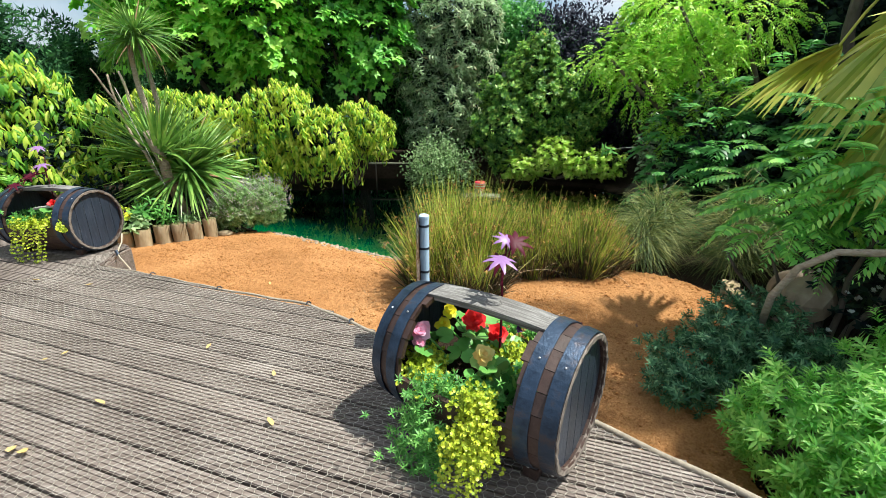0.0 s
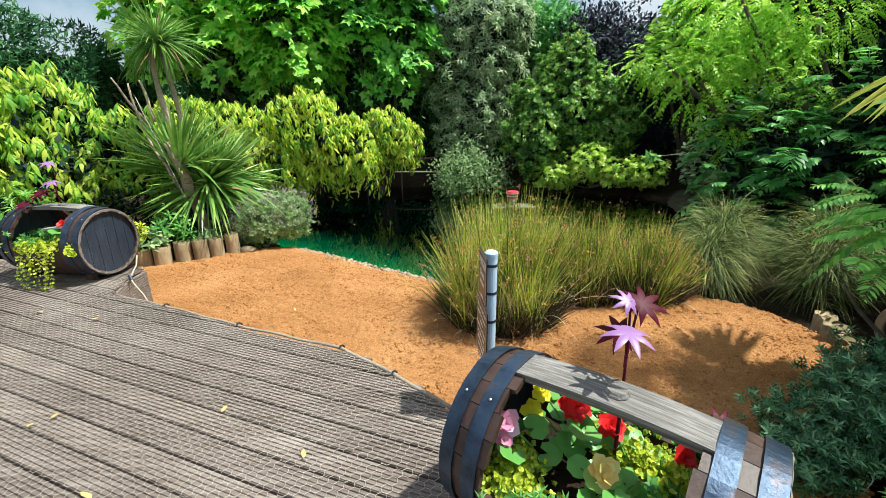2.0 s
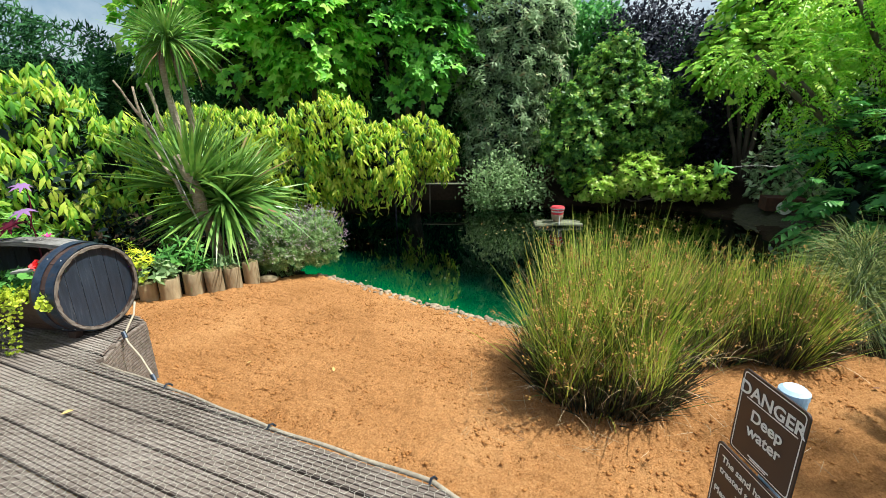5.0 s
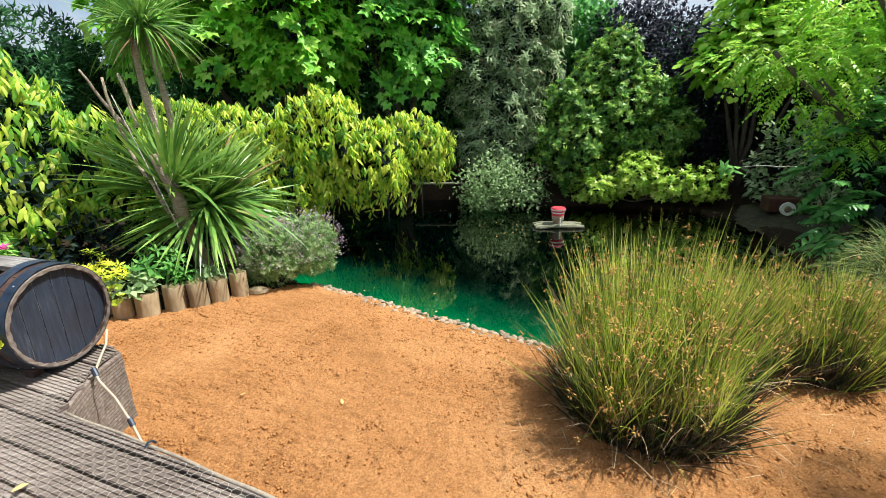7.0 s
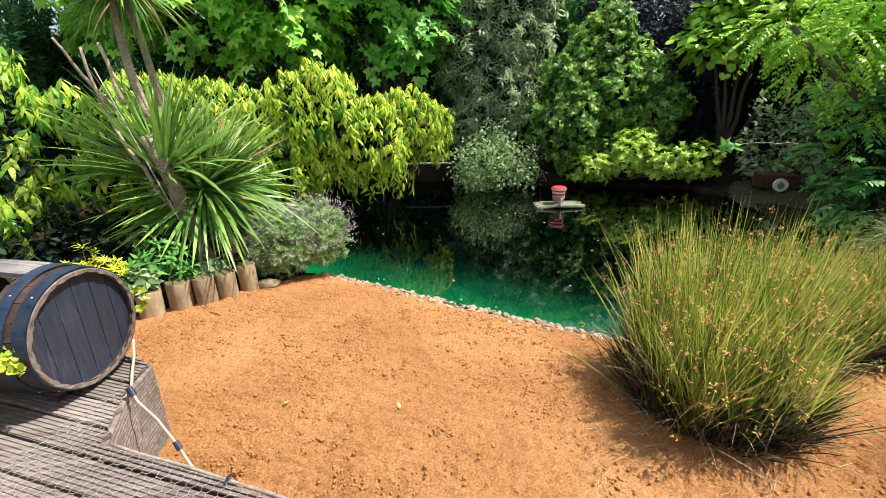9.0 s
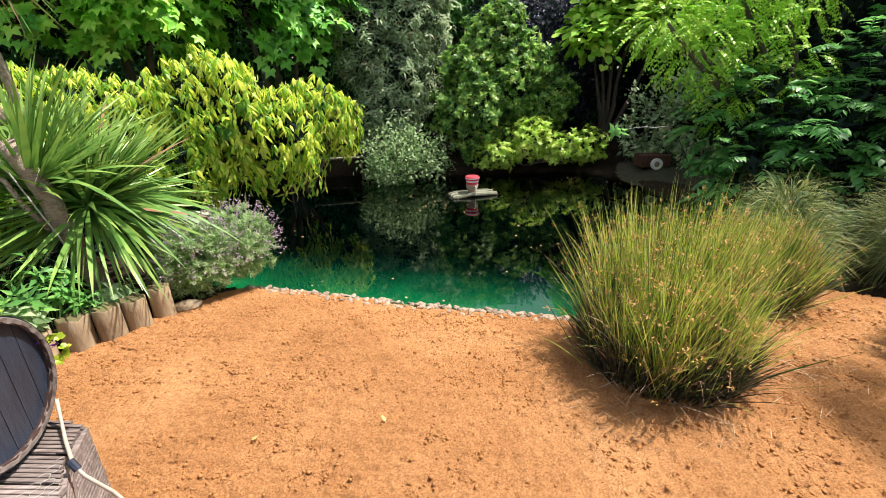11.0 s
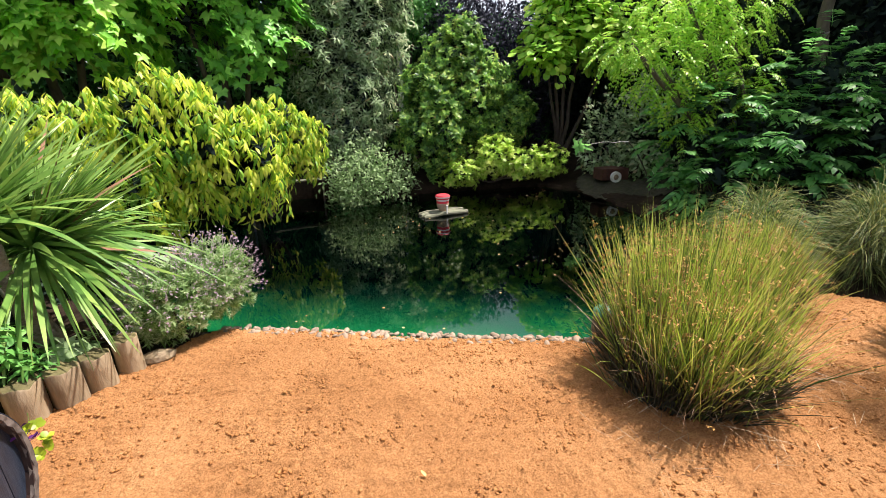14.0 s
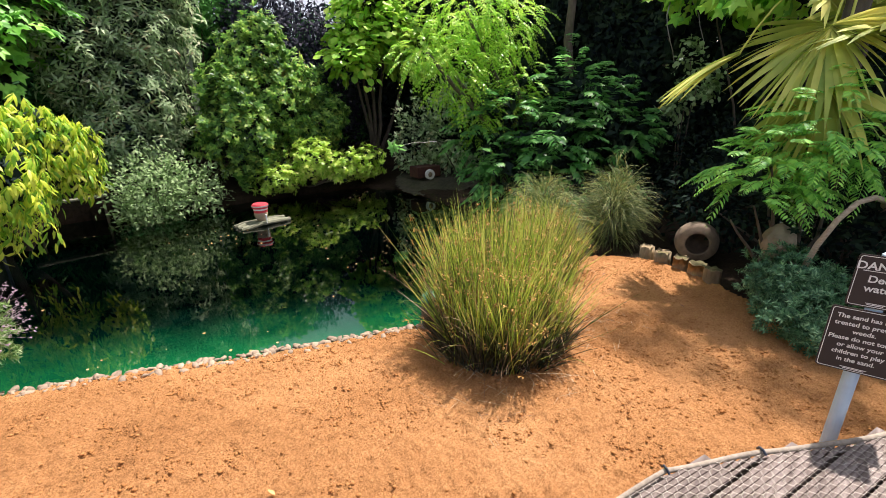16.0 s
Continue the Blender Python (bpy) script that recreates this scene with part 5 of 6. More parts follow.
# ---- right-hand bed ----
def lobes_shrub_whorl(name, label, base, lob, n, per, size, T, mat, tilt=0.4, jitter=0.35, up=0.6):
    C, O = shell(lob, n, 0.25, 0.15)
    geo = whorls(C, O + rng.normal(size=C.shape) * jitter + np.array([0, 0, up]), per, size, T, tilt)
    return shrub(name, label, "shrub", base, lob, mat, geo, 0.018)


lobes_shrub_whorl("leafy_shrub", "bright green bushy plant with whorled narrow leaves", (1.95, 1.95, -0.55), [(1.98, 2.1, -0.18, 0.36, 0.36, 0.36), (2.25, 1.75, -0.05, 0.42, 0.42, 0.42), (2.7, 2.0, 0.0, 0.5, 0.5, 0.48), (2.4, 1.35, -0.12, 0.45, 0.4, 0.43), (2.0, 1.65, -0.28, 0.35, 0.35, 0.28)], 1500, 18, 0.066, LANCE, L_HEBE, 0.45)
lob = [(2.0, 3.05, -0.33, 0.42, 0.32, 0.24), (2.4, 3.2, -0.18, 0.4, 0.35, 0.32), (1.8, 2.85, -0.42, 0.28, 0.25, 0.16), (2.5, 2.85, -0.25, 0.4, 0.35, 0.28)]
C, O = shell(lob, 1300, 0.4, 0.25)
shrub("juniper", "low blue-green juniper spreading over the sand", "shrub", (2.3, 3.05, -0.58), lob, L_JUNIPER, whorls(C, O + rng.normal(size=C.shape) * 0.45 + np.array([0, 0, 0.2]), 14, 0.055, LANCE, 0.6), 0.016)
jun = bpy.data.objects["juniper"]
for k in range(9):
    a = -2.6 + 0.25 * k
    part("bare_twig", tube(bend((2.25, 2.95, -0.5), (2.25 + 0.55 * math.cos(a), 2.95 + 0.5 * math.sin(a), -0.42 + 0.03 * (k % 3)), (0, 0, 0.06), 6, 0.01), np.linspace(0.006, 0.002, 6), 4), M_GREYWOOD, jun)
lob = [(2.75, 3.6, 0.45, 0.45, 0.4, 0.3), (2.95, 3.55, 0.85, 0.5, 0.45, 0.4), (3.2, 3.2, 1.2, 0.5, 0.5, 0.4), (3.4, 2.95, 0.95, 0.45, 0.45, 0.3), (2.5, 3.75, 0.32, 0.35, 0.3, 0.2), (3.3, 3.55, 0.5, 0.4, 0.4, 0.35)]
C, O = shell(lob, 380, 0.4, 0.2)
clear = ((C[:, 2] > 0.62) | ((C[:, 1] < 3.5) & (C[:, 2] > 0.45))) & ((C[:, 1] > 3.2) | (C[:, 2] > 0.8))
C, O = C[clear], O[clear]
shrub("sumac", "cut-leaved sumac with ferny arching green leaves", "shrub", (3.0, 3.2, -0.58), lob, L_SUMAC, fronds(C, O * np.array([1, 1, 0.5]) + rng.normal(size=C.shape) * 0.3 + np.array([-0.1, 0, 0.2]), 0.38, 13, 0.10, SLASH, 0.45, 0.85), 0.03)
smc = bpy.data.objects["sumac"]
part("bent_trunk", tube([(2.42, 3.08, -0.1), (2.40, 3.02, 0.2), (2.46, 2.93, 0.45), (2.60, 2.83, 0.60), (2.8, 2.72, 0.63), (3.1, 2.62, 0.56), (3.5, 2.6, 0.4)], [0.026, 0.025, 0.024, 0.024, 0.026, 0.03, 0.034], 9), M_YTRUNK, smc, "bent pale bare trunk", True)
herb("white_flowers", "white-flowered leafy plant behind the bent trunk", (3.2, 3.25, -0.6), 0.34, 1.25, 40, 8, 0.06, OVATE, L_DARK, (L_WHITEFL, 26, 0.022, ROUND))
# The bed's shade is put into this shrub's near-black leaf colour.
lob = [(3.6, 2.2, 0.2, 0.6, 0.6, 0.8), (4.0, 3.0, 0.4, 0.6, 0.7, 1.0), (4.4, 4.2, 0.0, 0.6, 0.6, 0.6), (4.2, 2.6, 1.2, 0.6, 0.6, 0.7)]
shrub("shade_shrub", "dark evergreen shrub filling the bed, shade coloured into its leaves", "shrub", (4.0, 2.8, -0.6), lob, L_DARK, foliage(lob, 620, 8, 0.12, OVATE, 0.1, 0.8, 0, 0.8, 0.4), 0.035)

palm = thing("fan_palm", "fan palm with yellowing stiff pleated fans", "palm", (3.9, 3.2, -0.6))
part("trunk", tube(bend((3.9, 3.2, -0.65), (3.85, 3.25, 3.15), (0.04, 0, 0), 16, 0.012), np.linspace(0.13, 0.10, 16), 10), M_BARK, palm, "fibrous dark trunk", True)


def fan(centre, out, radius, label, spread=2.3, n=34, droop=0.22, mat=L_PALM):
    """One pleated fan on its stalk."""
    c, o = Vector(centre), Vector(out).normalized()
    side = o.cross(Vector((0, 0, 1))).normalized()
    top = side.cross(o)
    a = np.linspace(-spread, spread, n)
    D = np.cos(a)[:, None] * np.array(o) + np.sin(a)[:, None] * np.array(side) + 0.04 * (np.arange(n) % 2)[:, None] * np.array(top)
    L = radius * (0.78 + 0.22 * np.cos(a * 0.6)) * (0.95 + 0.1 * rng.random(n))
    W = radius * 2 * spread / n * 1.15
    f = part("fan", blades(np.tile(np.array(c), (n, 1)), D, L, W, droop * (0.7 + 0.6 * rng.random(n)), 6), mat, palm, label)
    part("stalk", tube(bend((3.85, 3.25, 3.0), c, (0.1 * (c.x - 3.85), 0.1 * (c.y - 3.25), 0.1), 7), np.linspace(0.016, 0.010, 7), 6), L_PALM, palm)
    return f


fan((3.3, 3.36, 2.15), (-0.5, 0.12, -0.75), 0.92, "yellow-green pleated fan", 2.1, 46)
fan((3.3, 4.1, 1.97), (-0.08, 0.8, -0.42), 0.85, "yellowing pleated fan", 0.7, 16)
fan((3.3, 3.25, 1.57), (-0.45, 0.25, -0.8), 0.8, "yellow drooping fan", 1.5, 30, 0.3)
fan((3.5, 2.9, 2.1), (-0.5, -0.5, 0.15), 0.85, "yellow-green pleated fan", 2.0)
fan((3.8, 3.5, 2.5), (0.1, 0.6, 0.7), 0.85, "green upright fan", 2.0)
fan((4.2, 3.1, 2.4), (0.7, -0.2, 0.6), 0.85, "green upright fan", 2.0)
for k in range(5):
    a = -1.2 + 0.6 * k
    fan((3.9 + 0.45 * math.cos(a), 3.25 + 0.5 * math.sin(a), 3.3 + 0.06 * k), (math.cos(a), math.sin(a), 0.3), 0.8, "green pleated fan of the crown", 2.3, 34)

# Added crown, high out of view, only there to shade a strip of sand.
lob = [(5.5, 2.8, 7.8, 0.45, 0.6, 0.5), (5.5, 3.6, 7.9, 0.45, 0.6, 0.5), (5.5, 4.3, 7.8, 0.4, 0.5, 0.4)]
shrub("added_shade_tree", "tall unseen broad-leaved tree added to cast shade on the sandy corner", "tree", (7.0, 3.4, -0.6), lob, L_DOG, sprays(lob, 120, 10, 0.14, OVATE, 0.3, 0.7, 0.3, 0.5, 0.3), 0.11)

# terracotta urn lying on its side
UC, UD = Vector((3.5, 4.2, -0.32)), Vector((-0.93, -0.25, 0.12)).normalized()
urn = thing("urn", "old terracotta urn lying on its side, mouth open", "urn", (UC.x, UC.y, -0.6))
prof = [(0.02, 0.14), (0.0, 0.165), (-0.015, 0.215), (-0.05, 0.245), (-0.12, 0.26), (-0.25, 0.27), (-0.4, 0.22), (-0.5, 0.12), (-0.51, 0.0), (-0.47, 0.0), (-0.38, 0.17), (-0.22, 0.21), (-0.08, 0.17), (0.0, 0.135)]
ub = []
q = UD.to_track_quat("X", "Z").to_matrix()
for x, r in prof:
    for k in range(28):
        a = 2 * math.pi * k / 28
        ub.append(tuple(UC + q @ Vector((x, r * math.cos(a), r * math.sin(a)))))
uf = []
for i in range(len(prof)):
    i2 = (i + 1) % len(prof)
    for k in range(28):
        uf.append((i * 28 + k, i * 28 + (k + 1) % 28, i2 * 28 + (k + 1) % 28, i2 * 28 + k))
part("body", (np.array(ub), uf), M_TERRA, urn, smooth=True)

# ---- log edgings ----
def log_stump(x, y, r, top, tilt=0.0):
    ob = thing("log_stump", "short upright log edging stump, weathered and mossy on top", "log edging", (x, y, -0.62), "log edging")
    n = 14
    rad = r * (1 + 0.06 * np.sin(np.arange(n) * 1.9 + x * 9) + 0.04 * rng.normal(size=n))
    v, f = [], []
    lean = rng.normal(size=2) * 0.015 + np.array([tilt, 0])
    for z, s in ((-0.68, 1.04), (-0.55, 1.02), (-0.42, 0.99), (top - 0.012, 1.0), (top, 0.94)):
        for k in range(n):
            a = 2 * math.pi * k / n
            h = (z + 0.68)
            v.append((x + rad[k] * s * math.cos(a) + lean[0] * h, y + rad[k] * s * math.sin(a) + lean[1] * h, z + (0.012 * math.sin(k * 2.2 + x * 5) if z > top - 0.02 else 0)))
    for i in range(4):
        for k in range(n):
            f.append((i * n + k, i * n + (k + 1) % n, (i + 1) * n + (k + 1) % n, (i + 1) * n + k))
    part("log", (np.array(v), f), M_STUMP, ob, smooth=True)
    cap = v[-n:] + [(x, y, top + 0.006)]
    part("cut_face", (np.array(cap), [(k, (k + 1) % n, n) for k in range(n)]), M_STUMPTOP, ob, "mossy sawn end", True)


for x, y, r, top in ((-4.80, 6.42, 0.10, -0.33), (-4.58, 6.50, 0.118, -0.29), (-4.36, 6.64, 0.115, -0.27), (-4.16, 6.76, 0.105, -0.27), (-4.00, 6.91, 0.102, -0.29), (-3.84, 7.08, 0.10, -0.27)):
    log_stump(x, y, r, top)
for x, y, r, top in ((3.32, 4.75, 0.09, -0.47), (3.24, 4.52, 0.10, -0.46), (3.16, 4.28, 0.09, -0.44), (3.04, 4.06, 0.10, -0.42), (2.90, 3.86, 0.09, -0.40)):
    log_stump(x, y, r, top)


def rock(name, label, c, s, mat=M_STONE, parent=None, seed=0):
    bm = bmesh.new()
    bmesh.ops.create_icosphere(bm, subdivisions=2, radius=1)
    for v in bm.verts:
        k = 1 + 0.22 * noise.noise(v.co * 1.3 + Vector((seed * 3.1, seed, 0)))
        v.co = Vector((v.co.x * s[0] * k, v.co.y * s[1] * k, v.co.z * s[2] * k))
    geo = taken(bm)
    ob = thing(name, label, "stone", c)
    part("stone", (geo[0] + np.array(c), geo[1]), mat, ob)
    return ob


rock("edging_rock", "flat brown edging rock beside the log stumps", (-3.66, 7.16, -0.56), (0.14, 0.09, 0.07), M_STUMP, seed=2)
rock("bed_rock", "pale rounded rock in the shaded bed", (2.95, 3.35, 0.02), (0.22, 0.16, 0.2), M_STONE, seed=5)
rock("bed_rock", "dark support rock beneath the pale one", (2.97, 3.37, -0.36), (0.2, 0.16, 0.3), M_BARK, seed=8)

# ---- lavender and bed plants ----
lob = [(-3.55, 7.5, -0.2, 0.42, 0.36, 0.36), (-3.2, 7.75, -0.15, 0.4, 0.35, 0.38), (-3.75, 7.55, -0.25, 0.3, 0.3, 0.3)]
C, O = shell(lob, 1500, 0.35, 0.14)
lav = shrub("lavender", "rounded grey-green lavender bush with faded flower spikes", "shrub", (-3.45, 7.6, -0.6), lob, L_LAV, whorls(C, O + rng.normal(size=C.shape) * 0.35 + np.array([0, 0, 0.3]), 12, 0.06, LANCE, 0.8), 0.014)
C, O = shell(lob[:2], 760, 0.08, 0.14, low=-0.2)
D = O + rng.normal(size=O.shape) * 0.3 + np.array([0, 0, 0.3])
tagged(part("flower_spike", join(blades(C, D, 0.14, 0.003, 0.05, 2), leaves(np.repeat(C + unit(D) * 0.12, 4, 0), rng.normal(size=(3040, 3)) * 0.5 + np.repeat(unit(D), 4, 0), np.tile((0, 0, 1.0), (3040, 1)), 0.022, OVATE)), L_LAVFLOWER, lav, "faded mauve flower spikes"), kind="stuff")


BED = -0.42
herb("lupin", "bright green plant with hand-shaped leaves behind the logs", (-4.58, 6.78, BED), 0.26, 0.66, 34, 8, 0.15, LANCE, L_LUPIN, None, 0.15)
herb("lupin", "small bright green hand-leaved plant over a log", (-4.3, 6.78, BED), 0.14, 0.36, 9, 8, 0.13, LANCE, L_LUPIN, None, 0.15)
herb("yellow_flowers", "clump of yellow daisy-like flowers", (-4.95, 6.4, BED), 0.22, 0.68, 24, 10, 0.09, LANCE, L_JENNY, (L_YELFL, 18, 0.06, LANCE))
herb("lambs_ear", "silvery rosette plant by the logs", (-4.25, 7.15, BED), 0.2, 0.2, 12, 9, 0.13, OVATE, L_SILVER, None, 0.2)
herb("lambs_ear", "silvery leafy plant behind the barrel", (-4.72, 6.55, BED), 0.24, 0.42, 22, 9, 0.12, OVATE, L_SILVER, None, 0.2)
herb("lambs_ear", "silvery leafy plant behind the barrel", (-5.5, 6.2, BED), 0.35, 0.5, 26, 9, 0.13, OVATE, L_SILVER, None, 0.2)
herb("garden_phlox", "leafy green plant with a single magenta flower", (-6.2, 6.3, BED), 0.4, 1.0, 60, 14, 0.11, LANCE, L_HEBE, (L_MAGENTA, 1, 0.06, OVATE))
herb("garden_phlox", "leafy green plant in the bed behind the barrel", (-6.9, 5.9, BED), 0.45, 1.05, 60, 14, 0.11, LANCE, L_HEBE)
# Shade under the variegated shrub, coloured into near-black leaves.
lob = [(-6.0, 7.4, -0.2, 0.6, 0.5, 0.4), (-5.4, 8.6, -0.2, 0.6, 0.5, 0.5), (-7.2, 6.7, -0.1, 0.6, 0.5, 0.5)]
shrub("shade_shrub", "dark low shrub under the variegated leaves, their shade coloured in", "shrub", (-6.0, 7.5, -0.6), lob, L_DARK, foliage(lob, 420, 8, 0.12, OVATE, 0.1, 0.8, 0, 0.8, 0.4), 0.02)

# ---- warning sign ----
post = thing("warning_sign", "pale blue-grey post with two dark warning plates", "sign", (-0.085, 2.745, -0.6))
pv, pf = tube([(-0.085, 2.745, -0.66), (-0.085, 2.745, 0.846)], 0.031, 20)
part("post", (pv, pf), M_POST, post, smooth=False)
part("cap", tube([(-0.085, 2.745, 0.846), (-0.085, 2.745, 0.862), (-0.085, 2.745, 0.870)], [0.033, 0.033, 0.024], 20), M_POST, post, "rounded post cap")
for z in (0.80, 0.655, 0.50, 0.32):
    part("clip", tube([(-0.085, 2.745, z - 0.007), (-0.085, 2.745, z + 0.007)], 0.0328, 16), M_STRAP, post, "dark metal clip")


def plate(y0, y1, z0, z1, lines):
    """A rounded plate facing -x with a thin white border and white words."""
    def rounded(a, b, c, d, r, x):
        pts = []
        for cy, cz, s in ((b - r, d - r, 0), (a + r, d - r, 90), (a + r, c + r, 180), (b - r, c + r, 270)):
            for k in range(5):
                g = radians(s + 22.5 * k)
                pts.append((x, cy + r * math.cos(g), cz + r * math.sin(g)))
        return pts
    o, i = rounded(y0, y1, z0, z1, 0.014, -0.121), rounded(y0, y1, z0, z1, 0.014, -0.126)
    n = len(o)
    pl = part("plate", (np.array(o + i), [tuple(range(n)), tuple(range(2 * n - 1, n - 1, -1))] + [(k, n + k, n + (k + 1) % n, (k + 1) % n) for k in range(n)]), M_SIGN, post, "dark brown-black plate with white words")
    e = 0.006
    a, b = rounded(y0 + e, y1 - e, z0 + e, z1 - e, 0.011, -0.1267), rounded(y0 + e + 0.003, y1 - e - 0.003, z0 + e + 0.003, z1 - e - 0.003, 0.009, -0.1267)
    part("border", (np.array(a + b), [(k, n + k, n + (k + 1) % n, (k + 1) % n) for k in range(n)]), M_WHITE, pl)
    mid = (y0 + y1) / 2
    for text, z, size in lines:
        cu = bpy.data.curves.new("lettering", "FONT")
        cu.body, cu.size, cu.align_x, cu.extrude, cu.offset = text, size, "CENTER", 0.0004, size * 0.02
        tmp = bpy.data.objects.new("lettering", cu)
        scene.collection.objects.link(tmp)
        bpy.context.view_layer.update()
        me = bpy.data.meshes.new_from_object(tmp)
        bpy.data.objects.remove(tmp)
        me.materials.clear()
        me.materials.append(M_WHITE)
        ob = new("lettering", me)
        ob.parent = pl
        ob.matrix_local = Matrix.Translation(-Vector(post.location)) @ Matrix(((0, 0, -1, -0.1272), (-1, 0, 0, mid), (0, 1, 0, z), (0, 0, 0, 1)))
    w = (y1 - y0) * 0.17
    for dz, hw in ((0.020, w), (0.014, w * 0.8)):
        part("small_print", box(-0.1272, mid - hw, z0 + dz, -0.1262, mid + hw, z0 + dz + 0.0035), M_WHITE, pl, "small unreadable maker's line")
    hub = Vector((-0.0385, 0, 0))
    pl.matrix_local = Matrix.Translation(hub) @ Matrix.Rotation(radians(8), 4, "Z") @ Matrix.Translation(-hub)
    return pl


up_ = plate(2.648, 2.852, 0.612, 0.862, [("DANGER", 0.795, 0.050), ("Deep", 0.735, 0.046), ("water", 0.690, 0.046)])
part("underline", box(-0.1272, 2.67, 0.786, -0.1262, 2.83, 0.789), M_WHITE, up_)
plate(2.612, 2.890, 0.272, 0.598, [("The sand has been", 0.545, 0.030), ("treated to prevent", 0.508, 0.030), ("weeds.", 0.471, 0.030), ("Please do not touch", 0.434, 0.030), ("or allow your", 0.397, 0.030), ("children to play", 0.360, 0.030), ("in the sand.", 0.323, 0.030)])

# ---- hose over the deck corner ----
hose = thing("hose", "pale flexible hose tied over the deck corner", "hose", (-3.44, 4.5, 0))
part("pipe", tube([(-3.62, 4.86, 0.12), (-3.60, 4.80, 0.035), (-3.53, 4.66, 0.022), (-3.44, 4.50, 0.012), (-3.40, 4.47, -0.03), (-3.32, 4.46, -0.14), (-3.22, 4.42, -0.29), (-3.08, 4.32, -0.43), (-2.92, 4.18, -0.52), (-2.8, 4.05, -0.55), (-2.7, 3.95, -0.55)], 0.008, 9), M_PIPE, hose, smooth=True)
for c in ((-3.44, 4.50, 0.012), (-3.22, 4.42, -0.29)):
    part("joint", tube([np.array(c) + np.array([-0.015, 0.01, 0.02]), np.array(c) + np.array([0.015, -0.01, -0.02])], 0.016, 9), M_STRAP, hose, "dark joint")

# ---- pond objects ----
raft = thing("raft", "small driftwood raft floating on the pond", "raft", (0.93, 11.2, WATER))
for k in range(5):
    y = 11.05 + 0.075 * k
    part("plank", tube(bend((0.45 + 0.05 * (k % 2), y, WATER + 0.02), (1.45 - 0.07 * (k % 3), y + 0.04, WATER + 0.03), (0, 0, 0.02), 6, 0.006), 0.04, 7), M_DRIFT, raft)
pot = thing("raft_pot", "pale pot with a red and white cloth on top", "pot", (0.93, 11.2, WATER + 0.06))
part("body", tube([(0.93, 11.2, WATER + 0.05), (0.93, 11.2, WATER + 0.09), (0.93, 11.2, WATER + 0.17), (0.93, 11.2, WATER + 0.24), (0.93, 11.2, WATER + 0.27)], [0.05, 0.08, 0.12, 0.13, 0.11], 16), M_STONE, pot, smooth=True)
for z0, z1, r0, r1, mm in ((0.25, 0.30, 0.125, 0.13, M_RED), (0.30, 0.33, 0.13, 0.138, M_WHITE), (0.33, 0.365, 0.138, 0.15, M_RED), (0.365, 0.39, 0.15, 0.158, M_WHITE), (0.39, 0.42, 0.158, 0.13, M_RED)):
    part("cloth_band", tube([(0.93, 11.2, WATER + z0), (0.93, 11.2, WATER + z1)], [r0, r1], 18), mm, pot)
part("peg", tube([(0.95, 11.04, WATER + 0.05), (0.95, 11.04, WATER + 0.22)], 0.015, 6), M_WHITE, pot)
gp = thing("glazed_pot", "small terracotta pot with a green glazed rim at the water", "pot", (0.14, 5.84, -0.76))
part("body", tube([(0.14, 5.84, -0.76), (0.14, 5.84, -0.6), (0.14, 5.84, -0.42)], [0.06, 0.10, 0.095], 16), M_TERRA, gp, smooth=True)
part("rim", tube([(0.14, 5.84, -0.42), (0.14, 5.84, -0.38), (0.14, 5.84, -0.34)], [0.10, 0.095, 0.05], 16), M_GREENGLAZE, gp, "green glazed lid", True)

jetty = thing("jetty_plank", "thin grey wooden plank jutting over the far water", "plank", (-1.6, 13.7, -0.25))
part("plank", box(-2.3, 13.6, -0.24, -0.98, 13.8, -0.205, 0.01), M_DRIFT, jetty)
for x in (-2.1, -1.05):
    part("post", box(x - 0.02, 13.72, -2.0, x + 0.02, 13.76, -0.24, 0.006), M_BARK, jetty)
flood = thing("garden_spotlight", "small dark garden spotlight on a stake among the leaves", "spotlight", (-2.7, 11.7, -0.6))
part("stake", tube([(-2.7, 11.75, -1.2), (-2.7, 11.72, 0.22)], 0.02, 7), M_STRAP, flood)
part("housing", moved(box(-0.12, -0.06, -0.09, 0.12, 0.06, 0.09, 0.02), Matrix.Translation((-2.7, 11.7, 0.3)) @ Matrix.Rotation(0.4, 4, "X")), M_STRAP, flood, "dark grey housing")

bank = new("gravel_bank", mesh_of("gravel_bank", *grid(np.arange(4.3, 6.9, 0.07), np.arange(9.6, 12.2, 0.07), lambda X, Y: -0.80 + 0.30 * np.clip((X - 4.4) * 0.75 + (Y - 10.6) * 0.25, -0.3, 1) + 0.05 * np.random.default_rng(5).random(X.shape), lambda X, Y: (X - 5.7) ** 2 / 1.15 ** 2 + (Y - 10.9) ** 2 / 1.25 ** 2 < 1), M_GRAVEL, True))
tagged(bank, "mossy pale gravel bank at the water's far side", "gravel", kind="structure")
cart = thing("planter_cart", "rusty brown box cart with one white wheel on gravel", "cart", (5.6, 11.2, -0.5))
part("body", moved(box(-0.35, -0.22, 0.06, 0.35, 0.22, 0.34, 0.015), Matrix.Translation((5.55, 11.25, -0.52)) @ Matrix.Rotation(-0.25, 4, "Z")), M_RUST, cart)
whl = part("wheel", tube([(5.42, 10.97, -0.36), (5.40, 10.91, -0.36)], 0.13, 20), M_WHITE, cart, "white wheel")
part("hub", tube([(5.40, 10.912, -0.36), (5.395, 10.885, -0.36)], [0.07, 0.04], 14), M_STONE, whl)
part("axle", tube([(5.42, 10.97, -0.36), (5.6, 11.45, -0.36)], 0.02, 8), M_RUST, cart)
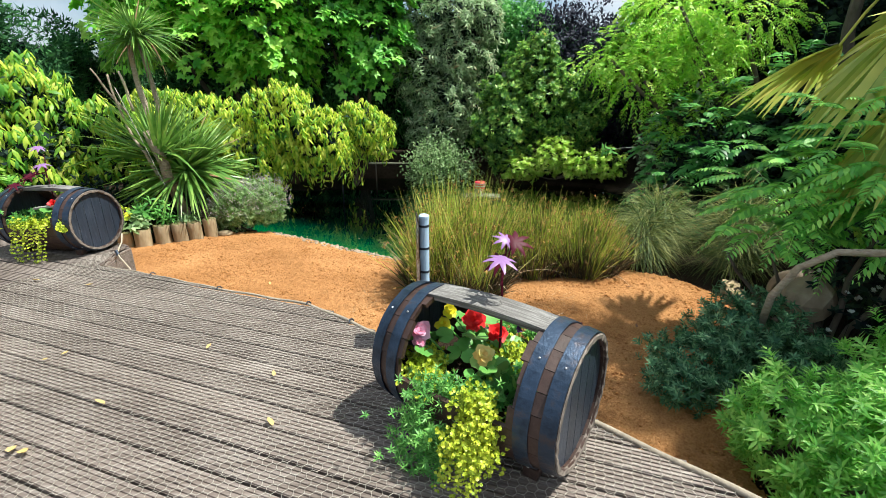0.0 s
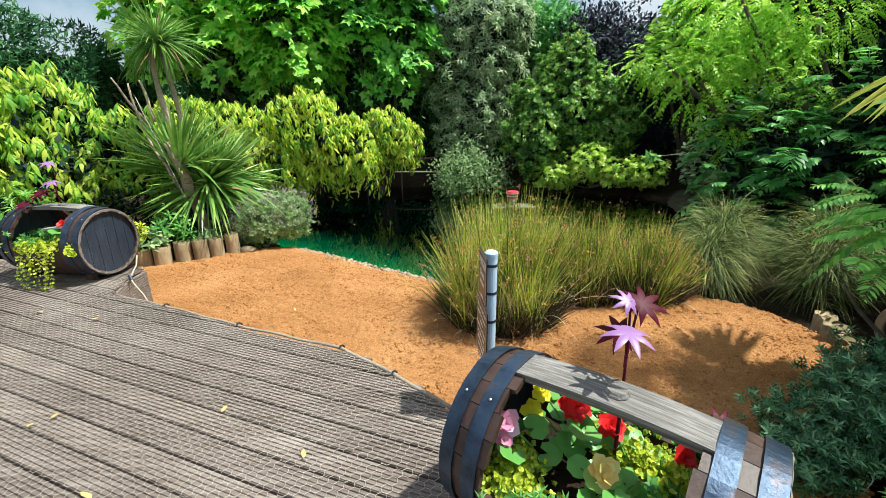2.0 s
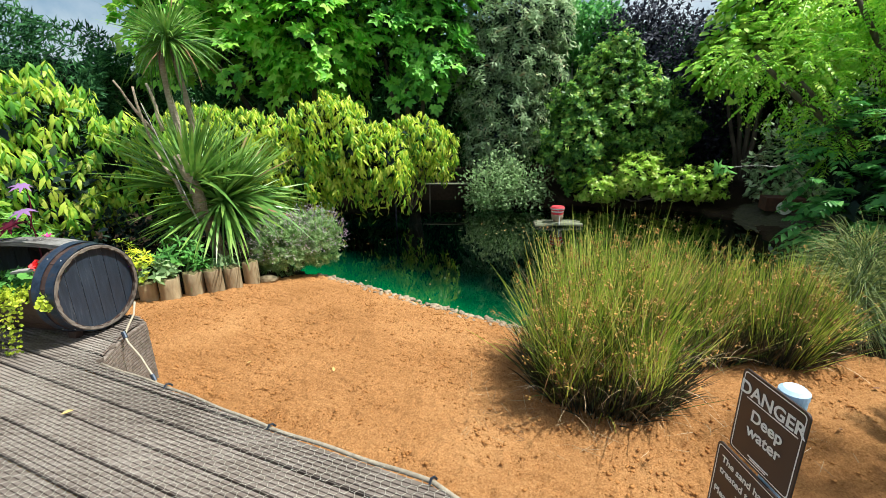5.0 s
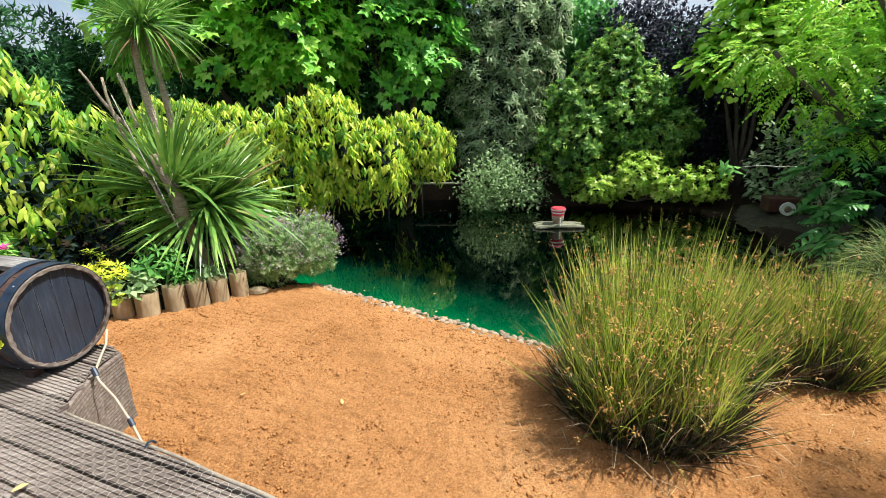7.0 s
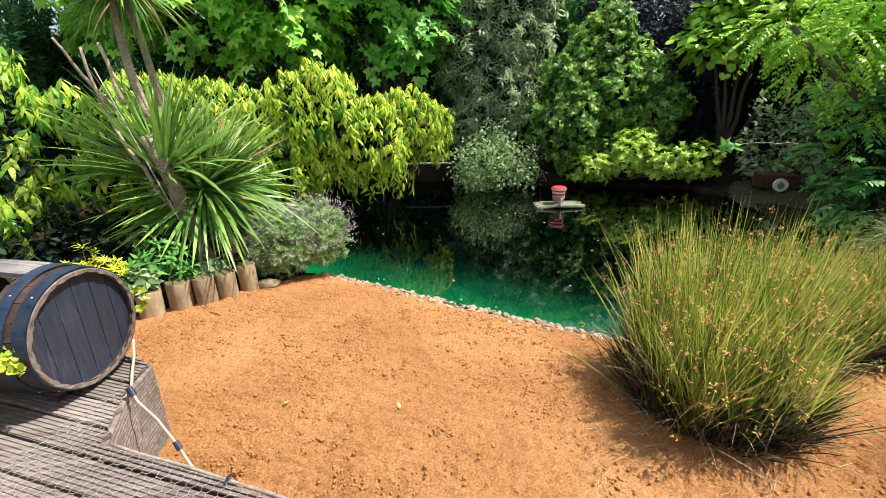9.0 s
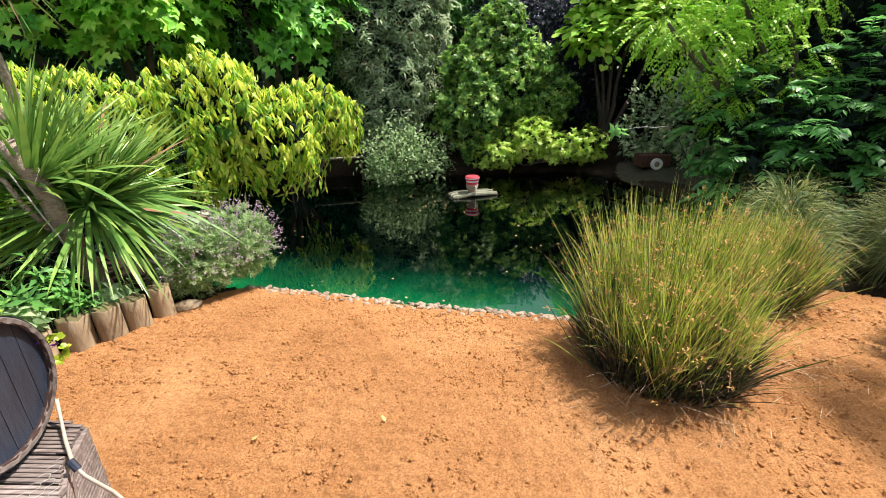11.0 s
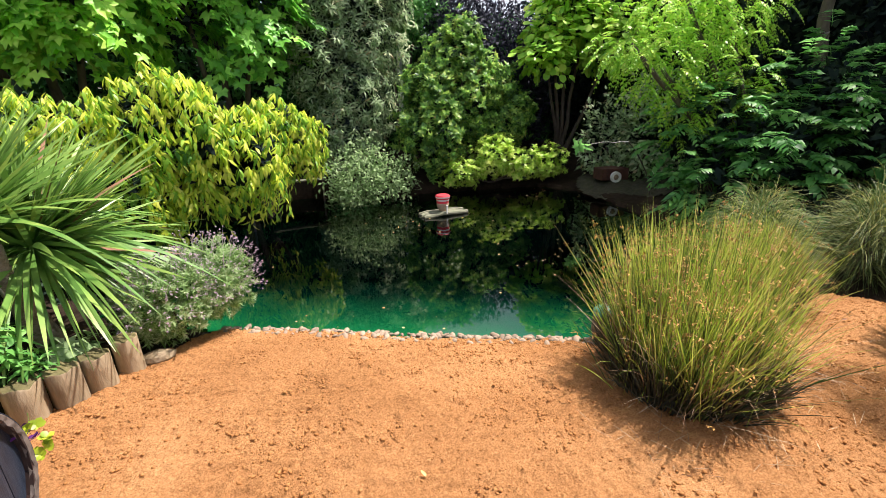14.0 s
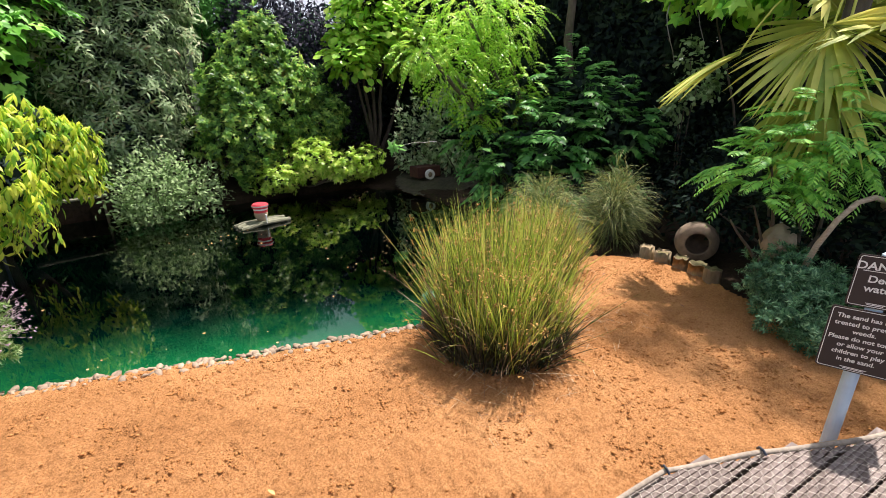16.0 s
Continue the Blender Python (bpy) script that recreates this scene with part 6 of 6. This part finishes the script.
tw = thing("bare_branch", "bare grey twig with a few leaves over the water", "branch", (5.3, 10.2, -0.6))
part("twig", tube(bend((5.4, 9.9, -0.6), (4.9, 10.2, 0.55), (0.15, 0, 0), 8, 0.01), np.linspace(0.016, 0.010, 8), 6), M_BARK, tw)
part("twig", tube(bend((4.9, 10.2, 0.55), (3.75, 10.4, 0.52), (0, 0, 0.03), 8, 0.012), np.linspace(0.012, 0.005, 8), 5), M_GREYWOOD, tw)
part("leaf_tuft", whorls(np.array([(3.7, 10.4, 0.52), (3.85, 10.4, 0.5)]), np.array([(-1, 0, 0.2), (-0.4, -0.3, -0.6)]), 6, 0.2, OVATE, 0.3), L_DOG, tw)
pole = thing("white_pole", "pale pole rising behind the far trees", "pole", (2.15, 16.9, -0.6))
part("shaft", tube([(2.15, 16.9, -0.6), (2.15, 16.9, 5.15)], [0.09, 0.08], 12), M_WHITE, pole)

# ---- flowers in the barrels ----
def at_barrel(b, az, x, y, z=0.0):
    c, s = math.cos(az), math.sin(az)
    return np.array((b[0] + c * x - s * y, b[1] + s * x + c * y, b[2] + z))


def begonia(label, p, bloom, petals, h=0.2, base=None, n_leaf=5, size=0.085):
    b = np.array(base if base is not None else (p[0], p[1], p[2] - h))
    ob = thing("begonia", label, "flower", b)
    part("stem", tube(bend(b, p, (0.01, 0, 0.01), 6), np.linspace(0.006, 0.004, 6), 6), L_BEGLEAF, ob)
    for i in range(n_leaf):
        a = i * 2.4 + p[0] * 7
        q = b + (p - b) * (0.45 + 0.1 * i) + np.array([0.05 * math.cos(a), 0.05 * math.sin(a), 0])
        part("leaf", leaves(q[None], np.array([[math.cos(a), math.sin(a), 0.15]]), np.array([[0.1, -0.5, 1.0]]), size * 0.85, SCALLOP), L_BEGLEAF, ob)
    for ring in range(3):
        geo = whorls(p[None] + np.array([[0, -0.004 * ring, 0.004 * ring]]), np.array([[0.05, -0.75, 0.65]]), petals, size * (0.62 - 0.14 * ring), ROUND, 0.15 + 0.5 * ring)
        part("petal_ring", geo, bloom, ob)
    return ob


def trailing(name, label, pts, spill, n, size, mat, T=ROUND, per=6):
    """A mat of small leaves round pts, with strands that hang."""
    pts = np.array(pts, float)
    ob = thing(name, label, "plant", pts[0])
    k = rng.integers(0, len(pts), n)
    P = pts[k] + rng.normal(size=(n, 3)) * np.array(spill)
    A = rng.normal(size=(n, 3)) * 0.5 + np.array([0.0, -0.5, 0.8])
    tagged(part("foliage", whorls(P, A, per, size, T, 0.3), mat, ob), kind="stuff")
    return ob


def strands(name, label, starts, drop, size, mat, out, per=12):
    starts = np.array(starts, float)
    ob = thing(name, label, "plant", starts[0])
    for s in starts:
        n = per
        t = np.linspace(0, 1, n)
        L = drop * (0.6 + 0.6 * rng.random())
        C = s + np.outer(t, np.array(out) * 0.07) + np.outer(np.sqrt(t), np.array(out) * 0.04)
        C[:, 2] -= L * t ** 1.3
        C[:, :2] += rng.normal(size=(n, 2)) * 0.006
        C[:, 2] = np.maximum(C[:, 2], 0.015)
        D = np.concatenate([rng.normal(size=(n, 3)) * 0.5 + np.array([sx, 0.0, 0.1]) for sx in (1, -1, 0.3)])
        geo = join(leaves(np.tile(C, (3, 1)), D, np.tile(np.array(out) + np.array([0, 0, 0.5]), (3 * n, 1)) + rng.normal(size=(3 * n, 3)) * 0.3, size * (0.7 + 0.5 * rng.random(3 * n)), ROUND))
        tagged(part("strand", geo, mat, ob), kind="stuff")
    return ob


def castor(label, base, tops, r=0.008):
    ob = thing("castor_plant", label, "plant", base)
    top = np.array(tops[0][0], float)
    for i, (p, out, s, mat, lab) in enumerate(tops):
        p = np.array(p, float)
        foot = np.array(base, float) if i == 0 else np.array(base, float) + (top - np.array(base, float)) * (0.72 + 0.05 * i)
        part("stem", tube(bend(foot, p, (0.01, 0.02, 0.02), 7), np.linspace(r if i == 0 else r * 0.6, r * 0.45, 7), 6), L_CASTORRED, ob)
        part("leaf", leaves(p[None], np.array([out], float), np.array([[-0.05, -0.55, 0.85]]), s, HAND), mat, ob, lab)
    return ob


def b1(x, y, z):
    return at_barrel(B1, AZ1, x, y, z)


begonia("pink begonia flower in the barrel", np.array((-0.07, 1.99, 0.48)), L_PINKFL, 6, 0.2, b1(-0.2, -0.02, 0.28), 5, 0.10)
begonia("pink begonia bud below the open flower", np.array((-0.075, 1.97, 0.43)), L_PINKFL, 5, 0.15, b1(-0.2, -0.04, 0.28), 2, 0.07)
begonia("large red begonia flower in the barrel", np.array((0.19, 2.08, 0.49)), L_REDFL, 8, 0.2, b1(0.0, 0.06, 0.28), 6, 0.12)
begonia("deep red begonia flower under the plank", np.array((0.30, 2.02, 0.46)), L_REDFL, 7, 0.2, b1(0.1, 0.05, 0.28), 4, 0.09)
begonia("yellow begonia flower at the barrel's back", np.array((0.07, 2.12, 0.53)), L_YELFL, 6, 0.25, b1(-0.1, 0.08, 0.28), 4, 0.075)
begonia("yellow begonia flower at the barrel's back", np.array((0.04, 2.10, 0.46)), L_YELFL, 6, 0.2, b1(-0.12, 0.08, 0.28), 3, 0.075)
begonia("peach-yellow begonia flower in the barrel", np.array((0.22, 1.81, 0.46)), L_PEACHFL, 7, 0.18, b1(0.02, -0.08, 0.28), 5, 0.085)
begonia("small red begonia flower near the hoops", np.array((0.50, 1.90, 0.44)), L_REDFL, 6, 0.15, b1(0.2, 0.08, 0.28), 3, 0.07)
trailing("geranium", "rounded scalloped green leaves filling the barrel", [b1(-0.05, -0.02, 0.36), b1(0.05, -0.08, 0.35), b1(0.14, -0.12, 0.34), b1(-0.12, 0.02, 0.36)], (0.05, 0.05, 0.03), 9, 0.075, L_BEGLEAF, SCALLOP, 3)
trailing("creeping_jenny", "golden creeping jenny at the barrel's lip", [b1(-0.22, -0.2, 0.33), b1(-0.15, -0.24, 0.31), b1(-0.26, -0.14, 0.35)], (0.045, 0.045, 0.025), 800, 0.0135, L_JENNY)
trailing("creeping_jenny", "golden creeping jenny along the barrel's far side", [b1(0.1, 0.12, 0.36), b1(0.2, 0.1, 0.37), b1(0.0, 0.14, 0.36)], (0.05, 0.04, 0.03), 640, 0.0135, L_JENNY)
trailing("creeping_jenny", "mound of golden creeping jenny spilling down the front", [b1(0.12, -0.30, 0.36), b1(0.17, -0.35, 0.30), b1(0.19, -0.39, 0.22), b1(0.14, -0.39, 0.24)], (0.04, 0.03, 0.035), 2000, 0.0115, L_JENNY)
strands("creeping_jenny", "hanging strands of creeping jenny to the deck", [b1(x, -0.40, 0.26) for x in np.linspace(0.06, 0.24, 13)], 0.20, 0.0135, L_JENNY, (-0.5, -0.8, 0))
trailing("petunia", "leafy green trailing petunia over the barrel's front", [b1(-0.12, -0.30, 0.31), b1(-0.14, -0.36, 0.22), b1(-0.14, -0.39, 0.13), b1(-0.05, -0.28, 0.34), b1(0.05, -0.22, 0.34), b1(-0.1, -0.41, 0.06), b1(-0.02, -0.38, 0.2), b1(0.02, -0.40, 0.1)], (0.05, 0.03, 0.035), 560, 0.03, L_LUPIN, LANCE, 7)
trailing("petunia", "dark green leafy filling in the barrel", [b1(0.15, 0.0, 0.33), b1(0.22, -0.08, 0.31), b1(0.12, -0.15, 0.31)], (0.06, 0.06, 0.03), 120, 0.038, L_DOG, OVATE, 7)
trailing("trailing_plant", "leafy green plant spilling over the barrel's far side", [b1(-0.1, 0.33, 0.36), b1(0.05, 0.36, 0.36), b1(0.2, 0.36, 0.34), b1(0.26, 0.34, 0.34)], (0.04, 0.03, 0.025), 150, 0.034, L_LUPIN, OVATE, 7)
trailing("dark_violet_flowers", "dark violet petunia flowers on the far side", [b1(0.0, 0.38, 0.38), b1(0.3, 0.38, 0.37)], (0.07, 0.03, 0.025), 14, 0.022, L_VIOLET, ROUND, 5)
trailing("dark_violet_flowers", "dark violet petunia flowers low on the front", [b1(-0.14, -0.40, 0.12), b1(-0.10, -0.41, 0.07)], (0.035, 0.02, 0.025), 10, 0.022, L_VIOLET, ROUND, 5)
castor("purple castor plant rising behind the barrel's plank", b1(0.02, 0.07, 0.28), [
    ((0.30, 1.97, 0.86), (-0.25, -0.75, -0.15), 0.098, L_CASTOR, "mauve hand-shaped leaf"),
    ((0.33, 2.06, 0.92), (-0.7, -0.1, 0.1), 0.065, L_CASTOR, "mauve hand-shaped leaf"),
    ((0.36, 2.06, 0.91), (0.9, 0.2, 0.0), 0.10, L_CASTORRED, "dark red hand-shaped leaf"),
    ((0.31, 2.04, 0.82), (-0.9, 0.25, -0.2), 0.09, L_CASTORRED, "dark red hand-shaped leaf")])
castor("dark red castor seedling at the barrel's end", b1(0.2, 0.25, 0.3), [
    (tuple(b1(0.28, 0.34, 0.46)), (0.5, 0.2, 0.1), 0.08, L_CASTORRED, ""),
    (tuple(b1(0.36, 0.33, 0.42)), (0.9, -0.2, -0.2), 0.08, L_CASTORRED, "")])


def b2(x, y, z):
    return at_barrel(B2, AZ2, x, y, z)


trailing("creeping_jenny", "mound of creeping jenny in the second barrel", [b2(0.1, -0.28, 0.36), b2(-0.05, -0.3, 0.36), b2(0.22, -0.25, 0.37)], (0.07, 0.05, 0.03), 330, 0.018, L_JENNY)
strands("creeping_jenny", "long golden strands hanging down the barrel's side", [b2(x, -0.36, 0.36) for x in np.linspace(-0.12, 0.24, 11)], 0.36, 0.023, L_JENNY, (0.0, -1, 0))
strands("creeping_jenny", "golden strands hanging beside the barrel head", [b2(0.33, -0.30, 0.40), b2(0.36, -0.28, 0.42)], 0.1, 0.032, L_JENNY, (0.6, -0.8, 0))
trailing("petunia", "leafy green filling in the second barrel", [b2(-0.25, -0.25, 0.37), b2(-0.1, -0.1, 0.36), b2(0.1, 0.0, 0.36), b2(-0.3, 0, 0.36)], (0.09, 0.08, 0.04), 200, 0.042, L_LUPIN, OVATE, 7)
begonia("red begonia flower in the second barrel", b2(0.12, -0.12, 0.53), L_REDFL, 8, 0.2, b2(0.1, -0.08, 0.3), 4, 0.11)
begonia("yellow begonia flower in the second barrel", b2(0.22, -0.18, 0.47), L_YELFL, 7, 0.15, b2(0.2, -0.1, 0.3), 3, 0.085)
castor("purple castor plant rising from the second barrel", b2(-0.05, 0.0, 0.3), [
    (tuple(b2(0.0, -0.02, 0.92)), (-0.1, -0.7, -0.2), 0.11, L_CASTOR, "mauve hand-shaped leaf"),
    (tuple(b2(-0.12, 0.1, 1.08)), (-0.4, -0.5, -0.05), 0.10, L_CASTOR, "mauve hand-shaped leaf"),
    (tuple(b2(-0.2, 0.0, 0.8)), (-0.9, -0.1, -0.1), 0.13, L_CASTORRED, "dark red hand-shaped leaf"),
    (tuple(b2(-0.3, -0.1, 0.72)), (-0.3, -0.6, -0.3), 0.11, L_CASTORRED, "dark red hand-shaped leaf")])
trailing("dark_violet_flowers", "dark violet petunia and yellow flowers behind the head", [b2(0.40, 0.32, 0.42), b2(0.44, 0.36, 0.36)], (0.04, 0.03, 0.04), 14, 0.024, L_VIOLET, ROUND, 5)
trailing("creeping_jenny", "sprig of yellow leaves behind the barrel head", [b2(0.40, 0.34, 0.36), b2(0.43, 0.38, 0.27)], (0.03, 0.03, 0.04), 16, 0.03, L_JENNY)
part("spare_board", moved(box(-0.2, -0.035, 0, 0.2, 0.035, 0.02, 0.004), Matrix.Translation(b2(0.12, -0.12, 0.50)) @ Matrix.Rotation(AZ2 + 0.15, 4, "Z") @ Matrix.Rotation(-0.12, 4, "Y")), M_GREYWOOD, thing("loose_board", "short pale weathered board laid inside the barrel", "board", b2(0.25, -0.12, 0.5)))

# ---- fallen leaves and litter ----
for i, (x, y) in enumerate(((-2.45, 2.46), (-0.8, 1.89), (-3.05, 3.66), (-2.38, 2.52), (-1.75, 2.05), (-1.95, 1.75), (-1.5, 2.6), (-3.6, 3.75), (-1.9, 1.72), (-0.95, 2.3))):
    ob = thing("fallen_leaf", "curled dry yellow leaf lying on the decking", "leaf", (x, y, 0.008), "fallen leaves")
    a = i * 2.3
    part("blade", leaves(np.array([(x, y, 0.012)]), np.array([(math.cos(a), math.sin(a), 0.12)]), np.array([(0.1, 0.2, 1.0)]), 0.045 + 0.015 * (i % 3), CURLED), L_FALLEN, ob)
for i, (x, y) in enumerate(((-2.87, 5.04), (-2.05, 4.94), (1.6, 4.4), (2.2, 4.9), (1.9, 3.9), (0.9, 4.0), (2.6, 5.2))):
    z = float(lie(np.array(x), np.array(y)))
    ob = thing("fallen_leaf", "small dry leaf lying on the sand", "leaf", (x, y, z), "fallen leaves")
    a = i * 1.9
    part("blade", leaves(np.array([(x, y, z + 0.016)]), np.array([(math.cos(a), math.sin(a), 0.2)]), np.array([(0.1, 0.2, 1.0)]), 0.05, CURLED), L_FALLEN if i < 2 else L_DEAD, ob)

# ---- pebble edging of the pond, and clods in the sand ----
stones = []
for i in range(8):
    bm = bmesh.new()
    bmesh.ops.create_icosphere(bm, subdivisions=1, radius=1)
    for v in bm.verts:
        k = 1 + 0.25 * noise.noise(v.co * 1.4 + Vector((i * 2.7, 1, i)))
        v.co = Vector((v.co.x * k, v.co.y * k * 0.8, v.co.z * k * 0.6))
    g = taken(bm)
    stones.append(mesh_of("pebble", g[0], g[1], M_STONE, True))
edge = thing("stone_edging", "row of small pale pebbles along the pond edge", "stone edging", (-1.5, 6.8, -0.7), kind="structure")
line = [np.array(q) for q in POND[:4]] + [np.array((0.5, 5.78))]
for k in range(300):
    s = (k + rng.random()) / 300 * (len(line) - 1)
    i = min(int(s), len(line) - 2)
    q = line[i] + (line[i + 1] - line[i]) * (s - i)
    off = rng.random()
    q = q + np.array([-0.50, -0.86]) * (0.24 * off ** 1.5 - 0.05)
    ob = new("pebble", stones[k % 8])
    ob.parent = edge
    sc = 0.02 + 0.034 * rng.random() ** 2
    z = float(lie(np.array(q[0]), np.array(q[1]))) - 0.15 * sc if off > 0.4 else -0.735 + 0.04 * off
    ob.matrix_local = Matrix.Translation(Vector((q[0], q[1], z)) - edge.location) @ Euler((rng.random() * 0.6, rng.random() * 0.6, rng.random() * 6)).to_matrix().to_4x4() @ Matrix.Diagonal((sc * 1.3, sc, sc, 1))


def scatter_bits(n, size, region, seed):
    r = np.random.default_rng(seed)
    x0, x1, y0, y1 = region
    X, Y = r.uniform(x0, x1, n), r.uniform(y0, y1, n)
    clump = np.sin(X * 3.1 + 1.7 * np.sin(Y * 2.3)) * np.sin(Y * 3.7 - X) + 0.6 * np.sin(X * 9 + Y * 5)
    ok = inside(SAND, X, Y) & ~inside(DECK, X, Y) & (clump + r.normal(size=n) * 0.6 > 0.1)
    X, Y = X[ok], Y[ok]
    n = len(X)
    oct_v = np.array([(1, 0, 0), (-1, 0, 0), (0, 1, 0), (0, -1, 0), (0, 0, 1), (0, 0, -1)], float)
    oct_f = np.array([(0, 2, 4), (2, 1, 4), (1, 3, 4), (3, 0, 4), (2, 0, 5), (1, 2, 5), (3, 1, 5), (0, 3, 5)])
    s = size * (0.4 + 1.2 * r.random(n) ** 2.5)
    V = oct_v[None] * s[:, None, None] * (0.6 + 0.8 * r.random((n, 6, 1))) * np.array([1.25, 1.0, 0.75])
    a = r.random(n) * 6.283
    c, sn = np.cos(a)[:, None], np.sin(a)[:, None]
    V = np.stack([V[..., 0] * c - V[..., 1] * sn, V[..., 0] * sn + V[..., 1] * c, V[..., 2]], -1)
    V += np.stack([X, Y, lie(X, Y) + 0.002], -1)[:, None]
    return V.reshape(-1, 3), (oct_f[None] + (np.arange(n) * 6)[:, None, None]).reshape(-1, 3)


M_CLOD = surface("sand_clod", [(0.3, (0.30, 0.13, 0.042)), (0.7, (0.54, 0.26, 0.095))], 20, 0.95, bump=0.5, spec=0.1, vary=0.0)
clods = thing("sand_clods", "small clods and crumbs scattered over the sand", "clods", (0, 4.5, -0.55), kind="stuff")
part("crumbs", scatter_bits(60000, 0.0095, (-5, 3.2, 2.0, 7.7), 11), M_CLOD, clods)
part("clods", scatter_bits(2800, 0.0115, (-4.5, 3.2, 2.0, 7.0), 12), M_CLOD, clods)
part("straw", blades(np.column_stack([rng.uniform(-0.9, 1.6, 160), rng.uniform(4.1, 4.9, 160), np.full(160, -0.54)]), rng.normal(size=(160, 3)) * np.array([1, 1, 0.06]), 0.08 + 0.14 * rng.random(160), 0.004, 0.02, 2), L_STRAW, clods)
